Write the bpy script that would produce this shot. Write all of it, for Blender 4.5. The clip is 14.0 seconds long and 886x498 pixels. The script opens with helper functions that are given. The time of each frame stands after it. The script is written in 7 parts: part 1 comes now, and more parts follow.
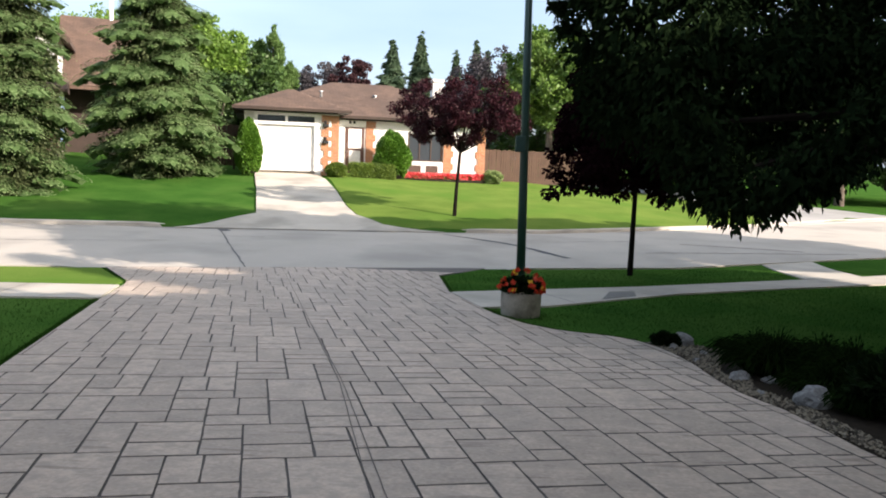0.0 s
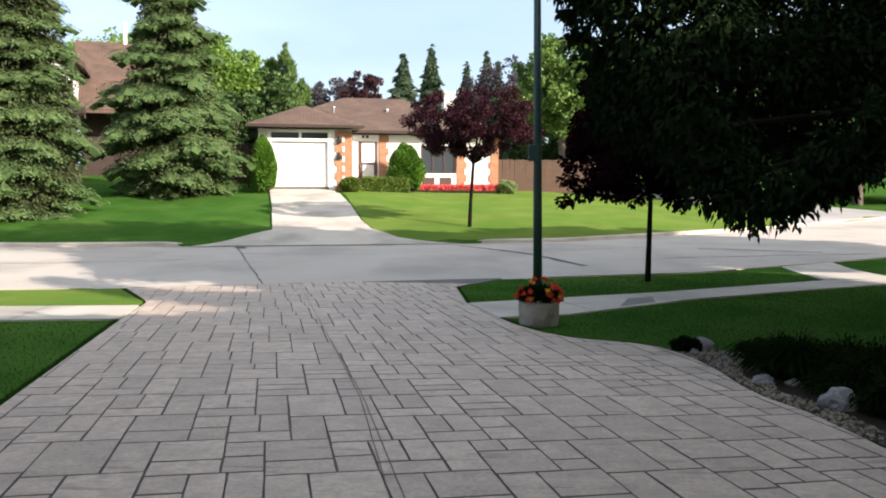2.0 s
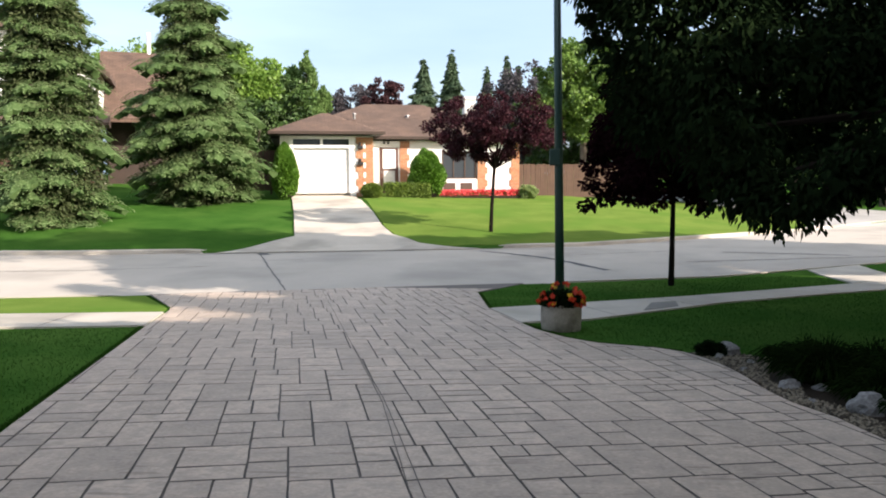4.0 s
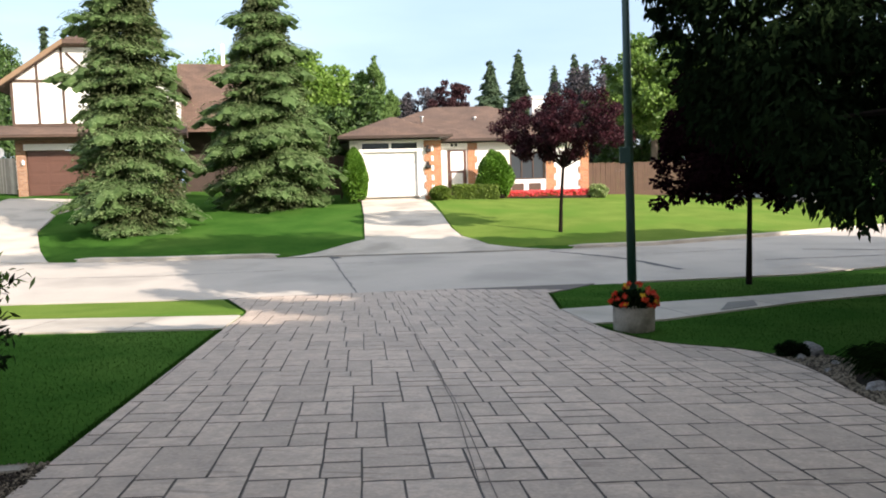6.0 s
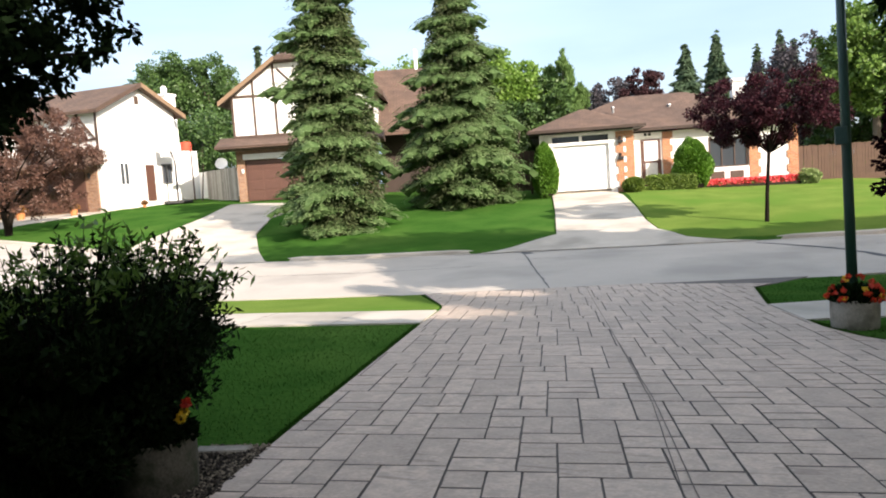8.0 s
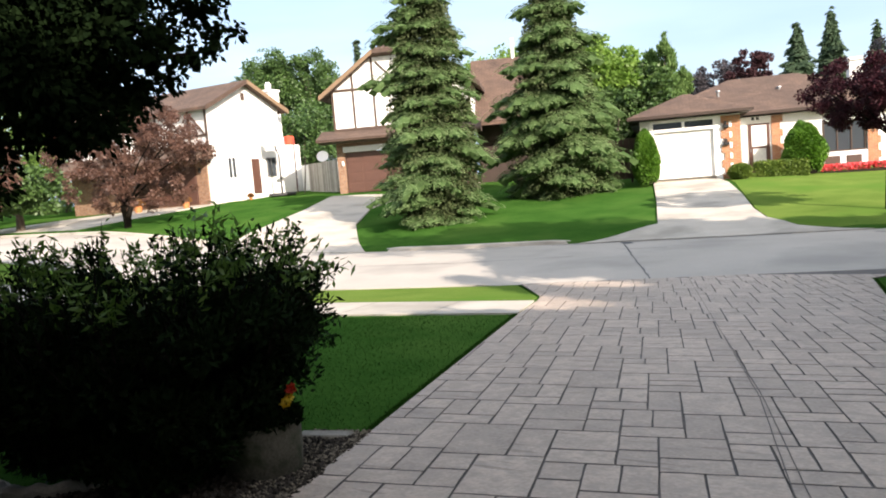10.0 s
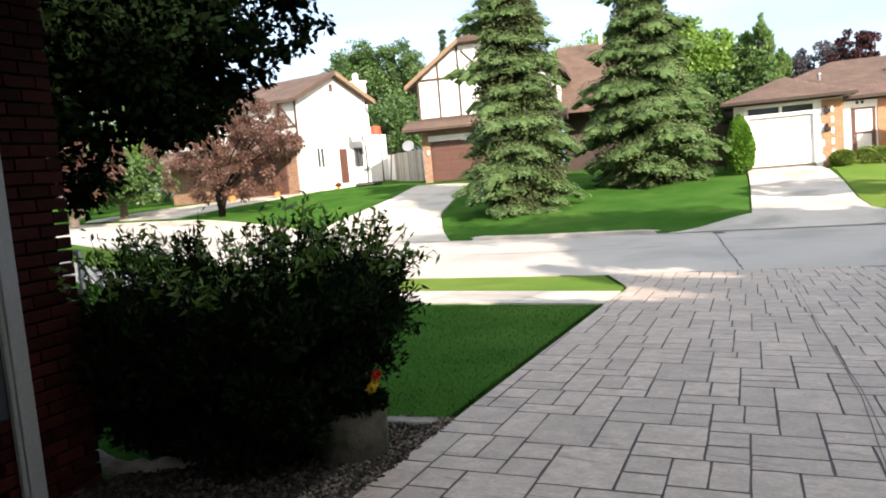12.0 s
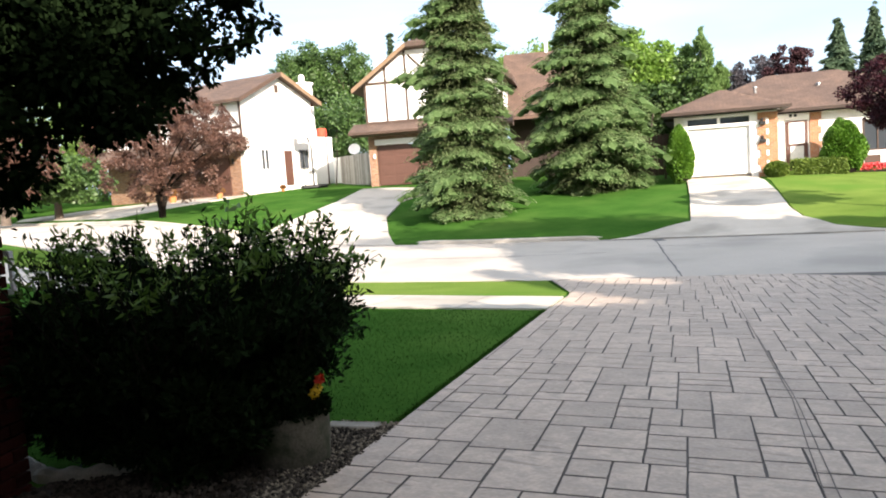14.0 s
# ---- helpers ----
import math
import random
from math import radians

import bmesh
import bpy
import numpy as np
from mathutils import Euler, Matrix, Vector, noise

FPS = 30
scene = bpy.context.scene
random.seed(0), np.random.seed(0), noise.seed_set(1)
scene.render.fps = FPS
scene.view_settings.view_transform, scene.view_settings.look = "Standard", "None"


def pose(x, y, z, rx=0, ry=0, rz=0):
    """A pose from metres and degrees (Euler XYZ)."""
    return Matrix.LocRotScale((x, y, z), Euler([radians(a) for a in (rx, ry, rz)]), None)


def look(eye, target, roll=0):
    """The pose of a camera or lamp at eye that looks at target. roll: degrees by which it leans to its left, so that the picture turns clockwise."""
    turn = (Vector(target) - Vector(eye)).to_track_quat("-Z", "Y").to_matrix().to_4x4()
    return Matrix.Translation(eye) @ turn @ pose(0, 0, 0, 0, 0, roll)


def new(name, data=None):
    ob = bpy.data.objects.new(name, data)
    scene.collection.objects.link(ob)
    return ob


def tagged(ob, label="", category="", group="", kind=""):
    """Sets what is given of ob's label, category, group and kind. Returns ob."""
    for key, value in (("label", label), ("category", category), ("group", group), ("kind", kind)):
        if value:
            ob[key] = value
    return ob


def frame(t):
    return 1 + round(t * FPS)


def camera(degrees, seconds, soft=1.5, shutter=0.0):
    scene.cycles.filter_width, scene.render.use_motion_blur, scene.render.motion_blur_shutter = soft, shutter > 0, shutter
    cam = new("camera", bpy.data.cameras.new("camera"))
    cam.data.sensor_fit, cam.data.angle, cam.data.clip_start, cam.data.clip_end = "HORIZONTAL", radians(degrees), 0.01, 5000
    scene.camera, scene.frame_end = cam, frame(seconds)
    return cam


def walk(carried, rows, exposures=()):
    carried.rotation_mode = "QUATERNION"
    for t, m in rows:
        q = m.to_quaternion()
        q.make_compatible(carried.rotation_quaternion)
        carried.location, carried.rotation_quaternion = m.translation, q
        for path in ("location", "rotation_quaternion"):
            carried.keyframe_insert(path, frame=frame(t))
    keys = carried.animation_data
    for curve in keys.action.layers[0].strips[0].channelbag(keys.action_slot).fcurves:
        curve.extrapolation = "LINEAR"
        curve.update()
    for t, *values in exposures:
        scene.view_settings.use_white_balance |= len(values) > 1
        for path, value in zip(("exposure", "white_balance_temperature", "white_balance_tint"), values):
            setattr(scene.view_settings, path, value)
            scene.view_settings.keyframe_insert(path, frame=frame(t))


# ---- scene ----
cam = camera(59.29, 14.0, soft=1.9)
EYE = 1.5
# seconds, then the camera's turn in degrees; it stands still and pans from the street to the left
TURNS = [
    (0.0, 83.20, -2.15, 0.24), (0.5, 83.80, -2.26, -0.03), (1.0, 83.96, -1.40, 0.81), (1.5, 83.47, -1.14, 0.92),
    (2.0, 84.02, -0.33, 1.22), (2.5, 84.21, -0.25, 1.57), (3.0, 84.47, -0.04, 2.25), (5.5, 84.29, 0.61, 3.38),
    (6.0, 84.60, 1.54, 7.73), (6.5, 84.58, 2.62, 12.37), (7.0, 85.11, 3.19, 16.21), (7.5, 84.92, 3.59, 19.18),
    (8.0, 84.90, 3.88, 21.63), (8.5, 84.73, 4.17, 23.68), (11.0, 84.71, 4.76, 31.48), (11.5, 84.55, 4.83, 33.08),
    (12.0, 84.42, 4.96, 34.97), (12.5, 84.62, 4.84, 34.32), (13.0, 84.60, 4.94, 34.14), (13.5, 84.50, 4.66, 32.68),
    (14.0, 84.43, 3.96, 31.02)]
walk(cam, [(t, pose(0, 0, EYE, a, b, c)) for t, a, b, c in TURNS], exposures=[(t, e, 7420, 17) for t, e in ((0.0, 1.21), (5.5, 1.23), (7.5, 1.27), (8.5, 1.27), (11.0, 1.29), (12.0, 1.51), (13.0, 1.57), (14.0, 1.59))])

# ---- light ----
SUN_AZ, SUN_EL = 120.0, 27.5       # where the sun stands: degrees clockwise from +y, and above the horizon
world = bpy.data.worlds.new("sky")
scene.world = world
world.use_nodes = True
wn, wl = world.node_tree.nodes, world.node_tree.links
sky = wn.new("ShaderNodeTexSky")
sky.sky_type, sky.sun_disc = "NISHITA", False
sky.sun_elevation, sky.sun_rotation = radians(SUN_EL), radians(SUN_AZ)
sky.air_density, sky.dust_density, sky.ozone_density = 1.0, 2.2, 1.2
wn["Background"].inputs["Strength"].default_value = 0.15
# a thin bright veil of high cloud over the whole sky
veil, streak = wn.new("ShaderNodeMixRGB"), wn.new("ShaderNodeTexNoise")
streak.inputs["Scale"].default_value, streak.inputs["Detail"].default_value = 2.2, 7
wco, wmap = wn.new("ShaderNodeTexCoord"), wn.new("ShaderNodeMapping")
wmap.inputs["Scale"].default_value = (1.0, 1.0, 4.5)
wl.new(wco.outputs["Generated"], wmap.inputs["Vector"])
wl.new(wmap.outputs["Vector"], streak.inputs["Vector"])
amount = wn.new("ShaderNodeMapRange")
amount.inputs["From Min"].default_value, amount.inputs["From Max"].default_value = 0.35, 0.7
amount.inputs["To Min"].default_value, amount.inputs["To Max"].default_value = 0.5, 0.95
wl.new(streak.outputs["Fac"], amount.inputs["Value"])
wl.new(amount.outputs["Result"], veil.inputs["Fac"])
# the thin cloud scatters the sun forward: whiter and brighter on the sun's side of the sky
glare, toward = wn.new("ShaderNodeMixRGB"), wn.new("ShaderNodeVectorMath")
toward.operation = "DOT_PRODUCT"
toward.inputs[1].default_value = (math.sin(radians(SUN_AZ)) * math.cos(radians(SUN_EL)), math.cos(radians(SUN_AZ)) * math.cos(radians(SUN_EL)), math.sin(radians(SUN_EL)))
wl.new(wco.outputs["Generated"], toward.inputs[0])
spread = wn.new("ShaderNodeMapRange")
spread.interpolation_type = "SMOOTHSTEP"
spread.inputs["From Min"].default_value, spread.inputs["From Max"].default_value = -0.35, 1.0
wl.new(toward.outputs["Value"], spread.inputs["Value"])
wl.new(spread.outputs["Result"], glare.inputs["Fac"])
glare.inputs["Color1"].default_value = (1.55, 2.45, 3.6, 1)
glare.inputs["Color2"].default_value = (4.5, 5.1, 5.6, 1)
wl.new(glare.outputs["Color"], veil.inputs["Color2"])
wl.new(sky.outputs["Color"], veil.inputs["Color1"])
wl.new(veil.outputs["Color"], wn["Background"].inputs["Color"])
sun = new("sun", bpy.data.lights.new("sun", "SUN"))
sun.data.energy, sun.data.angle, sun.data.color = 4.0, radians(0.5), (1.0, 0.975, 0.93)
SUN_DIR = Vector((math.sin(radians(SUN_AZ)) * math.cos(radians(SUN_EL)), math.cos(radians(SUN_AZ)) * math.cos(radians(SUN_EL)), math.sin(radians(SUN_EL))))
sun.matrix_world = look(SUN_DIR * 50, (0, 0, 0))

# ---- the street's own axes: u along the street to the right, v away down the driveway ----
AX = radians(13.6)
CA, SA = math.cos(AX), math.sin(AX)


def W(u, v, z=0.0):
    return Vector((u * CA - v * SA, u * SA + v * CA, z))


def UV(x, y):
    return x * CA + y * SA, -x * SA + y * CA


FAR_KERB = [(-120, 70), (-70, 50), (-40, 35), (-20, 27.2), (-10.5, 24.2), (-6.3, 23.2), (-1, 22.8), (4.6, 22.4), (8.6, 22.4), (14, 24.3), (18.7, 26.1), (25, 29.5), (34, 33), (60, 42), (120, 62)]
NEAR_KERB = [(-120, 60), (-70, 41), (-40, 27), (-21, 20), (-7, 15.7), (-2, 15.25), (4.5, 15.2), (9, 15.4), (13.7, 16.7), (18, 17.9), (30, 21.5), (60, 30), (120, 50)]


def along(line, u):
    us, vs = zip(*line)
    return float(np.interp(u, us, vs))


def smooth(a, b, x):
    t = min(1.0, max(0.0, (x - a) / (b - a)))
    return t * t * (3 - 2 * t)


def left_rise(u):
    """The street climbs a little where it bends away to the left."""
    return 1.0 * smooth(10, 24, -u)


def road_z(u, v):
    n, f = along(NEAR_KERB, u), along(FAR_KERB, u)
    t = min(1.0, max(0.0, (v - n) / (f - n)))
    return -0.775 + 0.02 * t + 0.28 * t * (1 - t) + left_rise(u)


def base_z(u, v):
    """Height of lawns and paths: down to the street, then up to the houses opposite."""
    n, f = along(NEAR_KERB, u), along(FAR_KERB, u)
    if v <= n:
        return -0.051 * max(0.0, min(v, 15.2)) + left_rise(u)
    if v >= f:
        s = v - f
        k = 0.12 - 0.028 * smooth(-15, -3, u) - 0.05 * smooth(14, 22, -u) - 0.02 * smooth(3.2, 8.5, u) - 0.055 * smooth(13, 22, u)
        return -0.68 + k * min(s, 11) + k * 4.8 * smooth(11, 20, s) + left_rise(u)
    return -0.77 + left_rise(u)


def apron_z(u, v):
    """A driveway that comes down flush to the road."""
    f = along(FAR_KERB, u)
    t = smooth(-0.3, 1.8, v - f)
    return road_z(u, min(v, f)) * (1 - t) + base_z(u, max(v, f + 0.01)) * t


def ground_z(u, v):
    """The lawns' height, let down where the driveways opposite reach the street."""
    z = base_z(u, v)
    if v > 20:
        a = max(smooth(-2.3, -1.7, u) * (1 - smooth(4.7, 5.3, u)), smooth(-15.8, -15.2, u) * (1 - smooth(-9.7, -9.1, u)))
        if a > 0:
            z += a * (min(0.0, apron_z(u, v) - z) - 0.03)
    return z
# ---- materials ----
def nodes_of(name):
    m = bpy.data.materials.new(name)
    m.use_nodes = True
    return m, m.node_tree.nodes, m.node_tree.links, m.node_tree.nodes["Principled BSDF"]


def ramp(n, stops):
    r = n.new("ShaderNodeValToRGB")
    while len(r.color_ramp.elements) < len(stops):
        r.color_ramp.elements.new(0.5)
    for e, (p, c) in zip(r.color_ramp.elements, stops):
        e.position, e.color = p, (*c, 1)
    return r


def surface(name, low, high, scale=4.0, fine=60.0, rough=0.85, bump=0.3, depth=0.01, metal=0.0, stain=None, stain_scale=0.5, island=0.0, rand=0.0, spec=0.5, streak=False):
    """Two scales of noise between two colours, with fine relief; stain: a colour for broad worn patches."""
    m, n, l, b = nodes_of(name)
    co = n.new("ShaderNodeTexCoord")
    a, c = n.new("ShaderNodeTexNoise"), n.new("ShaderNodeTexNoise")
    a.inputs["Scale"].default_value, a.inputs["Detail"].default_value = scale, 6
    c.inputs["Scale"].default_value, c.inputs["Detail"].default_value = fine, 4
    geo = n.new("ShaderNodeNewGeometry")
    for t in (a, c):
        l.new(geo.outputs["Position"], t.inputs["Vector"])
    mix = n.new("ShaderNodeMath")
    mix.operation = "MULTIPLY_ADD"
    l.new(c.outputs["Fac"], mix.inputs[0])
    mix.inputs[1].default_value = 0.5
    half = n.new("ShaderNodeMath")
    half.operation = "MULTIPLY"
    half.inputs[1].default_value = 0.5
    l.new(a.outputs["Fac"], half.inputs[0])
    l.new(half.outputs[0], mix.inputs[2])
    last = mix.outputs[0]
    if island or rand:
        add = n.new("ShaderNodeMath")
        add.operation = "MULTIPLY_ADD"
        if rand:
            info = n.new("ShaderNodeObjectInfo")
            l.new(info.outputs["Random"], add.inputs[0])
        else:
            l.new(geo.outputs["Random Per Island"], add.inputs[0])
        add.inputs[1].default_value = (island or rand) * 0.5
        l.new(last, add.inputs[2])
        sub = n.new("ShaderNodeMath")
        sub.operation = "SUBTRACT"
        sub.inputs[1].default_value = (island or rand) * 0.25
        l.new(add.outputs[0], sub.inputs[0])
        last = sub.outputs[0]
    r = ramp(n, [(0.32, low), (0.68, high)])
    l.new(last, r.inputs["Fac"])
    colour = r.outputs["Color"]
    if stain:
        s = n.new("ShaderNodeTexNoise")
        s.inputs["Scale"].default_value, s.inputs["Detail"].default_value = stain_scale, 5
        l.new(geo.outputs["Position"], s.inputs["Vector"])
        sr = ramp(n, [(0.48, (0, 0, 0)), (0.66, (1, 1, 1))])
        l.new(s.outputs["Fac"], sr.inputs["Fac"])
        mx = n.new("ShaderNodeMixRGB")
        mx.inputs["Color2"].default_value = (*stain, 1)
        l.new(sr.outputs["Color"], mx.inputs["Fac"])
        l.new(colour, mx.inputs["Color1"])
        colour = mx.outputs["Color"]
    if streak:
        # short dark ridge lines, like split slate
        mp = n.new("ShaderNodeMapping")
        mp.inputs["Rotation"].default_value = (0, 0, radians(-3.0))
        mp.inputs["Scale"].default_value = (2.2, 17.0, 4.0)
        l.new(geo.outputs["Position"], mp.inputs["Vector"])
        sn = n.new("ShaderNodeTexNoise")
        sn.inputs["Scale"].default_value, sn.inputs["Detail"].default_value = 1.0, 4
        l.new(mp.outputs["Vector"], sn.inputs["Vector"])
        rr = ramp(n, [(0.63, (1, 1, 1)), (0.68, (0.5, 0.48, 0.47))])
        l.new(sn.outputs["Fac"], rr.inputs["Fac"])
        ml = n.new("ShaderNodeMixRGB")
        ml.blend_type = "MULTIPLY"
        ml.inputs["Fac"].default_value = 0.6
        l.new(colour, ml.inputs["Color1"])
        l.new(rr.outputs["Color"], ml.inputs["Color2"])
        colour = ml.outputs["Color"]
    l.new(colour, b.inputs["Base Color"])
    b.inputs["Roughness"].default_value, b.inputs["Metallic"].default_value = rough, metal
    b.inputs["Specular IOR Level"].default_value = spec
    if bump:
        bp = n.new("ShaderNodeBump")
        bp.inputs["Strength"].default_value, bp.inputs["Distance"].default_value = bump, depth
        l.new(mix.outputs[0], bp.inputs["Height"])
        l.new(bp.outputs["Normal"], b.inputs["Normal"])
    return m


def leaf(name, low, high, rough=0.5, through_light=0.3, scale=0.6, spec=0.4, vary=0.55):
    """Leaves: colour varies from leaf to leaf and clump to clump; some light passes through."""
    m, n, l, b = nodes_of(name)
    geo = n.new("ShaderNodeNewGeometry")
    t = n.new("ShaderNodeTexNoise")
    t.inputs["Scale"].default_value, t.inputs["Detail"].default_value = scale, 3
    l.new(geo.outputs["Position"], t.inputs["Vector"])
    add = n.new("ShaderNodeMath")
    add.operation = "MULTIPLY_ADD"
    add.inputs[1].default_value = vary
    l.new(geo.outputs["Random Per Island"], add.inputs[0])
    half = n.new("ShaderNodeMath")
    half.operation = "MULTIPLY_ADD"
    half.inputs[1].default_value, half.inputs[2].default_value = 0.8, 0.105 - 0.5 * vary
    l.new(t.outputs["Fac"], half.inputs[0])
    l.new(half.outputs[0], add.inputs[2])
    r = ramp(n, [(0.15, low), (0.85, high)])
    l.new(add.outputs[0], r.inputs["Fac"])
    l.new(r.outputs["Color"], b.inputs["Base Color"])
    b.inputs["Roughness"].default_value = rough
    b.inputs["Specular IOR Level"].default_value = spec
    if through_light:
        tr = n.new("ShaderNodeBsdfTranslucent")
        l.new(r.outputs["Color"], tr.inputs["Color"])
        ms = n.new("ShaderNodeMixShader")
        ms.inputs["Fac"].default_value = through_light
        l.new(b.outputs["BSDF"], ms.inputs[1])
        l.new(tr.outputs["BSDF"], ms.inputs[2])
        l.new(ms.outputs["Shader"], n["Material Output"].inputs["Surface"])
    return m


def shingles(name, c1, c2, sx=0.33, sy=0.14):
    m, n, l, b = nodes_of(name)
    co = n.new("ShaderNodeTexCoord")
    br = n.new("ShaderNodeTexBrick")
    br.inputs["Scale"].default_value = 1.0
    br.inputs["Brick Width"].default_value, br.inputs["Row Height"].default_value = sx, sy
    br.inputs["Mortar Size"].default_value = 0.008
    br.inputs["Color1"].default_value, br.inputs["Color2"].default_value = (*c1, 1), (*c2, 1)
    br.inputs["Mortar"].default_value = (*[x * 0.45 for x in c1], 1)
    l.new(co.outputs["UV"], br.inputs["Vector"])
    ns = n.new("ShaderNodeTexNoise")
    ns.inputs["Scale"].default_value, ns.inputs["Detail"].default_value = 0.9, 8
    geo = n.new("ShaderNodeNewGeometry")
    l.new(geo.outputs["Position"], ns.inputs["Vector"])
    r = ramp(n, [(0.3, (0.72, 0.72, 0.74)), (0.7, (1.2, 1.15, 1.1))])
    l.new(ns.outputs["Fac"], r.inputs["Fac"])
    mx = n.new("ShaderNodeMixRGB")
    mx.blend_type = "MULTIPLY"
    mx.inputs["Fac"].default_value = 1
    l.new(br.outputs["Color"], mx.inputs["Color1"])
    l.new(r.outputs["Color"], mx.inputs["Color2"])
    l.new(mx.outputs["Color"], b.inputs["Base Color"])
    bp = n.new("ShaderNodeBump")
    bp.inputs["Strength"].default_value, bp.inputs["Distance"].default_value = 0.6, 0.02
    l.new(br.outputs["Fac"], bp.inputs["Height"])
    bp.invert = True
    l.new(bp.outputs["Normal"], b.inputs["Normal"])
    b.inputs["Roughness"].default_value = 0.95
    return m


def glass_mat(name, tint=(0.05, 0.06, 0.07), rough=0.05):
    m, n, l, b = nodes_of(name)
    b.inputs["Base Color"].default_value = (*tint, 1)
    b.inputs["Roughness"].default_value = rough
    b.inputs["Specular IOR Level"].default_value = 0.8
    return m


M_GRASS = surface("lawn_grass", (0.020, 0.068, 0.012), (0.049, 0.124, 0.023), scale=0.9, fine=28, rough=1.0, bump=0.5, depth=0.03, stain=(0.056, 0.122, 0.025), stain_scale=0.35, spec=0.0)
M_DRY_LIT_GRASS = surface("dry_and_lit_grass", (0.075, 0.135, 0.026), (0.15, 0.215, 0.048), scale=0.9, fine=45, rough=0.9, bump=0.6, depth=0.03, stain=(0.085, 0.165, 0.03), stain_scale=0.3, spec=0.0)
M_BLADE = leaf("grass_blades", (0.019, 0.066, 0.011), (0.043, 0.112, 0.020), rough=1.0, through_light=0.2, scale=0.9, spec=0.0, vary=0.2)
M_ROAD = surface("old_concrete_road", (0.37, 0.335, 0.292), (0.465, 0.42, 0.37), scale=0.7, fine=35, bump=0.25, depth=0.006, stain=(0.32, 0.292, 0.258), stain_scale=0.4)
M_SIDE_ROAD = surface("greyer_concrete_road", (0.27, 0.262, 0.25), (0.36, 0.35, 0.335), scale=0.7, fine=35, bump=0.25, depth=0.006, stain=(0.24, 0.235, 0.225), stain_scale=0.25)
M_TAR = surface("crack_sealer", (0.05, 0.05, 0.055), (0.09, 0.09, 0.095), fine=50, rough=0.7)
M_CONC = surface("pale_concrete", (0.41, 0.37, 0.315), (0.54, 0.49, 0.425), scale=1.3, fine=60, bump=0.2, depth=0.004, stain=(0.32, 0.292, 0.25), stain_scale=0.6)
M_PATCH = surface("dark_mended_concrete", (0.16, 0.15, 0.14), (0.22, 0.21, 0.195), scale=2, fine=60, bump=0.2, depth=0.004)
M_TILE = surface("stamped_concrete", (0.325, 0.260, 0.211), (0.585, 0.464, 0.374), scale=5.0, fine=38, bump=0.6, depth=0.014, rand=0.36, rough=0.62, streak=True, stain=(0.40, 0.322, 0.262), stain_scale=11.0)
M_TILE_FAR = surface("stamped_concrete_far", (0.325, 0.260, 0.211), (0.585, 0.464, 0.374), scale=5.0, fine=38, bump=0.6, depth=0.014, island=0.36, rough=0.62, streak=True, stain=(0.40, 0.322, 0.262), stain_scale=11.0)
M_JOINT = surface("dark_stamped_joint", (0.078, 0.068, 0.062), (0.145, 0.125, 0.115), fine=70, bump=0.4)
M_STUCCO = surface("white_stucco", (0.74, 0.73, 0.70), (0.84, 0.83, 0.81), scale=1.5, fine=90, bump=0.4, depth=0.006, rough=0.9)
M_WHITE = surface("white_paint", (0.78, 0.77, 0.75), (0.85, 0.85, 0.84), scale=2, fine=40, bump=0.05, rough=0.5)
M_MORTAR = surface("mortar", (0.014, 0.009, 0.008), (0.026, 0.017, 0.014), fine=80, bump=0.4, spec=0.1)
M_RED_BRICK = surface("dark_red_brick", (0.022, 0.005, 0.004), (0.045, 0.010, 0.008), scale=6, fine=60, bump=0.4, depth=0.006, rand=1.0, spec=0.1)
M_GREY_PAINT = surface("greyed_paint", (0.26, 0.26, 0.25), (0.34, 0.34, 0.33), scale=2, fine=40, bump=0.05, rough=0.6)
M_SHINGLE = shingles("brown_shingles", (0.094, 0.061, 0.046), (0.128, 0.083, 0.063))
M_TIMBER = surface("dark_brown_timber", (0.05, 0.03, 0.021), (0.09, 0.055, 0.04), scale=3, fine=30, bump=0.2, rough=0.7)
M_FASCIA = surface("fascia_and_shade_brown", (0.028, 0.017, 0.012), (0.05, 0.03, 0.022), scale=3, fine=30, bump=0.1, rough=0.7)
M_TAN = surface("tan_fascia", (0.17, 0.11, 0.066), (0.235, 0.155, 0.095), scale=3, fine=30, bump=0.1)
M_BROWN_DOOR = surface("brown_painted_steel", (0.075, 0.032, 0.022), (0.11, 0.05, 0.035), scale=2, fine=30, bump=0.1, rough=0.55)
M_GLASS = glass_mat("window_glass")
M_CURTAIN = surface("pale_curtain", (0.5, 0.5, 0.49), (0.66, 0.66, 0.64), scale=8, fine=30)
M_FENCE_BROWN = surface("brown_fence_boards", (0.048, 0.025, 0.017), (0.08, 0.044, 0.028), scale=3, fine=25, bump=0.3, island=0.6, rough=0.85)
M_FENCE_GREY = surface("grey_fence_boards", (0.24, 0.22, 0.20), (0.46, 0.43, 0.39), scale=3, fine=25, bump=0.3, rand=0.9, rough=0.9)
M_BARK = surface("grey_brown_bark", (0.06, 0.045, 0.035), (0.15, 0.12, 0.095), scale=8, fine=40, bump=0.8, depth=0.02, rough=0.95)
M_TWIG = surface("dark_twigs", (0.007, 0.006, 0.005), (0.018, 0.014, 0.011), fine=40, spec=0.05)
M_POLE = surface("dark_green_paint", (0.012, 0.041, 0.035), (0.021, 0.063, 0.054), scale=6, fine=50, bump=0.08, rough=0.42)
M_STEEL = surface("grey_steel", (0.2, 0.2, 0.2), (0.3, 0.3, 0.3), rough=0.4, metal=0.8, bump=0.05)
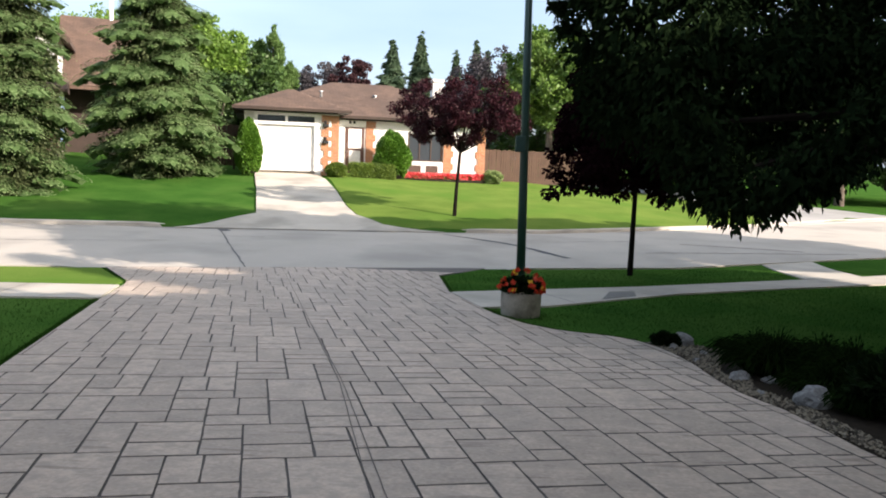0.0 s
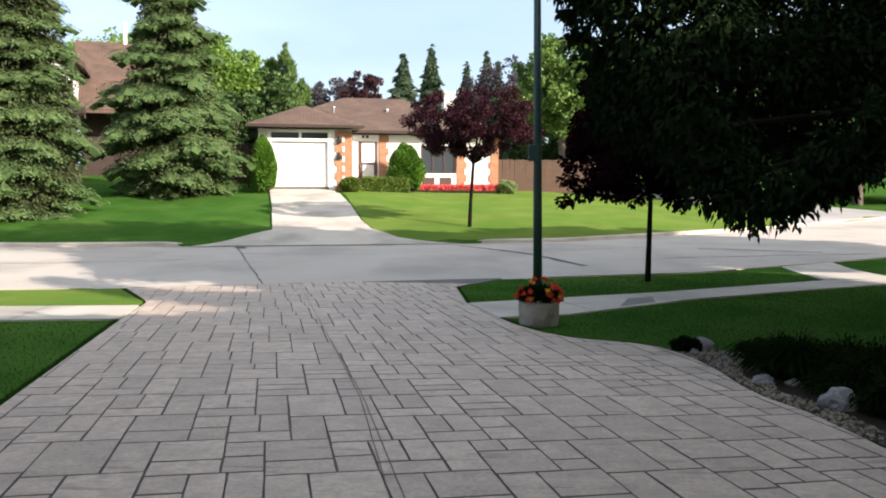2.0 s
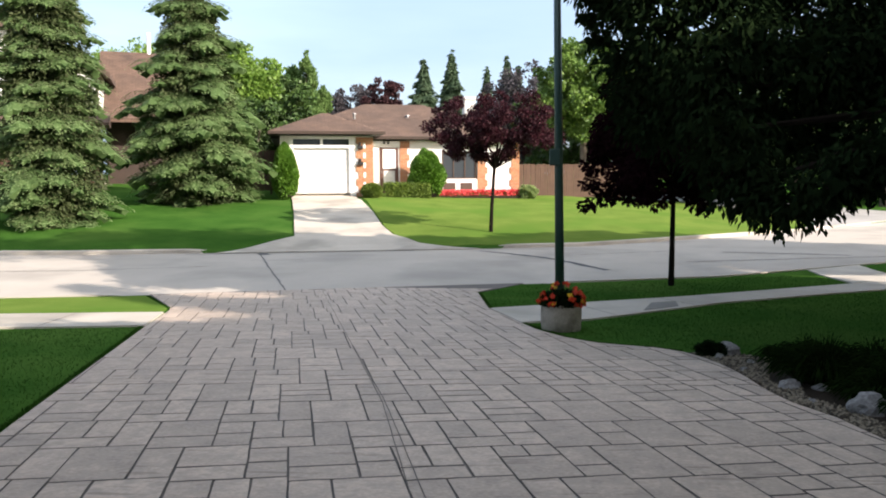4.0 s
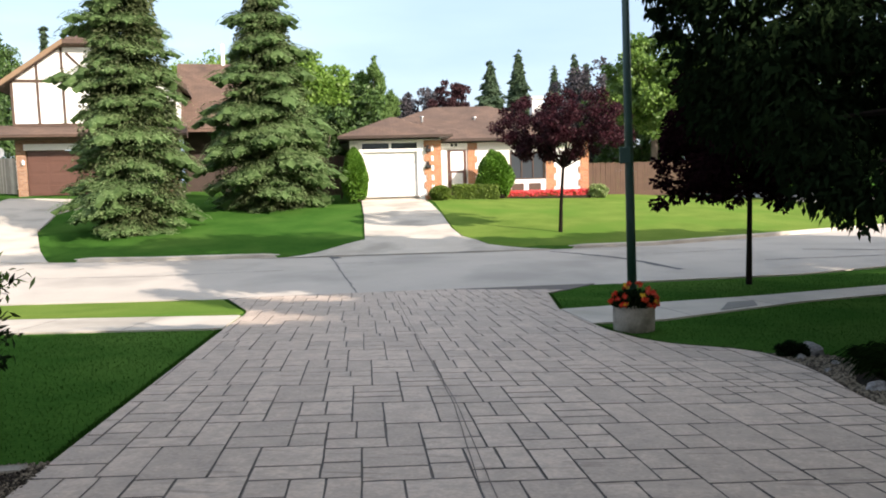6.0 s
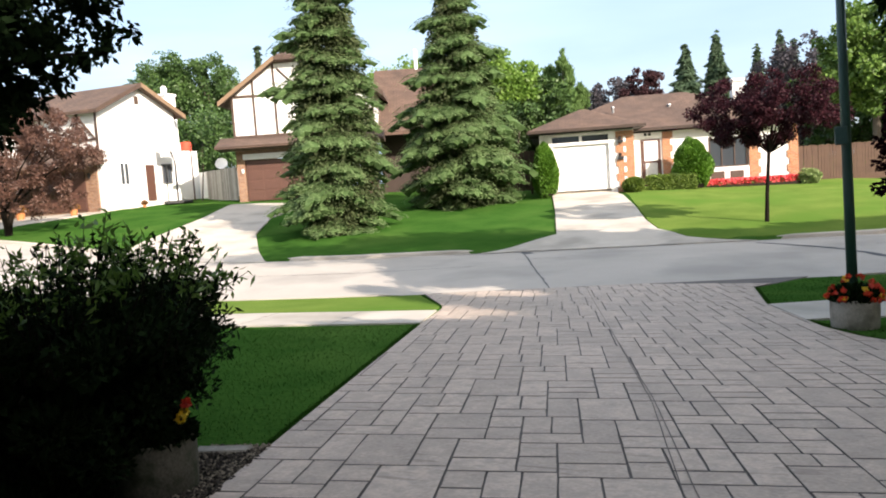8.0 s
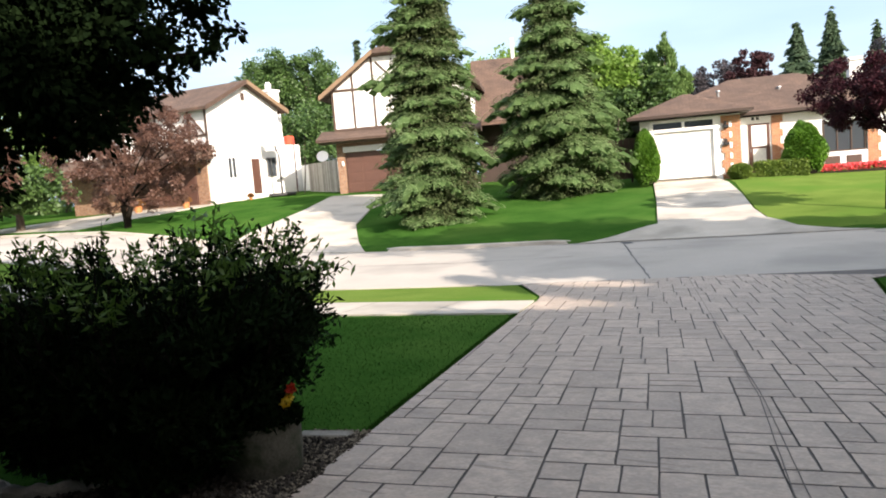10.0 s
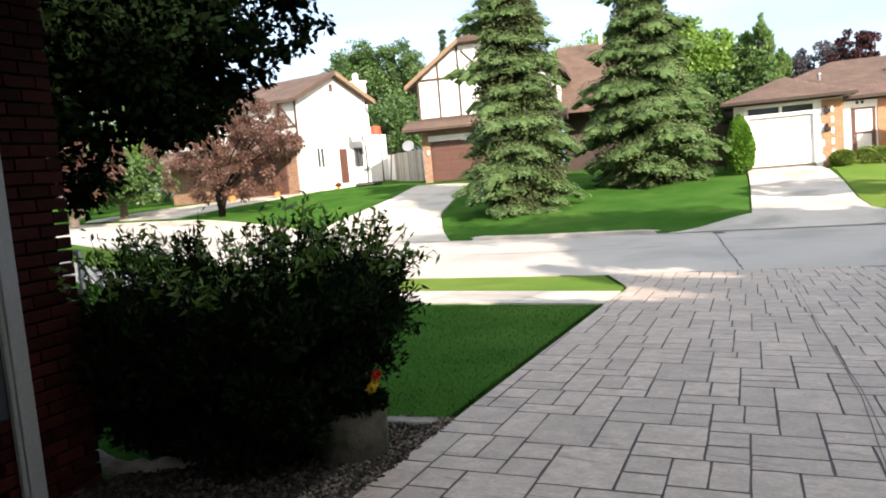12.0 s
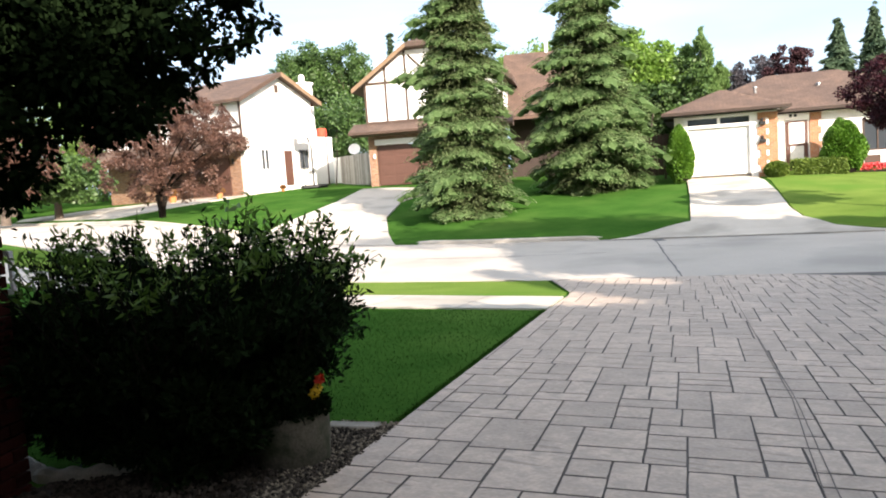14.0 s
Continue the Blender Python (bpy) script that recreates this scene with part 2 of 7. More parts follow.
M_POT = surface("weathered_concrete", (0.20, 0.18, 0.15), (0.36, 0.33, 0.28), scale=7, fine=60, bump=0.7, depth=0.01, stain=(0.17, 0.15, 0.12), stain_scale=5)
# mossy concrete, also darkened to put the shrub's shade into its colour
M_MOSSY_SHADED = surface("mossy_shaded_concrete", (0.05, 0.047, 0.034), (0.13, 0.12, 0.095), scale=7, fine=60, bump=0.7, depth=0.01, stain=(0.035, 0.042, 0.022), stain_scale=6, spec=0.15)
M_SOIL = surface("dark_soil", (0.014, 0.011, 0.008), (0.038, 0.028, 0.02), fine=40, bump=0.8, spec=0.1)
M_GRAVEL = surface("pebbles", (0.05, 0.041, 0.032), (0.25, 0.213, 0.163), scale=20, fine=60, bump=0.3, island=1.0, rough=0.85, spec=0.2)
# pebbles of the left bed, with deep shade put into their colour
M_PEBBLE_SHADED = surface("shaded_pebbles", (0.014, 0.012, 0.010), (0.06, 0.05, 0.042), scale=20, fine=60, bump=0.3, island=1.0, rough=0.9, spec=0.1)
M_ROCK = surface("grey_rock", (0.12, 0.118, 0.118), (0.33, 0.325, 0.325), scale=5, fine=40, bump=0.8, depth=0.02, spec=0.2)
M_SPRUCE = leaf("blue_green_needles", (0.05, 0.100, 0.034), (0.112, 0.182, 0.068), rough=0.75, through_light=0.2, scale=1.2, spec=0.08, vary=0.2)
M_SPRUCE_TIP = leaf("pale_needle_tips", (0.125, 0.195, 0.08), (0.23, 0.315, 0.14), rough=0.75, through_light=0.2, scale=1.2, spec=0.08, vary=0.2)
M_CONIFER = leaf("soft_green_needles", (0.072, 0.15, 0.046), (0.175, 0.275, 0.09), rough=0.7, through_light=0.3, scale=0.5, spec=0.1)
M_FAR_NEEDLE = leaf("far_dark_needles", (0.05, 0.09, 0.05), (0.125, 0.185, 0.11), rough=0.7, through_light=0.15, scale=0.5, spec=0.1)
M_SPRUCE_IN = leaf("olive_shaded_needles", (0.036, 0.056, 0.02), (0.078, 0.10, 0.036), rough=0.7, through_light=0.2, vary=0.3)
M_CEDAR = leaf("bright_cedar", (0.034, 0.115, 0.008), (0.10, 0.225, 0.018), rough=0.6, through_light=0.15, scale=2)
M_HEDGE = leaf("clipped_hedge", (0.05, 0.10, 0.012), (0.14, 0.20, 0.03), rough=0.6, through_light=0.15, scale=2)
M_PURPLE = leaf("purple_leaves", (0.016, 0.005, 0.008), (0.062, 0.017, 0.024), rough=0.5, through_light=0.22, spec=0.12)
# purple leaves again, with a tree's shade put into the colour
M_PURPLE_SHADED = leaf("shaded_purple_leaves", (0.007, 0.003, 0.004), (0.022, 0.008, 0.010), rough=0.9, through_light=0.08, spec=0.0)
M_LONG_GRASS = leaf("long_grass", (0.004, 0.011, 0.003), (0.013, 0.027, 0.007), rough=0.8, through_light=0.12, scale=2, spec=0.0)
M_PLUM = leaf("bronze_leaves", (0.058, 0.03, 0.023), (0.175, 0.09, 0.065), rough=0.5, through_light=0.25)
M_MAUVE = leaf("mauve_leaves", (0.045, 0.044, 0.05), (0.105, 0.095, 0.105), rough=0.6, through_light=0.25, spec=0.1)
M_PURPLE_FAR = leaf("far_purple_leaves", (0.040, 0.018, 0.022), (0.09, 0.044, 0.048), rough=0.6, through_light=0.25, spec=0.1)
M_GREEN = leaf("green_leaves", (0.06, 0.13, 0.026), (0.17, 0.28, 0.06), rough=0.5, through_light=0.3, scale=0.35)
M_LIME = leaf("light_green_leaves", (0.085, 0.175, 0.025), (0.195, 0.33, 0.06), rough=0.5, through_light=0.35, scale=0.5)
M_DEEP = leaf("dark_green_leaves", (0.027, 0.066, 0.017), (0.078, 0.148, 0.038), rough=0.5, through_light=0.2, scale=0.4)
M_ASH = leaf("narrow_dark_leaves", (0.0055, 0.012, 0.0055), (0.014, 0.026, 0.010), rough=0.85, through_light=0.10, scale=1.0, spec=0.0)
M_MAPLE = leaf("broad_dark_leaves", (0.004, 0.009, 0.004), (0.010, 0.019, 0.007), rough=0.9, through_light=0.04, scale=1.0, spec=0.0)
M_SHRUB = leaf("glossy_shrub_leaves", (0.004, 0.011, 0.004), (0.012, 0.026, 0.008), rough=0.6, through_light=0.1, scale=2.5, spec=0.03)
# shrub leaves with the light on the bush's top put into the colour
M_SHRUB_LIT = leaf("lit_shrub_leaves", (0.045, 0.115, 0.015), (0.15, 0.26, 0.05), rough=0.4, through_light=0.4, scale=2.5)
M_BROAD = leaf("dull_broad_leaves", (0.012, 0.022, 0.010), (0.028, 0.042, 0.022), rough=0.5, through_light=0.1, scale=2.5)
M_RED = leaf("red_petals", (0.55, 0.03, 0.02), (0.75, 0.09, 0.04), rough=0.5, through_light=0.3)
M_YELLOW = leaf("yellow_petals", (0.75, 0.5, 0.03), (0.85, 0.65, 0.08), rough=0.5, through_light=0.3)
M_PINK = leaf("coral_petals", (0.70, 0.06, 0.07), (0.85, 0.16, 0.17), rough=0.5, through_light=0.3)
M_SCARLET = surface("scarlet_cloth", (0.62, 0.05, 0.02), (0.72, 0.08, 0.04), rough=0.7)
M_ORANGE = surface("terracotta", (0.42, 0.15, 0.05), (0.52, 0.21, 0.075), rough=0.7)
M_BLACK = surface("black_metal", (0.012, 0.012, 0.012), (0.025, 0.025, 0.025), rough=0.5, bump=0.05)
# ---- building helpers ----
def part(name, bm, material, parent=None, label="", smooth_faces=False):
    """Links a bmesh as one mesh object, under a thing or a part."""
    me = bpy.data.meshes.new(name)
    bmesh.ops.recalc_face_normals(bm, faces=bm.faces)
    bm.to_mesh(me)
    bm.free()
    if smooth_faces:
        for p in me.polygons:
            p.use_smooth = True
    me.materials.append(material)
    ob = new(name, me)
    if parent:
        ob.parent = parent
    if label:
        tagged(ob, label)
    return ob


def thing(name, m, label, category, group="", kind=""):
    """An empty at the base of a thing, that carries its parts."""
    ob = new(name)
    ob.matrix_world = m
    ob.empty_display_size = 0.2
    return tagged(ob, label, category, group, kind)


def box(bm, x0, x1, y0, y1, z0, z1, bevel=0.0):
    made = bmesh.ops.create_cube(bm, size=1.0, matrix=Matrix.Translation(((x0 + x1) / 2, (y0 + y1) / 2, (z0 + z1) / 2)) @ Matrix.Diagonal((abs(x1 - x0), abs(y1 - y0), abs(z1 - z0), 1)))
    if bevel:
        es = list({e for v in made["verts"] for e in v.link_edges})
        bmesh.ops.bevel(bm, geom=es, offset=bevel, segments=1, affect="EDGES")
    return bm


def boxed(name, dims, material, parent, label="", bevel=0.01):
    return part(name, box(bmesh.new(), *dims, bevel), material, parent, label)


def tube(bm, points, radii, sides=8, caps=True):
    """A tapered tube through points."""
    rings = []
    for i, (p, r) in enumerate(zip(points, radii)):
        p = Vector(p)
        d = (Vector(points[min(i + 1, len(points) - 1)]) - Vector(points[max(i - 1, 0)])).normalized()
        a = d.orthogonal().normalized() if abs(d.z) < 0.9 else Vector((1, 0, 0)).cross(d).normalized()
        b = d.cross(a)
        rings.append([bm.verts.new(p + r * (math.cos(k * math.tau / sides) * a + math.sin(k * math.tau / sides) * b)) for k in range(sides)])
    for r0, r1 in zip(rings, rings[1:]):
        for k in range(sides):
            bm.faces.new((r0[k], r0[(k + 1) % sides], r1[(k + 1) % sides], r1[k]))
    if caps:
        bm.faces.new(rings[0][::-1])
        bm.faces.new(rings[-1])
    return bm


def lathe(bm, profile, sides=24):
    """A turned body from (radius, height) pairs."""
    rings = [[bm.verts.new((r * math.cos(k * math.tau / sides), r * math.sin(k * math.tau / sides), z)) for k in range(sides)] for r, z in profile]
    for r0, r1 in zip(rings, rings[1:]):
        for k in range(sides):
            bm.faces.new((r0[k], r0[(k + 1) % sides], r1[(k + 1) % sides], r1[k]))
    bm.faces.new(rings[0][::-1])
    bm.faces.new(rings[-1])
    return bm


def prism(bm, outline, y0, y1):
    """An outline in x, z pushed from y0 to y1."""
    a = [bm.verts.new((x, y0, z)) for x, z in outline]
    b = [bm.verts.new((x, y1, z)) for x, z in outline]
    bm.faces.new(a)
    bm.faces.new(b[::-1])
    for i in range(len(a)):
        j = (i + 1) % len(a)
        bm.faces.new((a[j], a[i], b[i], b[j]))
    return bm


def quads(name, corners, material, parent=None, label=""):
    """Many loose four-cornered leaves, from an array (n, 4, 3)."""
    n = len(corners)
    me = bpy.data.meshes.new(name)
    me.vertices.add(4 * n)
    me.vertices.foreach_set("co", np.ascontiguousarray(corners, dtype=np.float32).ravel())
    me.loops.add(4 * n)
    me.loops.foreach_set("vertex_index", np.arange(4 * n, dtype=np.int32))
    me.polygons.add(n)
    me.polygons.foreach_set("loop_start", np.arange(0, 4 * n, 4, dtype=np.int32))
    me.update(calc_edges=True)
    me.validate()
    me.materials.append(material)
    ob = new(name, me)
    if parent:
        ob.parent = parent
    if label:
        tagged(ob, label)
    return ob


def unit(a):
    return a / np.maximum(np.linalg.norm(a, axis=-1, keepdims=True), 1e-9)


def leaf_corners(rng, centre, along_dir, length, width, fold=0.15):
    """Diamond leaves at the centres, that point along the given ways."""
    n = len(centre)
    d = unit(along_dir)
    side = unit(np.cross(d, unit(rng.normal(size=(n, 3)))))
    up = np.cross(side, d)
    L = (np.asarray(length) * rng.uniform(0.7, 1.3, n))[:, None]
    Wd = (np.asarray(width) * rng.uniform(0.7, 1.3, n))[:, None]
    base, tip = centre - d * L * 0.5, centre + d * L * 0.5
    mid = centre - d * L * 0.06 + up * L * fold * 0.4
    return np.stack([base, mid - side * Wd * 0.5, tip, mid + side * Wd * 0.5], axis=1)


def sheet(name, outline, material, dz=0.02, step=1.0, thick=0.12, zfun=ground_z, bevel=0.0):
    """A slab over an outline in (u, v), that lies on the ground."""
    bm = bmesh.new()
    vs = [bm.verts.new((u, v, 0)) for u, v in outline]
    bm.faces.new(vs)
    us, ws = [p[0] for p in outline], [p[1] for p in outline]
    for lo, hi, axis in ((min(us), max(us), 0), (min(ws), max(ws), 1)):
        x = math.floor(lo / step) * step
        while x < hi:
            co, no = [0, 0, 0], [0, 0, 0]
            co[axis], no[axis] = x, 1
            bmesh.ops.bisect_plane(bm, geom=bm.verts[:] + bm.edges[:] + bm.faces[:], plane_co=co, plane_no=no, dist=1e-4)
            x += step
    bmesh.ops.recalc_face_normals(bm, faces=bm.faces)
    if bm.faces and bm.faces[:][0].normal.z < 0:
        bmesh.ops.reverse_faces(bm, faces=bm.faces[:])
    edge = [e for e in bm.edges if e.is_boundary]
    ret = bmesh.ops.extrude_edge_only(bm, edges=edge)
    low = {v for v in ret["geom"] if isinstance(v, bmesh.types.BMVert)}
    for v in bm.verts:
        u, w = v.co.x, v.co.y
        v.co = W(u, w, zfun(u, w) + dz - (thick if v in low else 0))
    me = bpy.data.meshes.new(name)
    bm.to_mesh(me)
    bm.free()
    me.materials.append(material)
    return new(name, me)


def uv_planar(ob, ax, ay):
    """Texture coordinates in metres along two ways."""
    me = ob.data
    lay = me.uv_layers.new(name="map")
    for lp in me.loops:
        c = me.vertices[lp.vertex_index].co
        lay.data[lp.index].uv = (c.dot(ax), c.dot(ay))


def inside(poly, u, v):
    hit = False
    for (x0, y0), (x1, y1) in zip(poly, poly[1:] + poly[:1]):
        if (y0 > v) != (y1 > v) and u < (x1 - x0) * (v - y0) / (y1 - y0) + x0:
            hit = not hit
    return hit
# ---- the ground and the street ----
def build_ground():
    cols = sorted(set([round(x, 2) for x in np.concatenate([np.linspace(-17, 16, 111), np.linspace(-60, 60, 61), np.array([-600, -400, -250, -150, -100, -80, 80, 100, 150, 250, 400, 600])])]))
    offs_near = [-600, -300, -150, -80, -50, -35, -25, -20, -15.2, -14, -12, -10, -8, -6, -4, -2, -1, -0.4, 0]
    offs_far = [0, 0.4, 1, 2, 3, 4, 5, 6, 7, 8, 9, 10, 11, 12, 13, 14, 16, 18, 20, 25, 35, 60, 100, 200, 400, 800]
    verts, faces, per = [], [], len(offs_near) + len(offs_far) + 2
    for u in cols:
        n, f = along(NEAR_KERB, u), along(FAR_KERB, u)
        for o in offs_near:
            verts.append(W(u, n + o, ground_z(u, n + o - 0.001)))
        verts.append(W(u, n + 0.02, -1.0))
        verts.append(W(u, f - 0.02, -1.0))
        for o in offs_far:
            verts.append(W(u, f + o, ground_z(u, f + o + 0.001)))
    for i in range(len(cols) - 1):
        for j in range(per - 1):
            a = i * per + j
            faces.append((a, a + per, a + per + 1, a + 1))
    me = bpy.data.meshes.new("ground")
    me.from_pydata(verts, [], faces)
    me.update()
    for p in me.polygons:
        p.use_smooth = True
    me.materials.append(M_GRASS)
    return tagged(new("ground", me), "green mown lawns on both sides of the street", "ground", kind="structure")


build_ground()


def build_road():
    us = [u for u in np.concatenate([np.linspace(-100, -30, 15), np.linspace(-29, 29, 117), np.linspace(30, 100, 15)])]
    rows = 14
    verts, faces = [], []
    for u in us:
        n, f = along(NEAR_KERB, u) - 0.05, along(FAR_KERB, u) + 0.05
        for j in range(rows + 1):
            v = n + (f - n) * j / rows
            verts.append(W(u, v, road_z(u, v)))
    for i in range(len(us) - 1):
        for j in range(rows):
            a = i * (rows + 1) + j
            faces.append((a, a + rows + 1, a + rows + 2, a + 1))
    me = bpy.data.meshes.new("road")
    me.from_pydata(verts, [], faces)
    me.update()
    me.materials.append(M_ROAD)
    return tagged(new("road", me), "worn grey concrete street with sealed cracks", "road", kind="structure")


road = build_road()


def kerb(name, line, u0, u1, side, label):
    """A rounded concrete kerb along a line; side +1: its back lies away from the camera."""
    bm = bmesh.new()
    prof = [(-0.02, -0.30), (0.0, -0.02), (0.04, 0.0), (0.12, 0.005), (0.12, -0.30)]
    rings = []
    for u in sorted(set([round(float(x), 3) for x in np.arange(u0, u1 + 0.01, 0.25)] + [p[0] for p in line if u0 < p[0] < u1])):
        v = along(line, u)
        low = 0.09 * max(0.0, 1 - min(u - u0, u1 - u) / 0.9)
        rings.append([bm.verts.new(W(u, v + side * a, ground_z(u, v + side * 0.2) + 0.028 + b - low)) for a, b in prof])
    for r0, r1 in zip(rings, rings[1:]):
        for k in range(len(prof) - 1):
            bm.faces.new((r0[k], r0[k + 1], r1[k + 1], r1[k]))
    return tagged(part(name, bm, M_CONC), label, "kerb", kind="structure")


kerb("kerb", FAR_KERB, -60, -16, 1, "pale concrete kerb along the far lawns")
kerb("kerb", FAR_KERB, -9.0, -2.0, 1, "pale concrete kerb along the far lawns")
kerb("kerb", FAR_KERB, 5.5, 60, 1, "pale concrete kerb along the far lawns")
kerb("kerb", NEAR_KERB, -40, -2.5, -1, "pale concrete kerb along the near grass strip")
kerb("kerb", NEAR_KERB, 4.5, 40, -1, "pale concrete kerb along the near grass strip")

# sealed cracks lying on the road
def crack(points, width, rng, wander=1.0):
    bm = bmesh.new()
    prev = None
    pts = []
    for (u0, v0), (u1, v1) in zip(points, points[1:]):
        k = max(2, int(math.hypot(u1 - u0, v1 - v0) / 0.25))
        for i in range(k):
            t = i / k
            pts.append((u0 + (u1 - u0) * t + rng.uniform(-0.04, 0.04) * wander, v0 + (v1 - v0) * t + rng.uniform(-0.03, 0.03) * wander))
    pts.append(points[-1])
    for i, (u, v) in enumerate(pts):
        a, b = pts[max(i - 1, 0)], pts[min(i + 1, len(pts) - 1)]
        d = Vector((b[0] - a[0], b[1] - a[1])).normalized()
        w = width * rng.uniform(0.5, 1.3) / 2
        q = []
        for sgn in (-1, 1):
            uu, vv = u - d.y * w * sgn, v + d.x * w * sgn
            q.append(bm.verts.new(W(uu, vv, road_z(uu, vv) + 0.006)))
        if prev:
            bm.faces.new((prev[0], prev[1], q[1], q[0]))
        prev = q
    return tagged(part("road_crack", bm, M_TAR), "dark sealed crack across the street", "crack", kind="structure")


crng = random.Random(5)
for pts, w in (([(-0.2, 15.3), (-0.6, 18.5), (-1.0, 22.6)], 0.035), ([(-1.1, 20.2), (0.2, 20.1)], 0.035),
               ([(-3.0, 22.62), (-1.0, 22.48), (0.5, 22.4), (3.4, 22.22)], 0.15), ([(-0.95, 22.3), (-0.75, 21.7)], 0.24), ([(5.2, 21.5), (6.4, 19.0), (7.0, 16.6)], 0.17),
               ([(7.5, 19.6), (10.5, 20.0)], 0.05), ([(11.5, 19.4), (14.5, 18.2)], 0.10), ([(9.5, 17.6), (16, 17.9)], 0.06), ([(-9, 19.5), (-5, 18.9), (-2, 19.1)], 0.04), ([(-12, 21), (-7.5, 17)], 0.05)):
    crack(pts, w, crng, 0.35 if w < 0.04 else 1.0)

tagged(sheet("cross_street", [(17.5, 25.4), (20.5, 27.6), (22.4, 31), (24.0, 40), (25.5, 70), (33.5, 70), (31.0, 45), (30.0, 37), (30.5, 32.4), (29.5, 31.1), (23, 28.2)], M_SIDE_ROAD, dz=0.05, step=3.0, thick=0.3), "grey concrete cross street running off between trees", "road", kind="structure")

# ---- our driveway's slab, walks, strips and beds ----
DRIVE = [(-2.05, -4.0), (3.62, -4.0), (3.6, 3.8), (3.66, 4.2), (3.72, 4.7), (3.69, 5.15), (3.74, 5.55), (3.88, 6.1), (3.96, 6.6), (3.98, 7.0), (3.92, 7.35), (3.74, 7.65), (3.54, 7.79), (3.27, 8.1), (3.09, 8.5), (2.95, 9.2), (2.93, 9.8), (2.9, 11.4), (3.3, 13.8), (4.6, 15.25), (-2.7, 15.3), (-1.95, 12.85), (-2.0, 10.9), (-2.03, 6.0)]
tagged(sheet("driveway", DRIVE, M_JOINT, dz=0.012, step=1.0, thick=0.15), "stamped concrete driveway in an ashlar slate pattern, sloping to the street", "driveway", kind="structure")
WALK_L = [(-2.02, 10.95), (-2.0, 12.4), (-6.2, 13.25), (-12, 14.8), (-22, 18.0), (-40, 25.2), (-40, 23.6), (-22, 16.4), (-12, 13.2), (-5.4, 11.5)]
WALK_R = [(2.93, 9.82), (2.91, 11.4), (6.4, 12.0), (11.0, 13.2), (16, 14.7), (30, 19.0), (40, 22), (40, 20.4), (30, 17.6), (16, 13.4), (11.6, 12.25), (9.1, 11.7), (6.6, 11.05), (3.9, 9.85)]
tagged(sheet("sidewalk", WALK_L, M_CONC, dz=0.025, step=1.5), "pale concrete sidewalk beside the lawn", "sidewalk", kind="structure")
tagged(sheet("sidewalk", WALK_R, M_CONC, dz=0.025, step=1.5), "pale concrete sidewalk in tree shade", "sidewalk", kind="structure")
tagged(sheet("side_approach", [(10.6, 13.2), (11.6, 15.9), (13.4, 16.5), (12.3, 13.5)], M_CONC, dz=0.02, step=1.0), "pale concrete ramp across the grass strip", "pavement", kind="structure")

# ---- the driveways opposite ----
FAR_DRIVE = [(-2.2, 22.65), (0.0, 24.8), (0.0, 30), (-0.1, 36.4), (2.75, 36.4), (2.98, 30), (2.96, 26.5), (3.1, 24.7), (3.75, 23.4), (5.4, 22.2)]
tagged(sheet("opposite_driveway", FAR_DRIVE, M_CONC, dz=0.03, step=0.6, zfun=apron_z), "pale concrete driveway up to a white garage door", "driveway", kind="structure")
TUDOR_DRIVE = [(-15.6, 25.55), (-9.2, 23.65), (-10.2, 25.6), (-11.6, 29), (-12.4, 33), (-11.3, 38.4), (-16.0, 37.2), (-15.6, 33), (-15.6, 29)]
tagged(sheet("opposite_driveway", TUDOR_DRIVE, M_CONC, dz=0.03, step=0.6, zfun=apron_z), "pale concrete driveway up to a brown garage door", "driveway", kind="structure")
WHITE_DRIVE = [(-36, 33.4), (-27, 29.7), (-26.0, 32), (-25.4, 34.6), (-23.8, 37), (-22.8, 41), (-25, 40.8), (-34, 38.6), (-37, 36)]
tagged(sheet("opposite_driveway", WHITE_DRIVE, M_CONC, dz=0.03, step=0.6, zfun=apron_z), "pale concrete forecourt of the white house", "driveway", kind="structure")

# the bungalow's own lawn is drier and yellower than its neighbours'
us = [5.6 + 0.8 * k for k in range(17)]
tagged(sheet("lawn", [(u, along(FAR_KERB, u) + 0.13) for u in us] + [(20.2, 27.9), (22.2, 31.2), (23.8, 40), (24.2, 47), (12.2, 47), (12.2, 38.3), (3.3, 38.0), (3.1, 36.3), (3.06, 30), (3.04, 26.5), (3.18, 24.74), (3.83, 23.46)], M_DRY_LIT_GRASS, dz=0.024, step=0.6), "sunlit yellowish mown lawn in front of the bungalow", "lawn", kind="structure")
# same turf as our lawn; its sunlight is put into the paler colour
tagged(sheet("lawn", [(-2.02, 12.88), (-2.08, 12.46), (-6.2, 13.3), (-12, 14.9), (-20, 17.4), (-20, 19.4), (-12, 17.1), (-7, 15.52), (-2.75, 15.1)], M_DRY_LIT_GRASS, dz=0.022, step=0.8), "mown grass strip between sidewalk and street, sunlight in its colour", "lawn", kind="structure")


def walk_joint(u0, v0, u1, v1):
    """A narrow tooled groove across a sidewalk."""
    bm = bmesh.new()
    n = Vector((v1 - v0, u0 - u1)).normalized() * 0.007
    vs = [bm.verts.new(W(u + s * n.x, v + s * n.y, ground_z(u, v) + 0.0285)) for u, v, s in ((u0, v0, -1), (u1, v1, -1), (u1, v1, 1), (u0, v0, 1))]
    bm.faces.new(vs)
    return tagged(part("walk_joint", bm, M_JOINT), "dark tooled joint across the sidewalk", "joint", kind="structure")


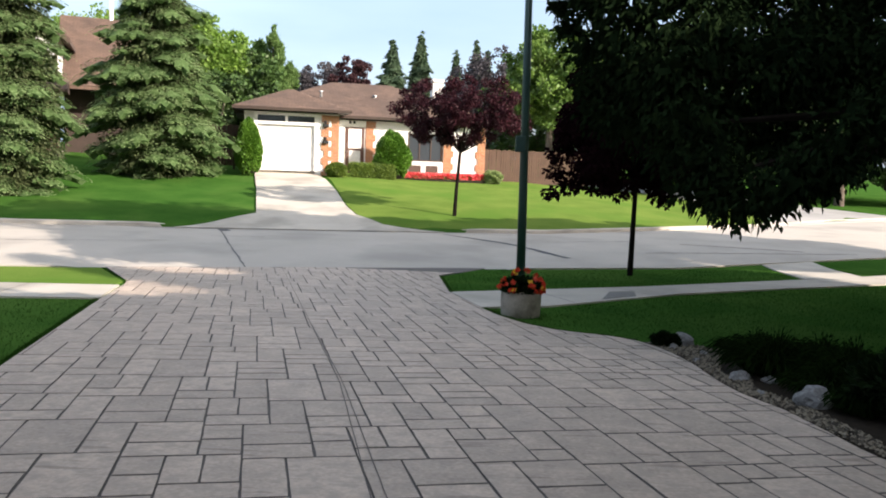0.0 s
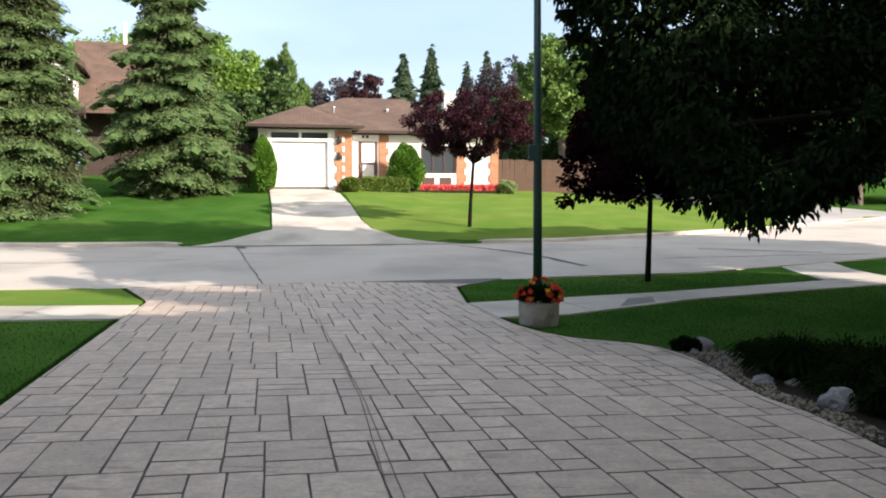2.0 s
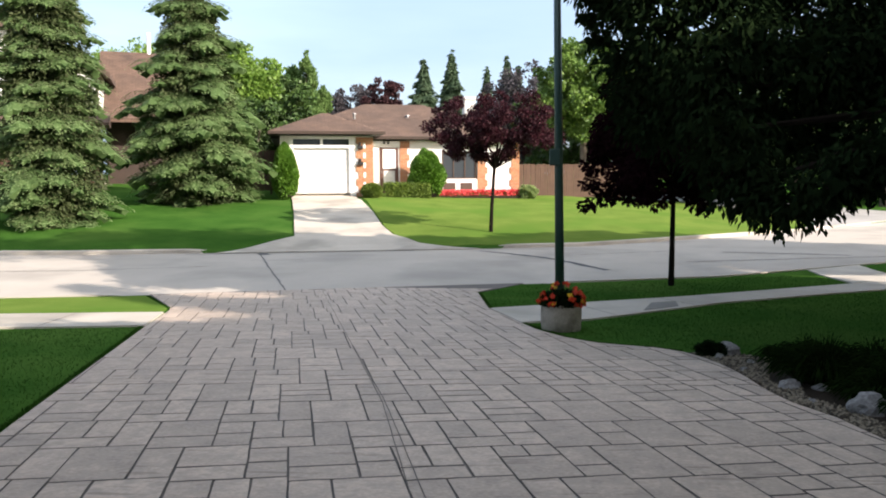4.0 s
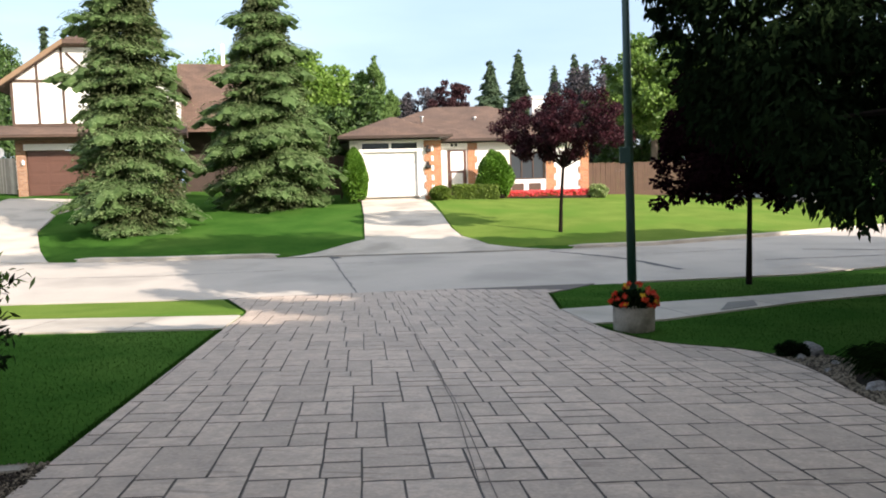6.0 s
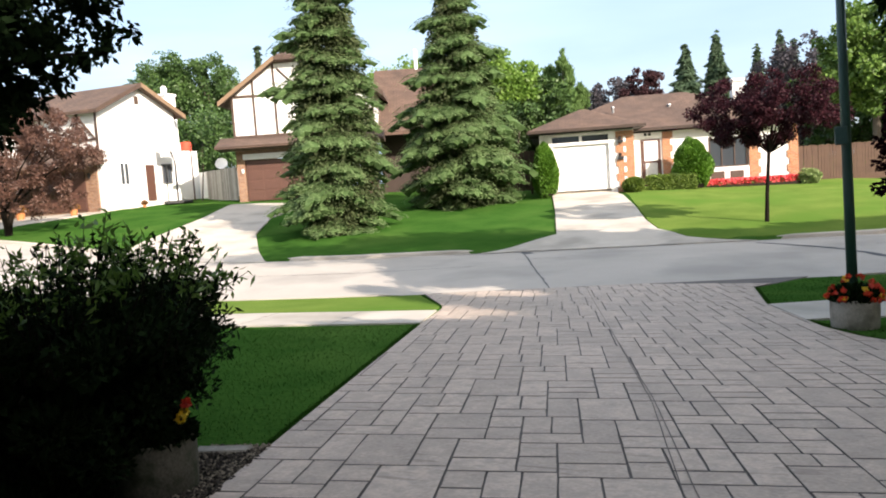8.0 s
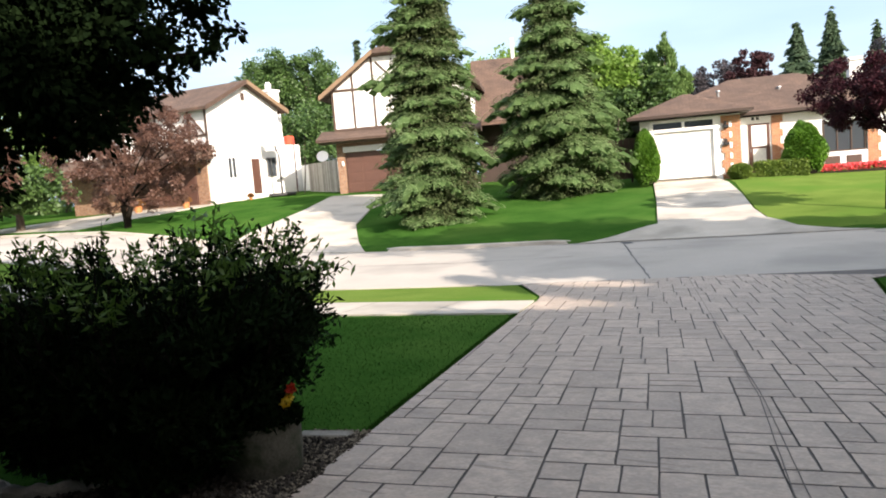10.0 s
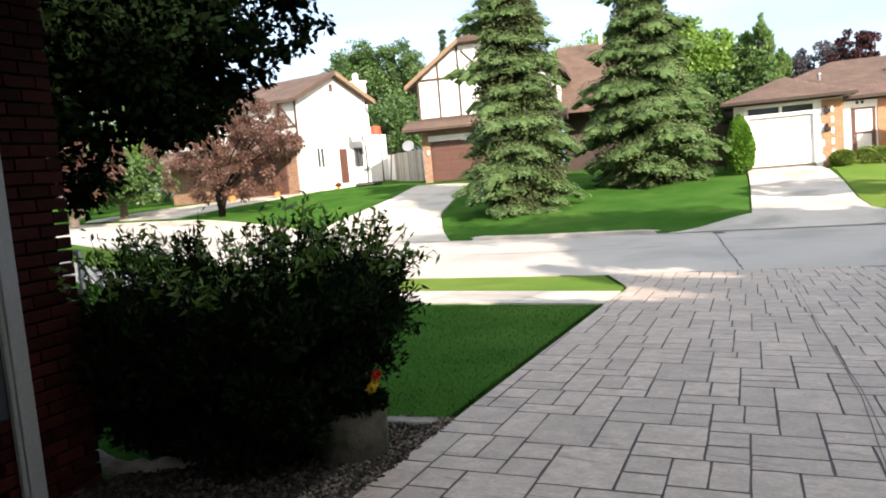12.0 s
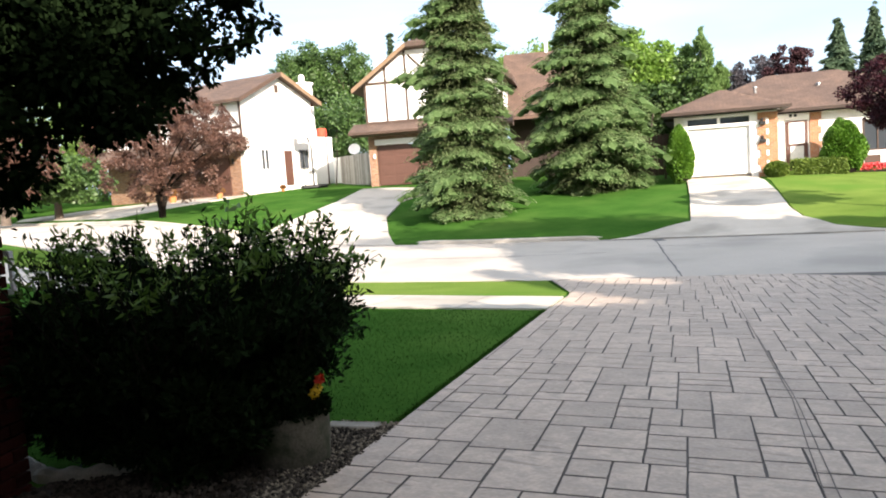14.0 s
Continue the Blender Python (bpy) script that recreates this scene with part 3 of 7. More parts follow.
for k in range(7):
    a = -3.4 - 1.6 * k
    walk_joint(a - 0.05, along([(-12, 13.25), (-5.4, 11.55), (-2.02, 11.0)], a), a + 0.1, along([(-12, 14.75), (-6.2, 13.2), (-2.0, 12.36)], a))
for k in range(6):
    a = 4.4 + 1.6 * k
    walk_joint(a, along([(3.9, 9.9), (6.6, 11.1), (9.1, 11.75), (11.6, 12.3), (16, 13.45)], a), a - 0.1, along([(2.91, 11.36), (6.4, 11.96), (11.0, 13.15), (16, 14.65)], a))

tagged(sheet("sidewalk_patch", [(4.98, 10.46), (5.7, 10.78), (5.95, 11.36), (5.5, 11.3)], M_PATCH, dz=0.031, step=0.5, thick=0.04), "darker mended slab in the sidewalk", "sidewalk", kind="structure")
# ---- houses ----
def brick_wall_mat(name, c1, c2, mortar):
    """Brickwork of 0.21 x 0.075 m for walls too far to tell single bricks."""
    m, n, l, b = nodes_of(name)
    geo = n.new("ShaderNodeTexCoord")
    sep = n.new("ShaderNodeSeparateXYZ")
    l.new(geo.outputs["Object"], sep.inputs[0])
    add = n.new("ShaderNodeMath")
    l.new(sep.outputs["X"], add.inputs[0])
    l.new(sep.outputs["Y"], add.inputs[1])
    comb = n.new("ShaderNodeCombineXYZ")
    l.new(add.outputs[0], comb.inputs["X"])
    l.new(sep.outputs["Z"], comb.inputs["Y"])
    br = n.new("ShaderNodeTexBrick")
    br.inputs["Scale"].default_value = 1.0
    br.inputs["Brick Width"].default_value, br.inputs["Row Height"].default_value, br.inputs["Mortar Size"].default_value = 0.21, 0.075, 0.008
    br.inputs["Color1"].default_value, br.inputs["Color2"].default_value, br.inputs["Mortar"].default_value = (*c1, 1), (*c2, 1), (*mortar, 1)
    l.new(comb.outputs[0], br.inputs["Vector"])
    l.new(br.outputs["Color"], b.inputs["Base Color"])
    bp = n.new("ShaderNodeBump")
    bp.inputs["Strength"].default_value, bp.inputs["Distance"].default_value = 0.5, 0.01
    bp.invert = True
    l.new(br.outputs["Fac"], bp.inputs["Height"])
    l.new(bp.outputs["Normal"], b.inputs["Normal"])
    b.inputs["Roughness"].default_value = 0.9
    return m


M_BRICK = brick_wall_mat("orange_brickwork", (0.33, 0.115, 0.045), (0.45, 0.19, 0.08), (0.36, 0.30, 0.25))
M_BRICK_TAN = brick_wall_mat("tan_brickwork", (0.19, 0.085, 0.045), (0.34, 0.19, 0.11), (0.30, 0.25, 0.21))


def garage_door(parent, x0, x1, z0, z1, y, material, rows=4, cols=4, label=""):
    """A sectional door: horizontal sections with raised panels."""
    d = boxed("garage_door", (x0, x1, y, y + 0.05, z0, z1), material, parent, label, 0.005)
    h = (z1 - z0) / rows
    w = (x1 - x0) / cols
    for i in range(rows):
        for j in range(cols):
            boxed("panel", (x0 + j * w + 0.07, x0 + (j + 1) * w - 0.07, y - 0.012, y + 0.01, z0 + i * h + 0.06, z0 + (i + 1) * h - 0.06), material, d, bevel=0.008)
    return d


def window(parent, x0, x1, z0, z1, y, frame_mat, bars=1, rails=0, depth=0.07, glass=None, name="window"):
    """A framed window with its panes, proud of a wall at y."""
    bm = bmesh.new()
    t = 0.06
    for d in ((x0, x1, z0, z0 + t), (x0, x1, z1 - t, z1), (x0, x0 + t, z0 + t, z1 - t), (x1 - t, x1, z0 + t, z1 - t)):
        box(bm, d[0], d[1], y - depth, y + 0.02, d[2], d[3], 0.006)
    for i in range(bars):
        c = x0 + (x1 - x0) * (i + 1) / (bars + 1)
        box(bm, c - 0.025, c + 0.025, y - depth * 0.9, y + 0.01, z0 + t, z1 - t)
    for i in range(rails):
        c = z0 + (z1 - z0) * (i + 1) / (rails + 1)
        box(bm, x0 + t, x1 - t, y - depth * 0.85, y + 0.01, c - 0.025, c + 0.025)
    f = part(name, bm, frame_mat, parent)
    n = bars + 1
    for i in range(n):
        a = x0 + t + (x1 - x0 - 2 * t) * i / n
        b = x0 + t + (x1 - x0 - 2 * t) * (i + 1) / n
        boxed("pane", (a, b, y - 0.03, y - 0.012, z0 + t, z1 - t), glass or M_GLASS, f, bevel=0)
    return f


def toothed(parent, x0, x1, z0, z1, y, side, rows=7):
    """A brick strip whose edge steps in and out like quoins; side: which edge is toothed."""
    bm = bmesh.new()
    h = (z1 - z0) / rows
    edge = []
    for i in range(rows):
        d = 0.11 if i % 2 else 0.0
        edge += [((x0 + d) if side < 0 else (x1 - d), z0 + i * h), ((x0 + d) if side < 0 else (x1 - d), z0 + (i + 1) * h)]
    back = [(x1, z1), (x1, z0)] if side < 0 else [(x0, z1), (x0, z0)]
    prism(bm, edge + back, y - 0.05, y + 0.02)
    return part("quoin_strip", bm, M_BRICK, parent, "orange brick strip with toothed edge")


def hip_roof(name, parent, rects, z_eave, pitch, drop=0.18, step=0.3, material=None):
    """Hipped roof over a union of rectangles (x0, x1, y0, y1)."""
    x0, x1 = min(r[0] for r in rects), max(r[1] for r in rects)
    y0, y1 = min(r[2] for r in rects), max(r[3] for r in rects)
    nx, ny = int((x1 - x0) / step) + 1, int((y1 - y0) / step) + 1

    def rise(x, y):
        return max(min(x - a, b - x, y - c, d - y) for a, b, c, d in rects)
    xs = sorted(set([round(x, 3) for x in np.linspace(x0, x1, nx)] + [e for r in rects for e in r[:2]]))
    ys = sorted(set([round(y, 3) for y in np.linspace(y0, y1, ny)] + [e for r in rects for e in r[2:]]))
    bm = bmesh.new()
    vs = {}
    for i, x in enumerate(xs):
        for j, y in enumerate(ys):
            vs[i, j] = bm.verts.new((x, y, z_eave + pitch * max(0.0, rise(x, y))))
    for i in range(len(xs) - 1):
        for j in range(len(ys) - 1):
            if rise((xs[i] + xs[i + 1]) / 2, (ys[j] + ys[j + 1]) / 2) > 0:
                bm.faces.new((vs[i, j], vs[i + 1, j], vs[i + 1, j + 1], vs[i, j + 1]))
    for v in [v for v in bm.verts if not v.link_faces]:
        bm.verts.remove(v)
    edge = [e for e in bm.edges if e.is_boundary]
    ret = bmesh.ops.extrude_edge_only(bm, edges=edge)
    for v in ret["geom"]:
        if isinstance(v, bmesh.types.BMVert):
            v.co.z -= drop
    ob = part(name, bm, material or M_SHINGLE, parent)
    uv_planar(ob, Vector((1, 0, 0)), Vector((0, 1, pitch)).normalized())
    bm = bmesh.new()
    for a, b, c, d in rects:
        box(bm, a + 0.03, b - 0.03, c + 0.03, d - 0.03, z_eave - drop - 0.02, z_eave - drop + 0.01)
        box(bm, a - 0.015, b + 0.015, c - 0.015, c + 0.02, z_eave - drop - 0.015, z_eave - 0.01)
    part("soffit", bm, M_FASCIA, parent, "dark brown eave board")
    return ob


def bungalow():
    # local x along the street, y away; base at the garage's floor
    h = thing("house", Matrix.Translation(W(0, 36.2, 0.58)) @ Matrix.Rotation(AX, 4, "Z"), "low white stucco bungalow with orange brick and a brown hipped roof", "house")
    M, LOWER = 2.25, 0.12   # how far the main front lies behind and below the garage front
    bm = bmesh.new()
    box(bm, -0.55, -0.04, 0, 0.25, -0.5, 2.62)
    box(bm, 2.6, 3.65, 0, 0.25, -0.5, 2.62)
    box(bm, -0.04, 2.6, 0, 0.25, 2.50, 2.62)
    box(bm, -0.55, -0.30, 0.25, 11, -0.5, 2.62)
    box(bm, 3.40, 3.65, 0.25, M, -0.5, 2.62)
    part("garage_wall", bm, M_STUCCO, h)
    bm = bmesh.new()
    box(bm, 3.65, 7.3, M, M + 0.25, -0.5, 2.62)
    box(bm, 7.3, 9.12, M, M + 0.25, -0.5, 0.72)
    box(bm, 7.3, 9.12, M, M + 0.25, 2.1, 2.62)
    box(bm, 9.12, 11.3, M, M + 0.25, -0.5, 2.62)
    box(bm, 11.05, 11.3, M + 0.25, 11, -0.5, 2.62)
    box(bm, -0.3, 11.05, 10.8, 11, -0.5, 2.62)
    main = [part("wall", bm, M_STUCCO, h, "white stucco front wall")]
    bm = box(bmesh.new(), -0.3, 3.4, 0.25, M, -0.45, -0.02)
    part("floor_slab", box(bm, -0.3, 11.05, M + 0.25, 10.8, -0.45, -0.24), M_CONC, h)
    main.append(boxed("door_step", (3.7, 5.2, M - 0.9, M - 0.06, -0.4, -0.03), M_CONC, h, "pale concrete door step", 0.02))
    # garage
    garage_door(h, 0.02, 2.54, 0.0, 2.06, 0.12, M_WHITE, 4, 4, "white sectional garage door")
    bm = bmesh.new()
    box(bm, -0.16, 0.02, -0.03, 0.1, 0, 2.55, 0.01)
    box(bm, 2.54, 2.74, -0.03, 0.1, 0, 2.55, 0.01)
    box(bm, -0.16, 2.74, -0.034, 0.1, 2.06, 2.20, 0.01)
    box(bm, -0.16, 2.74, -0.034, 0.1, 2.47, 2.58, 0.01)
    box(bm, 1.24, 1.36, -0.032, 0.1, 2.20, 2.47, 0.01)
    part("garage_trim", bm, M_WHITE, h)
    for a, b in ((0.0, 1.24), (1.36, 2.56)):
        boxed("transom_pane", (a, b, 0.05, 0.08, 2.20, 2.47), M_GLASS, h, "dark glass transom over the garage door", 0)
    # brick pier with pale quoins and two wall lamps
    toothed(h, 2.86, 3.66, -0.3, 2.56, 0.0, -1, 9)
    for i in range(5):
        boxed("pale_block", (3.18, 3.30, -0.075, -0.03, 0.25 + 0.45 * i, 0.50 + 0.45 * i), M_STUCCO, h, bevel=0.02)
    for z in (1.28, 2.02):
        bm = bmesh.new()
        box(bm, 2.92, 3.18, -0.20, -0.04, z, z + 0.16, 0.03)
        box(bm, 2.98, 3.10, -0.17, -0.07, z + 0.16, z + 0.30, 0.03)
        part("wall_lamp", bm, M_BLACK, h)
    # entrance
    y = M
    before = set(h.children)
    boxed("side_panel", (3.72, 4.14, y - 0.06, y, 0.0, 2.42), M_WHITE, h, "white panel beside the front door", 0.01)
    boxed("side_glass", (3.88, 3.98, y - 0.075, y - 0.055, 0.25, 2.1), M_CURTAIN, h, bevel=0)
    door = boxed("front_door", (4.2, 5.12, y - 0.05, y, 0.0, 2.28), M_BROWN_DOOR, h, "brown front door with a white storm panel", 0.01)
    boxed("storm_panel", (4.34, 4.98, y - 0.075, y - 0.045, 1.25, 2.2), M_WHITE, door, bevel=0.01)
    boxed("lower_glass", (4.38, 4.94, y - 0.07, y - 0.045, 0.55, 1.15), M_CURTAIN, door, bevel=0.01)
    boxed("door_handle", (4.27, 4.31, y - 0.12, y - 0.05, 1.02, 1.14), M_STEEL, door, bevel=0.008)
    boxed("lintel", (3.7, 5.2, y - 0.07, y, 2.42, 2.6), M_WHITE, h, bevel=0.01)
    for x in (4.36, 4.56):
        boxed("number_bar", (x, x + 0.12, y - 0.085, y - 0.068, 2.45, 2.58), M_BLACK, h, "dark house number plate", 0)
    toothed(h, 5.2, 5.68, -0.3, 2.6, y, 1, 9)
    # picture window
    window(h, 7.34, 9.08, 0.74, 2.08, y + 0.10, M_TIMBER, bars=2, glass=M_GLASS)
    boxed("sill_panel", (7.1, 9.12, y - 0.05, y, -0.2, 0.73), M_WHITE, h, "white panel below the window with two brown insets", 0.01)
    for a in (7.38, 8.25):
        boxed("inset", (a, a + 0.62, y - 0.075, y - 0.045, 0.16, 0.54), M_TIMBER, h, bevel=0.01)
    boxed("curtain", (7.36, 9.06, y + 0.16, y + 0.2, 0.76, 1.2), M_CURTAIN, h, bevel=0)
    toothed(h, 9.14, 9.66, -0.3, 2.6, y, 1, 9)
    toothed(h, 10.82, 11.32, -0.3, 2.6, y, -1, 9)
    main += [ob for ob in h.children if ob not in before]
    for ob in main:
        ob.location.z -= LOWER
    hip_roof("garage_roof", h, [(-1.05, 4.15, -0.65, 9.5)], 2.80, 0.40, drop=0.11)
    hip_roof("roof", h, [(-1.02, 11.95, M - 0.6, 11.7)], 2.80 - LOWER, 0.40, drop=0.11)
    bm = bmesh.new()
    box(bm, 9.45, 10.05, 6.6, 7.3, 3.6, 5.0, 0.02)
    box(bm, 9.38, 10.12, 6.52, 7.38, 4.95, 5.1, 0.02)
    part("chimney", bm, M_STUCCO, h, "white chimney")
    for x, yy, z in ((3.1, 3.7, 3.98), (5.9, 4.4, 3.95)):
        part("roof_vent", lathe(bmesh.new(), [(0.07, z - 0.35), (0.07, z - 0.12), (0.12, z - 0.10), (0.11, z - 0.05), (0.04, z - 0.03)], 12), M_STEEL, h).location = (x, yy, 0)
    return h


bungalow()


def tudor():
    base = Vector((-24.9, 33.7, 1.05))
    h = thing("house", Matrix.Translation(base) @ Matrix.Rotation(radians(22), 4, "Z"), "two-storey half-timbered white house with a brown roof", "house")
    w = 7.4
    # ground floor
    bm = bmesh.new()
    box(bm, 0.0, 0.42, 0.5, 0.8, -0.6, 2.75)
    box(bm, 6.6, 7.4, 0.5, 0.8, -0.6, 2.75)
    box(bm, 0.42, 6.6, 0.5, 0.8, 2.42, 2.75)
    box(bm, 0, 0.25, 0.8, 10, -0.6, 2.75)
    part("brick_wall", bm, M_BRICK_TAN, h, "tan brick garage wall")
    garage_door(h, 0.46, 6.0, 0.0, 2.13, 0.62, M_BROWN_DOOR, 4, 6, "brown sectional garage door")
    boxed("garage_lintel", (0.36, 6.7, 0.42, 0.54, 2.16, 2.46), M_WHITE, h, "white beam over the garage door", 0.01)
    part("lamp", lathe(bmesh.new(), [(0.03, 0), (0.07, 0.05), (0.07, 0.2), (0.02, 0.26)], 10), M_WHITE, h).location = (0.3, 0.46, 1.45)
    # skirt roof between the storeys
    bm = bmesh.new()
    prism(bm, [(-0.7, 0), (-0.7, -0.12), (0.0, -0.2), (0.62, -0.2), (0.62, 0.5)], 0, w + 1.2)
    ob = part("skirt_roof", bm, M_SHINGLE, h)
    ob.data.transform(Matrix(((0, 1, 0, -0.75), (1, 0, 0, 0.0), (0, 0, 1, 2.85), (0, 0, 0, 1))))
    uv_planar(ob, Vector((1, 0, 0)), Vector((0, 0.8, 0.5)))
    # upper storey with a clipped gable
    ze, zc, zf, cx = 5.45, 7.22, 3.3, 2.48
    out = [(0, zf), (w, zf), (w, ze), (w - cx, zc), (cx, zc), (0, ze)]
    part("upper_wall", prism(bmesh.new(), out, 0.45, 9.5), M_STUCCO, h, "white stucco gable wall")
    y = 0.45
    bm = bmesh.new()
    t = 0.075
    for x in (0.0, 1.12, 2.24, 3.7, 5.15, 6.3, w - 0.14):
        top = ze + max(0, min(x, w - x) - 0.05) / cx * (zc - ze)
        box(bm, x, x + 0.115, y - 0.03, y + 0.01, zf, min(top, zc))
    box(bm, 0.14, w - 0.14, y - 0.034, y + 0.01, 5.35, 5.49)
    box(bm, 0.0, w, y - 0.04, y + 0.01, zf - 0.02, zf + 0.12)
    part("timber_frame", bm, M_TIMBER, h, "dark brown timber strips")
    for s in (-1, 1):
        bm = bmesh.new()
        c = 3.05 if s < 0 else 4.35
        tube(bm, [(c - s * 0.05, y - 0.02, zf + 0.1), (c - s * 0.75, y - 0.02, zf + 0.95)], [0.07, 0.07], 4)
        part("brace", bm, M_TIMBER, h)
        part("brace", tube(bmesh.new(), [(3.77 + s * 0.08, y - 0.02, 5.5), (3.77 + s * 1.25, y - 0.02, 6.75)], [0.06, 0.06], 4), M_TIMBER, h)
    window(h, 4.6, 5.7, 4.05, 5.25, y, M_TIMBER, bars=1)
    # roof: two slopes and the clipped end
    bm = bmesh.new()
    o = 0.55
    k = (zc - ze) / cx
    pts = [(-o, ze - o * k + 0.1), (cx, zc + 0.1), (w - cx, zc + 0.1), (w + o, ze - o * k + 0.1)]
    lo = [(x, z - 0.2) for x, z in pts]
    apex = ze + k * w / 2 + 0.1
    ys0, ys1 = -0.05, 10.0
    prof = [pts[0], (w / 2, apex), pts[3], lo[3], (w / 2, apex - 0.2), lo[0]]
    va = []
    for x, z in prof:
        over = max(0.0, z - (zc + 0.1)) if z > zc - 0.15 else 0.0
        va.append(bm.verts.new((x, ys0 + over * 1.9, z)))
    vb = [bm.verts.new((x, ys1, z)) for x, z in prof]
    cl = [bm.verts.new((cx, ys0, zc + 0.1)), bm.verts.new((w - cx, ys0, zc + 0.1)), bm.verts.new((w - cx, ys0, zc - 0.1)), bm.verts.new((cx, ys0, zc - 0.1))]
    bm.faces.new((va[0], cl[0], va[1], vb[1], vb[0]))
    bm.faces.new((cl[1], va[2], vb[2], vb[1], va[1]))
    bm.faces.new((cl[0], cl[1], va[1]))
    bm.faces.new((va[5], cl[3], cl[0], va[0]))
    bm.faces.new((cl[3], cl[2], cl[1], cl[0]))
    bm.faces.new((cl[2], va[3], va[2], cl[1]))
    bm.faces.new((va[0], vb[0], vb[5], va[5]))
    bm.faces.new((va[2], va[3], vb[3], vb[2]))
    bm.faces.new((va[5], vb[5], vb[4], vb[3], va[3], cl[2], cl[3]))
    r = part("roof", bm, M_SHINGLE, h, "brown shingle roof")
    uv_planar(r, Vector((0, 1, 0)), Vector((1, 0, 0.5)))
    for s in (0, 1):
        bm = bmesh.new()
        a = Vector((-o - 0.02, -0.09, ze - o * k)) if not s else Vector((w + o + 0.02, -0.09, ze - o * k))
        b = Vector((cx, -0.09, zc)) if not s else Vector((w - cx, -0.09, zc))
        for p, q in ((a, b),):
            d = Vector((0, 0, 0.12))
            e = Vector((0, 0.06, 0))
            vs = [bm.verts.new(x) for x in (p - d, q - d, q + d, p + d, p - d + e, q - d + e, q + d + e, p + d + e)]
            for f in ((0, 1, 2, 3), (7, 6, 5, 4), (0, 4, 5, 1), (1, 5, 6, 2), (2, 6, 7, 3), (3, 7, 4, 0)):
                bm.faces.new([vs[i] for i in f])
        part("barge_board", bm, M_TIMBER if s else M_TAN, h, "" if s else "tan barge board")
    boxed("barge_board", (cx, w - cx, -0.10, -0.04, zc - 0.12, zc + 0.1), M_TIMBER, h)
    # lower wing with a long front slope
    bm = bmesh.new()
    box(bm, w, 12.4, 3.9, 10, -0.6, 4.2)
    # the very dark brown stands in for shade under the eaves
    part("wing_wall", bm, M_FASCIA, h, "wing wall behind the spruces, its shade put into the colour")
    bm = bmesh.new()
    prism(bm, [(2.2, 3.05), (2.2, 3.25), (6.6, 7.15), (11.5, 2.6), (11.5, 2.4), (6.6, 6.95)], w - 0.3, 12.8)
    ob = part("wing_roof", bm, M_SHINGLE, h, "long brown shingle slope")
    ob.data.transform(Matrix(((0, 1, 0, 0), (1, 0, 0, 0), (0, 0, 1, 0), (0, 0, 0, 1))))
    uv_planar(ob, Vector((1, 0, 0)), Vector((0, 0.75, 0.66)))
    part("flue_pipe", tube(bmesh.new(), [(9.6, 6.6, 6.6), (9.6, 6.6, 8.25)], [0.11, 0.11], 10), M_WHITE, h, "white flue pipe")
    part("floor_slab", box(bmesh.new(), 0.25, w - 0.1, 0.8, 9.9, -0.55, -0.02), M_CONC, h)
    return h


tudor()


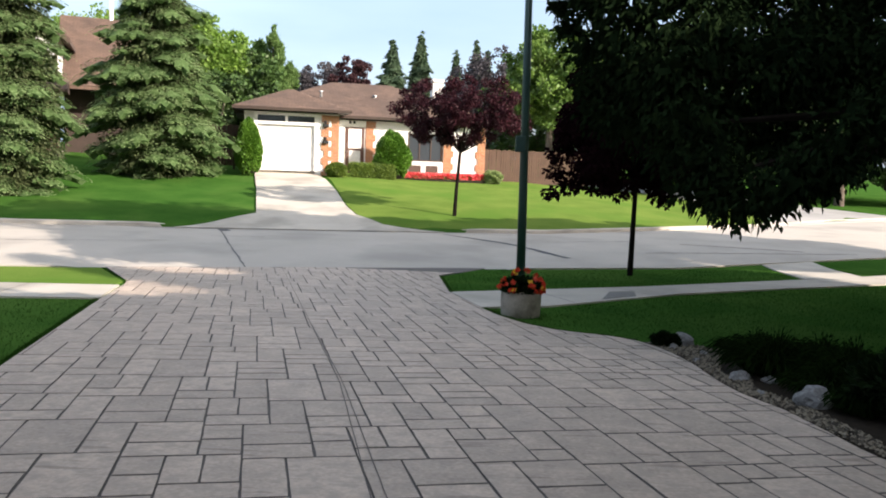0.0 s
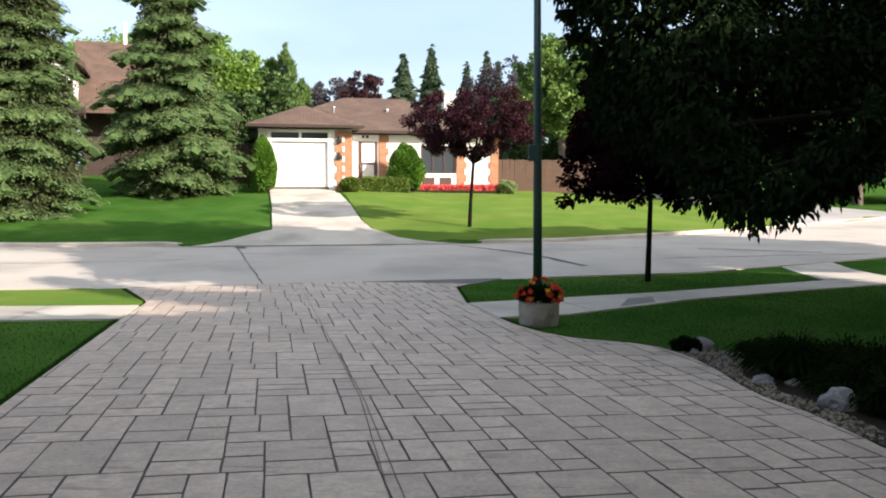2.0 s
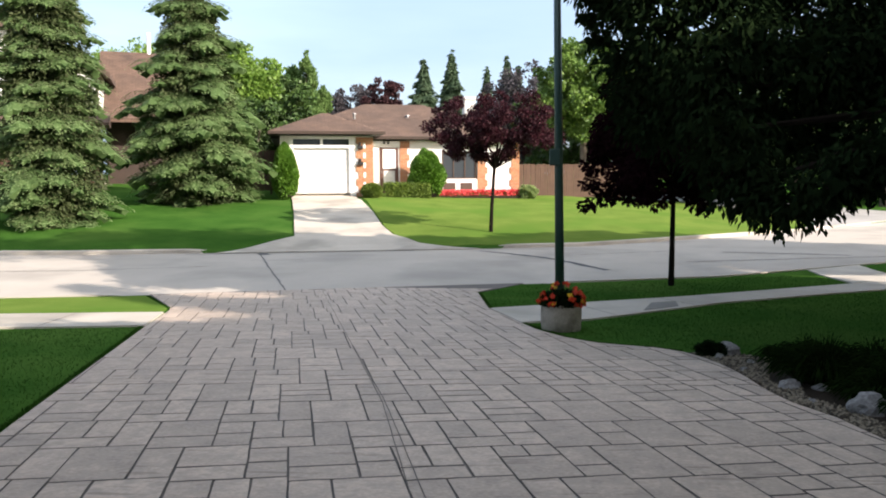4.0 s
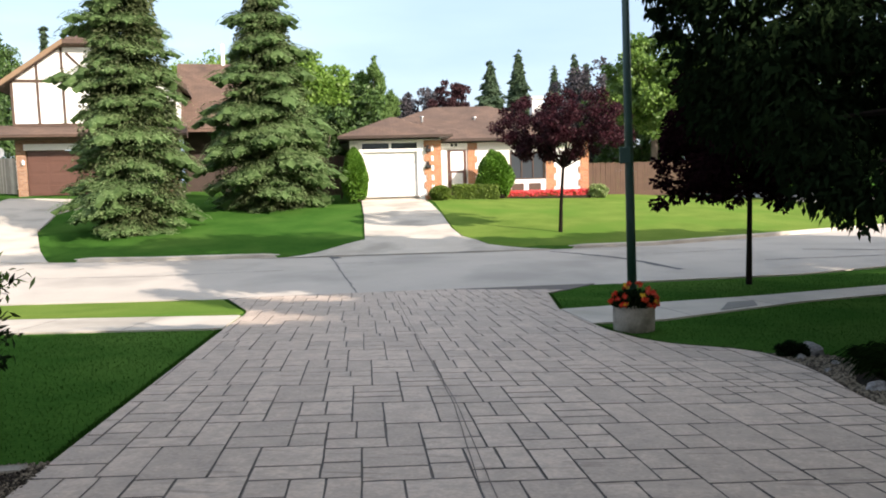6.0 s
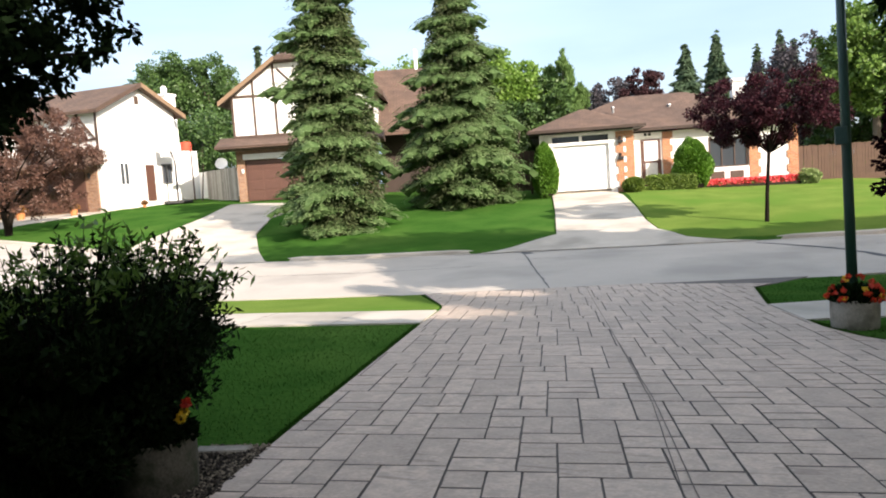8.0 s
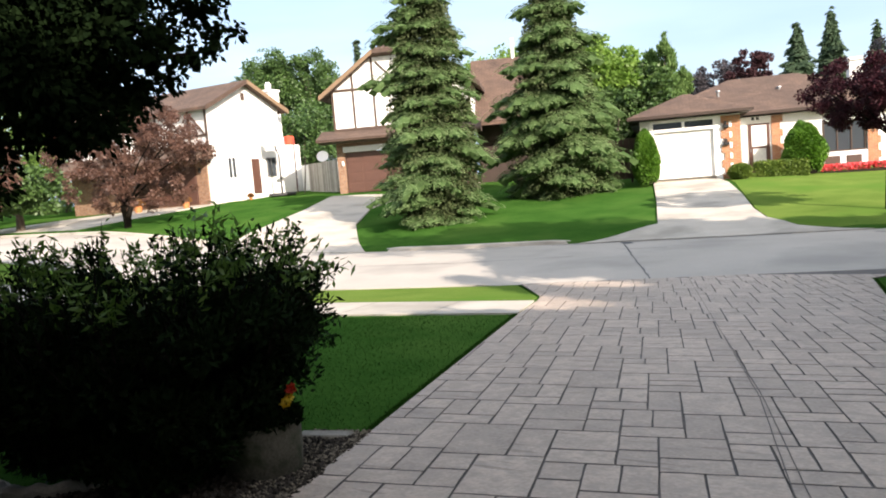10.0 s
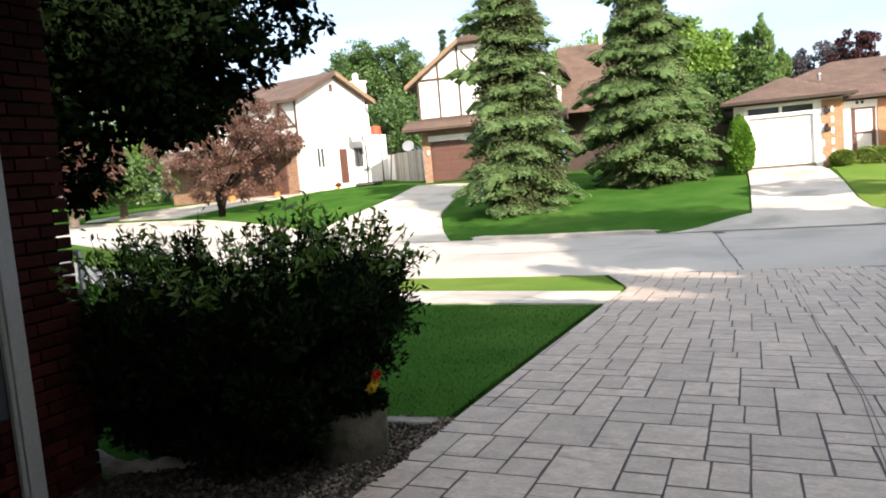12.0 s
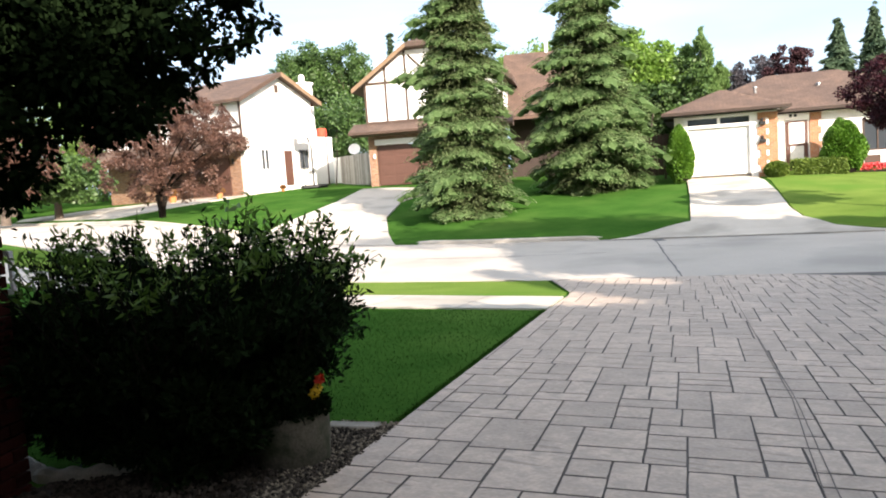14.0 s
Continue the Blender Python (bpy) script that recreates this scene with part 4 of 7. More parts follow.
def white_house():
    # local x runs away from the street along the gable wall, y to the house's other end
    base = Vector((-32.1, 32.0, 1.12))
    h = thing("house", Matrix.Translation(base) @ Matrix.Rotation(radians(90), 4, "Z"), "two-storey white stucco house with a brown gable roof", "house")
    d, ze, zp = 5.95, 5.35, 6.7
    part("wall", prism(bmesh.new(), [(0, -0.8), (d, -0.8), (d, ze), (d / 2, zp), (0, ze)], 0, 12), M_STUCCO, h, "bright white stucco gable wall")
    bm = bmesh.new()
    o = 0.5
    k = (zp - ze) / (d / 2)
    prism(bm, [(-o, ze - o * k - 0.02), (-o, ze - o * k + 0.16), (d / 2, zp + 0.2), (d + o, ze - o * k + 0.16), (d + o, ze - o * k - 0.02), (d / 2, zp + 0.02)], -0.45, 12.5)
    r = part("roof", bm, M_SHINGLE, h, "brown shingle roof")
    uv_planar(r, Vector((0, 1, 0)), Vector((1, 0, 0.45)))
    for s in (0, 1):
        bm = bmesh.new()
        a, b = (Vector((-o, -0.5, ze - o * k + 0.05)), Vector((d / 2, -0.5, zp + 0.1))) if not s else (Vector((d + o, -0.5, ze - o * k + 0.05)), Vector((d / 2, -0.5, zp + 0.1)))
        dd, e = Vector((0, 0, 0.13)), Vector((0, 0.05, 0))
        vs = [bm.verts.new(x) for x in (a - dd, b - dd, b + dd, a + dd, a - dd + e, b - dd + e, b + dd + e, a + dd + e)]
        for f in ((0, 1, 2, 3), (7, 6, 5, 4), (0, 4, 5, 1), (1, 5, 6, 2), (2, 6, 7, 3), (3, 7, 4, 0)):
            bm.faces.new([vs[i] for i in f])
        part("barge_board", bm, M_TAN if s else M_TIMBER, h)
    boxed("gable_vent", (d / 2 - 0.15, d / 2 + 0.15, -0.03, 0.01, 5.75, 6.2), M_TIMBER, h, "small dark gable vent", 0)
    dr = boxed("side_door", (3.2, 3.86, -0.05, 0.01, 0.3, 2.36), M_BROWN_DOOR, h, "dark brown side door", 0.01)
    boxed("door_handle", (3.74, 3.8, -0.1, -0.05, 1.3, 1.4), M_STEEL, dr)
    window(h, 1.2, 1.9, 1.25, 2.5, 0, M_WHITE, bars=1)
    window(h, 4.5, 5.3, 1.25, 2.4, 0, M_STEEL, bars=1)
    bm = bmesh.new()
    box(bm, d + 0.02, d + 0.92, 0.5, 1.4, -0.5, 6.6, 0.02)
    box(bm, d - 0.04, d + 0.98, 0.44, 1.46, 6.5, 6.65, 0.02)
    ch = part("chimney", bm, M_STUCCO, h, "white stucco chimney")
    part("chimney_pot", lathe(bmesh.new(), [(0.16, 6.6), (0.18, 6.75), (0.2, 7.0), (0.12, 7.15)], 12), M_STUCCO, ch).location = (d + 0.47, 0.95, 0)
    # low addition at the back
    part("addition", box(bmesh.new(), d, d + 2.2, 0.3, 6, -0.8, 3.2, 0.01), M_STUCCO, h, "low white addition")
    # street front: upper balcony with timber, lower skirt roof and brick
    bm = bmesh.new()
    box(bm, -1.15, -0.05, 0.0, 8.0, 2.55, 2.75)
    part("balcony_floor", bm, M_TIMBER, h)
    bm = bmesh.new()
    for y in (0.02, 1.35, 2.7, 4.0, 5.4, 6.8):
        box(bm, -0.06, 0.01, y, y + 0.13, 2.7, 5.2)
    box(bm, -0.055, 0.012, 0.15, 8, 3.7, 3.82)
    part("timber_frame", bm, M_TIMBER, h, "dark brown timber strips")
    part("brace", tube(bmesh.new(), [(-0.04, 0.2, 3.75), (-0.04, 1.3, 5.0)], [0.06, 0.06], 4), M_TIMBER, h)
    bm = bmesh.new()
    prism(bm, [(-1.9, 2.35), (-1.9, 2.5), (-0.02, 3.2), (-0.02, 2.4)], -0.2, 12.4)
    ob = part("skirt_roof", bm, M_SHINGLE, h, "brown skirt roof")
    uv_planar(ob, Vector((0, 1, 0)), Vector((1, 0, 0.4)))
    part("front_brick", box(bmesh.new(), -0.1, -0.02, 0.3, 12, -0.6, 2.4), M_BRICK_TAN, h, "tan brick front")
    garage_door(h, 1.5, 6.3, 0.0, 2.1, 0, M_BROWN_DOOR, 4, 4).matrix_local = Matrix.Translation((-0.17, 7.4, 0)) @ Matrix.Rotation(radians(-90), 4, "Z")
    for y in (0.75, 7.2):
        p = boxed("porch_lamp", (-0.2, -0.1, y, y + 0.12, 1.7, 2.0), M_BLACK, h)
    return h


white_house()
# small things behind the white house's yard
can = thing("roof_canister", Matrix.Translation((-32.7, 39.5, 4.29)), "bright red cover on the low white addition", "cover")
part("drum", lathe(bmesh.new(), [(0.30, 0.02), (0.36, 0.06), (0.36, 0.5), (0.30, 0.58), (0.08, 0.62)], 20), M_SCARLET, can)
dome = thing("garden_shed", Matrix.Translation((-30.4, 40.6, 1.2)), "small white garden shed with a satellite dish behind the fence", "shed")
part("body", box(bmesh.new(), -1.6, 2.2, -1, 1, -0.2, 1.75, 0.03), M_WHITE, dome)
dish = part("dish", lathe(bmesh.new(), [(0.03, 0.0), (0.2, 0.02), (0.38, 0.08), (0.5, 0.15), (0.5, 0.17), (0.38, 0.10), (0.2, 0.045), (0.03, 0.03)], 24), M_WHITE, dome, "white satellite dish")
dish.matrix_local = Matrix.Translation((0.1, -0.85, 2.15)) @ Matrix.Scale(0.75, 4) @ Matrix.Rotation(radians(62), 4, "X") @ Matrix.Rotation(radians(25), 4, "Y")
part("dish_arm", tube(bmesh.new(), [(0.1, -0.7, 1.7), (0.1, -0.75, 2.15)], [0.03, 0.03], 8), M_STEEL, dome)
mast = thing("mast", Matrix.Translation((-31.2, 38.1, 1.2)), "thin dark mast with a leaning stay by the fence", "mast")
part("pole", tube(bmesh.new(), [(0, 0, -0.2), (-0.15, 0.2, 3.4)], [0.05, 0.035], 8), M_TIMBER, mast)
part("stay", tube(bmesh.new(), [(1.0, -0.6, -0.2), (0.6, 0.3, 2.2)], [0.045, 0.03], 8), M_TIMBER, mast)


def basketball_hoop(base):
    t = thing("basketball_hoop", Matrix.Translation(base) @ Matrix.Rotation(radians(52), 4, "Z"), "basketball hoop on a dark steel pole beside the white house", "basketball hoop")
    boxed("base", (-0.75, 0.75, -0.4, 0.4, -0.05, 0.14), M_BLACK, t, "low black weighted base", 0.05)
    part("pole", tube(bmesh.new(), [(0, 0, 0.1), (0, 0, 2.3), (-0.1, 0.35, 3.0)], [0.055, 0.05, 0.045], 8), M_BLACK, t)
    bm = bmesh.new()
    for x0, x1, z0, z1 in ((-0.6, 0.6, 2.65, 2.70), (-0.6, 0.6, 3.40, 3.45), (-0.6, -0.55, 2.7, 3.4), (0.55, 0.6, 2.7, 3.4), (-0.25, 0.25, 2.8, 2.83), (-0.25, 0.25, 3.1, 3.13)):
        box(bm, x0 - 0.1, x1 - 0.1, 0.40, 0.44, z0, z1)
    board = part("backboard", bm, M_STEEL, t, "pale backboard with a thin steel rim")
    boxed("sheet", (-0.65, 0.45, 0.405, 0.435, 2.70, 3.40), M_WHITE, board, bevel=0)
    ring = [(0.22 * math.cos(k * 0.5236) - 0.1, 0.68 + 0.22 * math.sin(k * 0.5236), 2.78) for k in range(13)]
    part("rim", tube(bmesh.new(), ring, [0.012] * 13, 6), M_SCARLET, t)
    return t


basketball_hoop(Vector((-30.7, 36.05, 1.2)))


def potted_shrub(base, radius, height, seed, material, label):
    rng = np.random.default_rng(seed)
    t = thing("potted_plant", Matrix.Translation(base), label, "potted plant")
    part("pot", lathe(bmesh.new(), [(radius * 0.7, -0.03), (radius * 0.75, 0.0), (radius, height * 0.9), (radius * 1.08, height * 0.92), (radius * 1.08, height), (radius * 0.9, height)], 18), M_ORANGE, t)
    d = unit(rng.normal(size=(700, 3)))
    d[:, 2] = np.abs(d[:, 2])
    quads("foliage", leaf_corners(rng, d * rng.uniform(0.3, 1, (700, 1)) * radius * 1.7 + np.array([0, 0, height]), d + rng.normal(0, 0.4, d.shape), 0.12, 0.06), material, t)
    return t


M_AMBER = leaf("amber_leaves", (0.16, 0.07, 0.025), (0.30, 0.15, 0.05))
for x, y, z, r, h, k in ((-32.9, 30.6, 1.0, 0.2, 0.34, 301), (-36.5, 30.4, 0.9, 0.24, 0.36, 302), (-31.5, 34.2, 1.12, 0.12, 0.15, 303)):
    u, v = UV(x, y)
    potted_shrub(Vector((x, y, ground_z(u, v) + 0.03)), r, h, k, M_AMBER, "orange potted shrub by the white house")

# ---- fences ----
def board_fence(p0, p1, height, base, material, label, gap=0.012, width=0.14, z1=None):
    p0, p1 = Vector(p0), Vector(p1)
    ln = (p1 - p0).length
    ang = math.atan2(p1.y - p0.y, p1.x - p0.x)
    f = thing("fence", Matrix.Translation((p0.x, p0.y, base)) @ Matrix.Rotation(ang, 4, "Z"), label, "fence")
    rng = random.Random(int(ln * 100))
    n = int(ln / width)
    slope = ((z1 if z1 is not None else base) - base) / ln
    me = [box(bmesh.new(), 0, width - gap, -0.012, 0.012, 0, height)]
    data = bpy.data.meshes.new("board")
    me[0].to_mesh(data)
    me[0].free()
    data.materials.append(material)
    for i in range(n):
        b = new("board", data)
        b.parent = f
        b.matrix_local = Matrix.Translation((i * width, rng.uniform(-0.004, 0.004), i * width * slope + rng.uniform(-0.02, 0.01))) @ Matrix.Rotation(rng.uniform(-0.008, 0.008), 4, "Y")
    for i in range(int(ln / 2.4) + 1):
        x = min(i * 2.4, ln - 0.1)
        boxed("post", (x, x + 0.09, 0.013, 0.10, -0.3 + x * slope, height + x * slope - 0.05), material, f)
    for z in (0.35, height - 0.3):
        bm = bmesh.new()
        tube(bm, [(0, 0.03, z), (ln, 0.03, z + ln * slope)], [0.045, 0.045], 4)
        part("rail", bm, material, f)
    return f


board_fence(W(11.45, 39.0), W(19.5, 40.2), 1.75, 0.18, M_FENCE_BROWN, "brown painted board fence beside the bungalow")
board_fence((-30.6, 38.6), (-25.4, 34.6), 1.75, 1.2, M_FENCE_GREY, "weathered grey board fence between two houses", gap=0.05, width=0.23, z1=1.15)
board_fence(W(-3.4, 37.5), W(-0.6, 38.2), 1.9, 0.7, M_FENCE_BROWN, "dark board fence beside the garage")
# ---- trees ----
def spruce(name, base, height, radius, seed, label, density=1.0, low=0.25, needle=(0.088, 0.021), materials=None, fall=0.62, open_top=0.0, filling=1.0, gap=0.50, plump=1.0):
    """Tiers of drooping boughs; every bough carries flat hanging pads of needles, pale above, over an olive inner mass."""
    rng = np.random.default_rng(seed)
    outer, tips, inner = materials or (M_SPRUCE, M_SPRUCE_TIP, M_SPRUCE_IN)
    t = thing(name, Matrix.Translation(base), label, "spruce tree")
    part("trunk", tube(bmesh.new(), [(0, 0, -0.2), (0, 0, height * 0.5), (0, 0, height * 0.97)], [0.02 * height, 0.012 * height, 0.012], 8), M_BARK, t)
    body, ends = [], []
    limb = bmesh.new()
    size = radius / 2.5

    def reach_at(z):
        return radius * (max(0.0, 1 - z / height) ** fall) * (0.46 + 0.54 * min(1, (z + 0.3) / 2.2))

    def pad(cx, cy, cz, a, r, droop):
        """One flat spray: thickest and palest on top, with fingers that hang over its rim."""
        n = max(10, int(density * 680 * r ** 1.5))
        edge = rng.uniform(-0.3, 0.9)
        q, b = rng.uniform(0, 1, n) ** 0.6, rng.uniform(0, math.tau, n)
        fx, fy = q * np.cos(b) * r * 1.25, q * np.sin(b) * r
        ca, sa = math.cos(a), math.sin(a)
        z = cz + 0.24 * r * (1 - q ** 2) - droop * fx - 0.34 * r * q ** 4 + rng.normal(0, 0.014, n)
        pos = np.stack([cx + ca * fx - sa * fy, cy + sa * fx + ca * fy, z], 1)
        out = np.arctan2(pos[:, 1] - cy + 0.6 * r * sa, pos[:, 0] - cx + 0.6 * r * ca) + rng.normal(0, 0.25, n)
        d = unit(np.stack([np.cos(out), np.sin(out), -0.1 - 0.5 * q + rng.normal(0, 0.08, n)], 1))
        side = np.stack([-d[:, 1], d[:, 0], rng.normal(0, 0.16, n)], 1)
        side = unit(side - d * np.sum(side * d, axis=1, keepdims=True))
        L = (needle[0] * rng.uniform(0.7, 1.35, n))[:, None]
        w = (needle[1] * rng.uniform(0.7, 1.3, n))[:, None]
        c = np.stack([pos - d * L * 0.5, pos - side * w, pos + d * L * 0.5, pos + side * w], axis=1)
        # pale outer needles: paler tips, and light on the boughs put into colour
        pale = fx / r + rng.normal(0, 0.35, n) > edge
        # the dense twigs under the needles: a low mound with a hanging hem
        ang = np.arange(10) * math.pi / 5 + rng.uniform(-0.2, 0.2, 10)
        rim = r * rng.uniform(0.8, 1.1, 10) * np.tile((0.84, 0.42), 5)
        hx, hy = np.cos(ang) * rim * 1.2, np.sin(ang) * rim
        top = np.stack([cx + ca * hx - sa * hy, cy + sa * hx + ca * hy, cz - droop * hx - 0.30 * r * (rim / r) - 0.06 * r], 1)
        hem = np.stack([cx + 0.6 * (ca * hx - sa * hy), cy + 0.6 * (sa * hx + ca * hy), top[:, 2] - r * rng.uniform(0.12, 0.3, 10)], 1)
        peak = np.array([cx, cy, cz + 0.08 * r])
        body.append(np.array([[peak, top[k - 1], top[k], top[k + 1]] for k in (0, 2, 4, 6, 8)] + [[top[k - 1], top[k], hem[k], hem[k - 1]] for k in range(10)]))
        body.append(c[~pale])
        ends.append(c[pale])

    z = low
    while z < height * 0.985:
        f = 1 - z / height
        n = max(5, int(5 + 5 * f))
        off = rng.uniform(0, 6.28)
        tier = rng.uniform(0.8, 1.15)
        for k in range(n):
            if rng.uniform() < 0.05 + open_top * (1 - f):
                continue
            a = off + k * math.tau / n + rng.uniform(-0.3, 0.3)
            L = max(0.18, reach_at(z) * tier * rng.uniform(0.6, 1.14))
            zb = z + rng.uniform(-0.24, 0.24)
            sag = rng.uniform(0.18, 0.42) * (0.35 + f)
            for s in (0.46, 0.72, 0.96):
                if L * s < 0.12:
                    continue
                r = (0.24 + 0.14 * (1 - s) + 0.26 * rng.uniform() ** 1.5) * (0.5 + 0.36 * min(L, 2.6)) * (0.6 + 0.4 * size) * plump
                for sgn in ((0,) if s > 0.9 or L < 0.6 else (-1, 1)):
                    b = a + sgn * rng.uniform(0.10, 0.30)
                    zz = zb - sag * L * s ** 1.4 + 0.16 * L * max(0, s - 0.7) + rng.normal(0, 0.03)
                    pad(math.cos(b) * L * s, math.sin(b) * L * s, zz, b, r, 0.08 + 0.42 * rng.uniform())
            if L > 0.5 and k % 2 == 0:
                ca, sa = math.cos(a), math.sin(a)
                tube(limb, [(0, 0, zb + 0.03), (ca * L * 0.5, sa * L * 0.5, zb - sag * L * 0.36), (ca * L * 0.9, sa * L * 0.9, zb - sag * L * 0.8)], [0.03, 0.018, 0.006], 4, False)
        z += gap * rng.uniform(0.8, 1.2) * (0.75 + 0.35 * f) * (height / 9.5) ** 0.5
    part("branching", limb, M_BARK, t)
    quads("crown", np.concatenate(body), outer, t)
    quads("young_growth", np.concatenate(ends), tips, t, "paler needles at the branch ends, partly light put into the colour")
    # inner needles: olive, and darkened to put shade into the gaps
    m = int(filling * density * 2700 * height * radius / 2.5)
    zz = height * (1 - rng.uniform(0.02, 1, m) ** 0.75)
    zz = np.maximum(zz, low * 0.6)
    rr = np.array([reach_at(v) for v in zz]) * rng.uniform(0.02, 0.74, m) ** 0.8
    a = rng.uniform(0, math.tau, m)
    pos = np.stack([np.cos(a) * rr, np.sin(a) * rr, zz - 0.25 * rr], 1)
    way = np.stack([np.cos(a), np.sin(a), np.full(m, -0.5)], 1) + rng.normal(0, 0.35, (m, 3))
    quads("inner_crown", leaf_corners(rng, pos, way, needle[0] * 1.8, needle[1] * 3.2, 0.1), inner, t, "older olive needles near the trunk, darkened for the shade there")
    return t


def crown_points(rng, clumps, n, shell=0.45):
    """Points in a heap of round clumps (x, y, z, r), thicker near their skins."""
    c = np.array(clumps)
    wgt = c[:, 3] ** 2.2
    idx = rng.choice(len(c), n, p=wgt / wgt.sum())
    d = unit(rng.normal(size=(n, 3)))
    r = rng.uniform(0, 1, n) ** shell
    return c[idx, :3] + d * (r * c[idx, 3])[:, None] * np.array([1, 1, 0.85]), d


def clumps_of(rng, centre, size, n, r0, r1, hollow=0.35):
    """Clump centres spread through an ellipsoid."""
    out = []
    while len(out) < n:
        p = rng.uniform(-1, 1, 3)
        q = np.linalg.norm(p)
        if hollow < q < 1:
            out.append((*(np.array(centre) + p * np.array(size)), rng.uniform(r0, r1)))
    return out


def broadleaf(name, base, label, clumps, leaves, leaf_size, material, seed, trunk=0.15, fork=1.8, category="tree", droop=0.3, lean=(0, 0), limbs=14, bark=None, shell=0.45, stems=1, dense=0, single=False):
    rng = np.random.default_rng(seed)
    t = thing(name, Matrix.Translation(base), label, category)
    bm = bmesh.new()
    for s in range(stems):
        o = Vector((rng.uniform(-1, 1), rng.uniform(-1, 1), 0)) * (0.25 * fork if stems > 1 else 0)
        tube(bm, [(0, 0, -0.2), (o.x * 0.3 + lean[0] * 0.3, o.y * 0.3 + lean[1] * 0.3, fork * 0.4), (o.x + lean[0], o.y + lean[1], fork)], [trunk * 1.25, trunk, trunk * 0.85], 10)
    part("trunk", bm, bark or M_BARK, t)
    bm = bmesh.new()
    top = Vector((lean[0], lean[1], fork * 0.96))
    order = rng.permutation(len(clumps))[:limbs]
    for i in order:
        c = Vector(clumps[i][:3])
        mid = top.lerp(c, 0.5) + Vector((rng.uniform(-.2, .2), rng.uniform(-.2, .2), 0.15 * (c - top).length * 0.5))
        tube(bm, [top, mid, c], [trunk * 0.5, trunk * 0.28, 0.012], 6, False)
        if single:
            part("branch", bm, bark or M_BARK, t)
            bm = bmesh.new()
    if not single:
        part("branching", bm, bark or M_BARK, t)
    p, d = crown_points(rng, clumps, leaves, shell)
    way = d + rng.normal(0, 0.5, p.shape) + np.array([0, 0, -droop])
    quads("crown", leaf_corners(rng, p, way, leaf_size[0], leaf_size[1]), material, t)
    if dense:
        # the closed leaf mass in the middle of the boughs
        p, d = crown_points(rng, [(x, y, z, r * 0.62) for x, y, z, r in clumps], dense, 0.8)
        quads("inner_crown", leaf_corners(rng, p, d + rng.normal(0, 0.6, p.shape), leaf_size[0] * 1.8, leaf_size[0] * 1.3), material, t)
    return t


def at(az, d, z=None):
    """A place by its heading (degrees to the left of +y) and distance, on the ground unless a height is given."""
    x, y = -d * math.sin(radians(az)), d * math.cos(radians(az))
    u, v = UV(x, y)
    return Vector((x, y, ground_z(u, v) if z is None else z))


# spruces in the lawn between the driveways opposite
spruce("spruce_tree", at(29.35, 29.6), 10.2, 2.68, 3, "tall blue-green spruce on the mown lawn", 0.85, fall=0.44)
spruce("spruce_tree", at(20.3, 34.0), 9.9, 3.25, 4, "blue-green spruce beside the bungalow's driveway", 0.68, fall=0.58, needle=(0.092, 0.023))
spruce("spruce_tree", at(18.9, 34.4), 6.9, 2.15, 5, "shorter blue-green spruce grown into its neighbour", 0.8, fall=0.6, needle=(0.092, 0.023))
# far spruces behind the bungalow
for az, d, h, r, s in ((4.1, 62, 9.5, 3.6, 11), (2.1, 66, 10.9, 3.4, 12), (-0.45, 70, 9.9, 2.6, 13), (-1.9, 72, 11.2, 2.7, 14), (-2.7, 74, 10.6, 2.4, 16), (34.2, 60, 11.6, 1.4, 15)):
    spruce("spruce_tree", at(az, d, 0.9), h, r, s, "distant dark spruce behind the houses", 0.4, needle=(0.24, 0.07), low=0.8, materials=(M_FAR_NEEDLE, M_FAR_NEEDLE, M_FAR_NEEDLE), fall=1.05, open_top=0.12, filling=0.5, gap=0.45, plump=0.7)


def round_shrub(name, base, radius, height, leaves, size, material, seed, label, category="shrub", lump=0.12, shape="ball"):
    rng = np.random.default_rng(seed)
    t = thing(name, Matrix.Translation(base), label, category)
    d = unit(rng.normal(size=(leaves, 3)))
    r = 1 - np.minimum(0.9, np.abs(rng.normal(0, 0.17, leaves)))
    r *= 1 + lump * np.sin(d[:, 0] * 5 + seed) * np.cos(d[:, 2] * 6 + d[:, 1] * 4)
    p = d * r[:, None]
    if shape == "cone":
        k = np.clip(1.05 - 0.42 * (p[:, 2] + 1) / 2, 0.2, 1.1)
        p[:, :2] *= k[:, None]
    z = (p[:, 2] + 1) / 2 * height
    pos = np.stack([p[:, 0] * radius, p[:, 1] * radius, z], 1)
    quads("foliage", leaf_corners(rng, pos, d + rng.normal(0, 0.5, d.shape) + np.array([0, 0, 0.35]), size[0], size[1]), material, t)
    if shape == "cone":
        # a solid dark core for the wood inside
        part("core", lathe(bmesh.new(), [(radius * 0.45, 0.05 * height), (radius * 0.72, 0.35 * height), (radius * 0.55, 0.65 * height), (radius * 0.2, 0.86 * height)], 12), M_TWIG, t, "solid dark core inside the leaves")
    bm = bmesh.new()
    for k in range(5):
        a = k * 1.256
        tube(bm, [(0.05 * math.cos(a), 0.05 * math.sin(a), -0.1), (0.45 * radius * math.cos(a), 0.45 * radius * math.sin(a), height * 0.6)], [0.03, 0.012], 5, False)
    part("stems", bm, M_BARK, t)
    return t


round_shrub("cedar_shrub", at(14.15, 35.3), 0.68, 2.5, 17000, (0.115, 0.05), M_CEDAR, 21, "bright green upright cedar beside the garage", "shrub", 0.05, "cone")
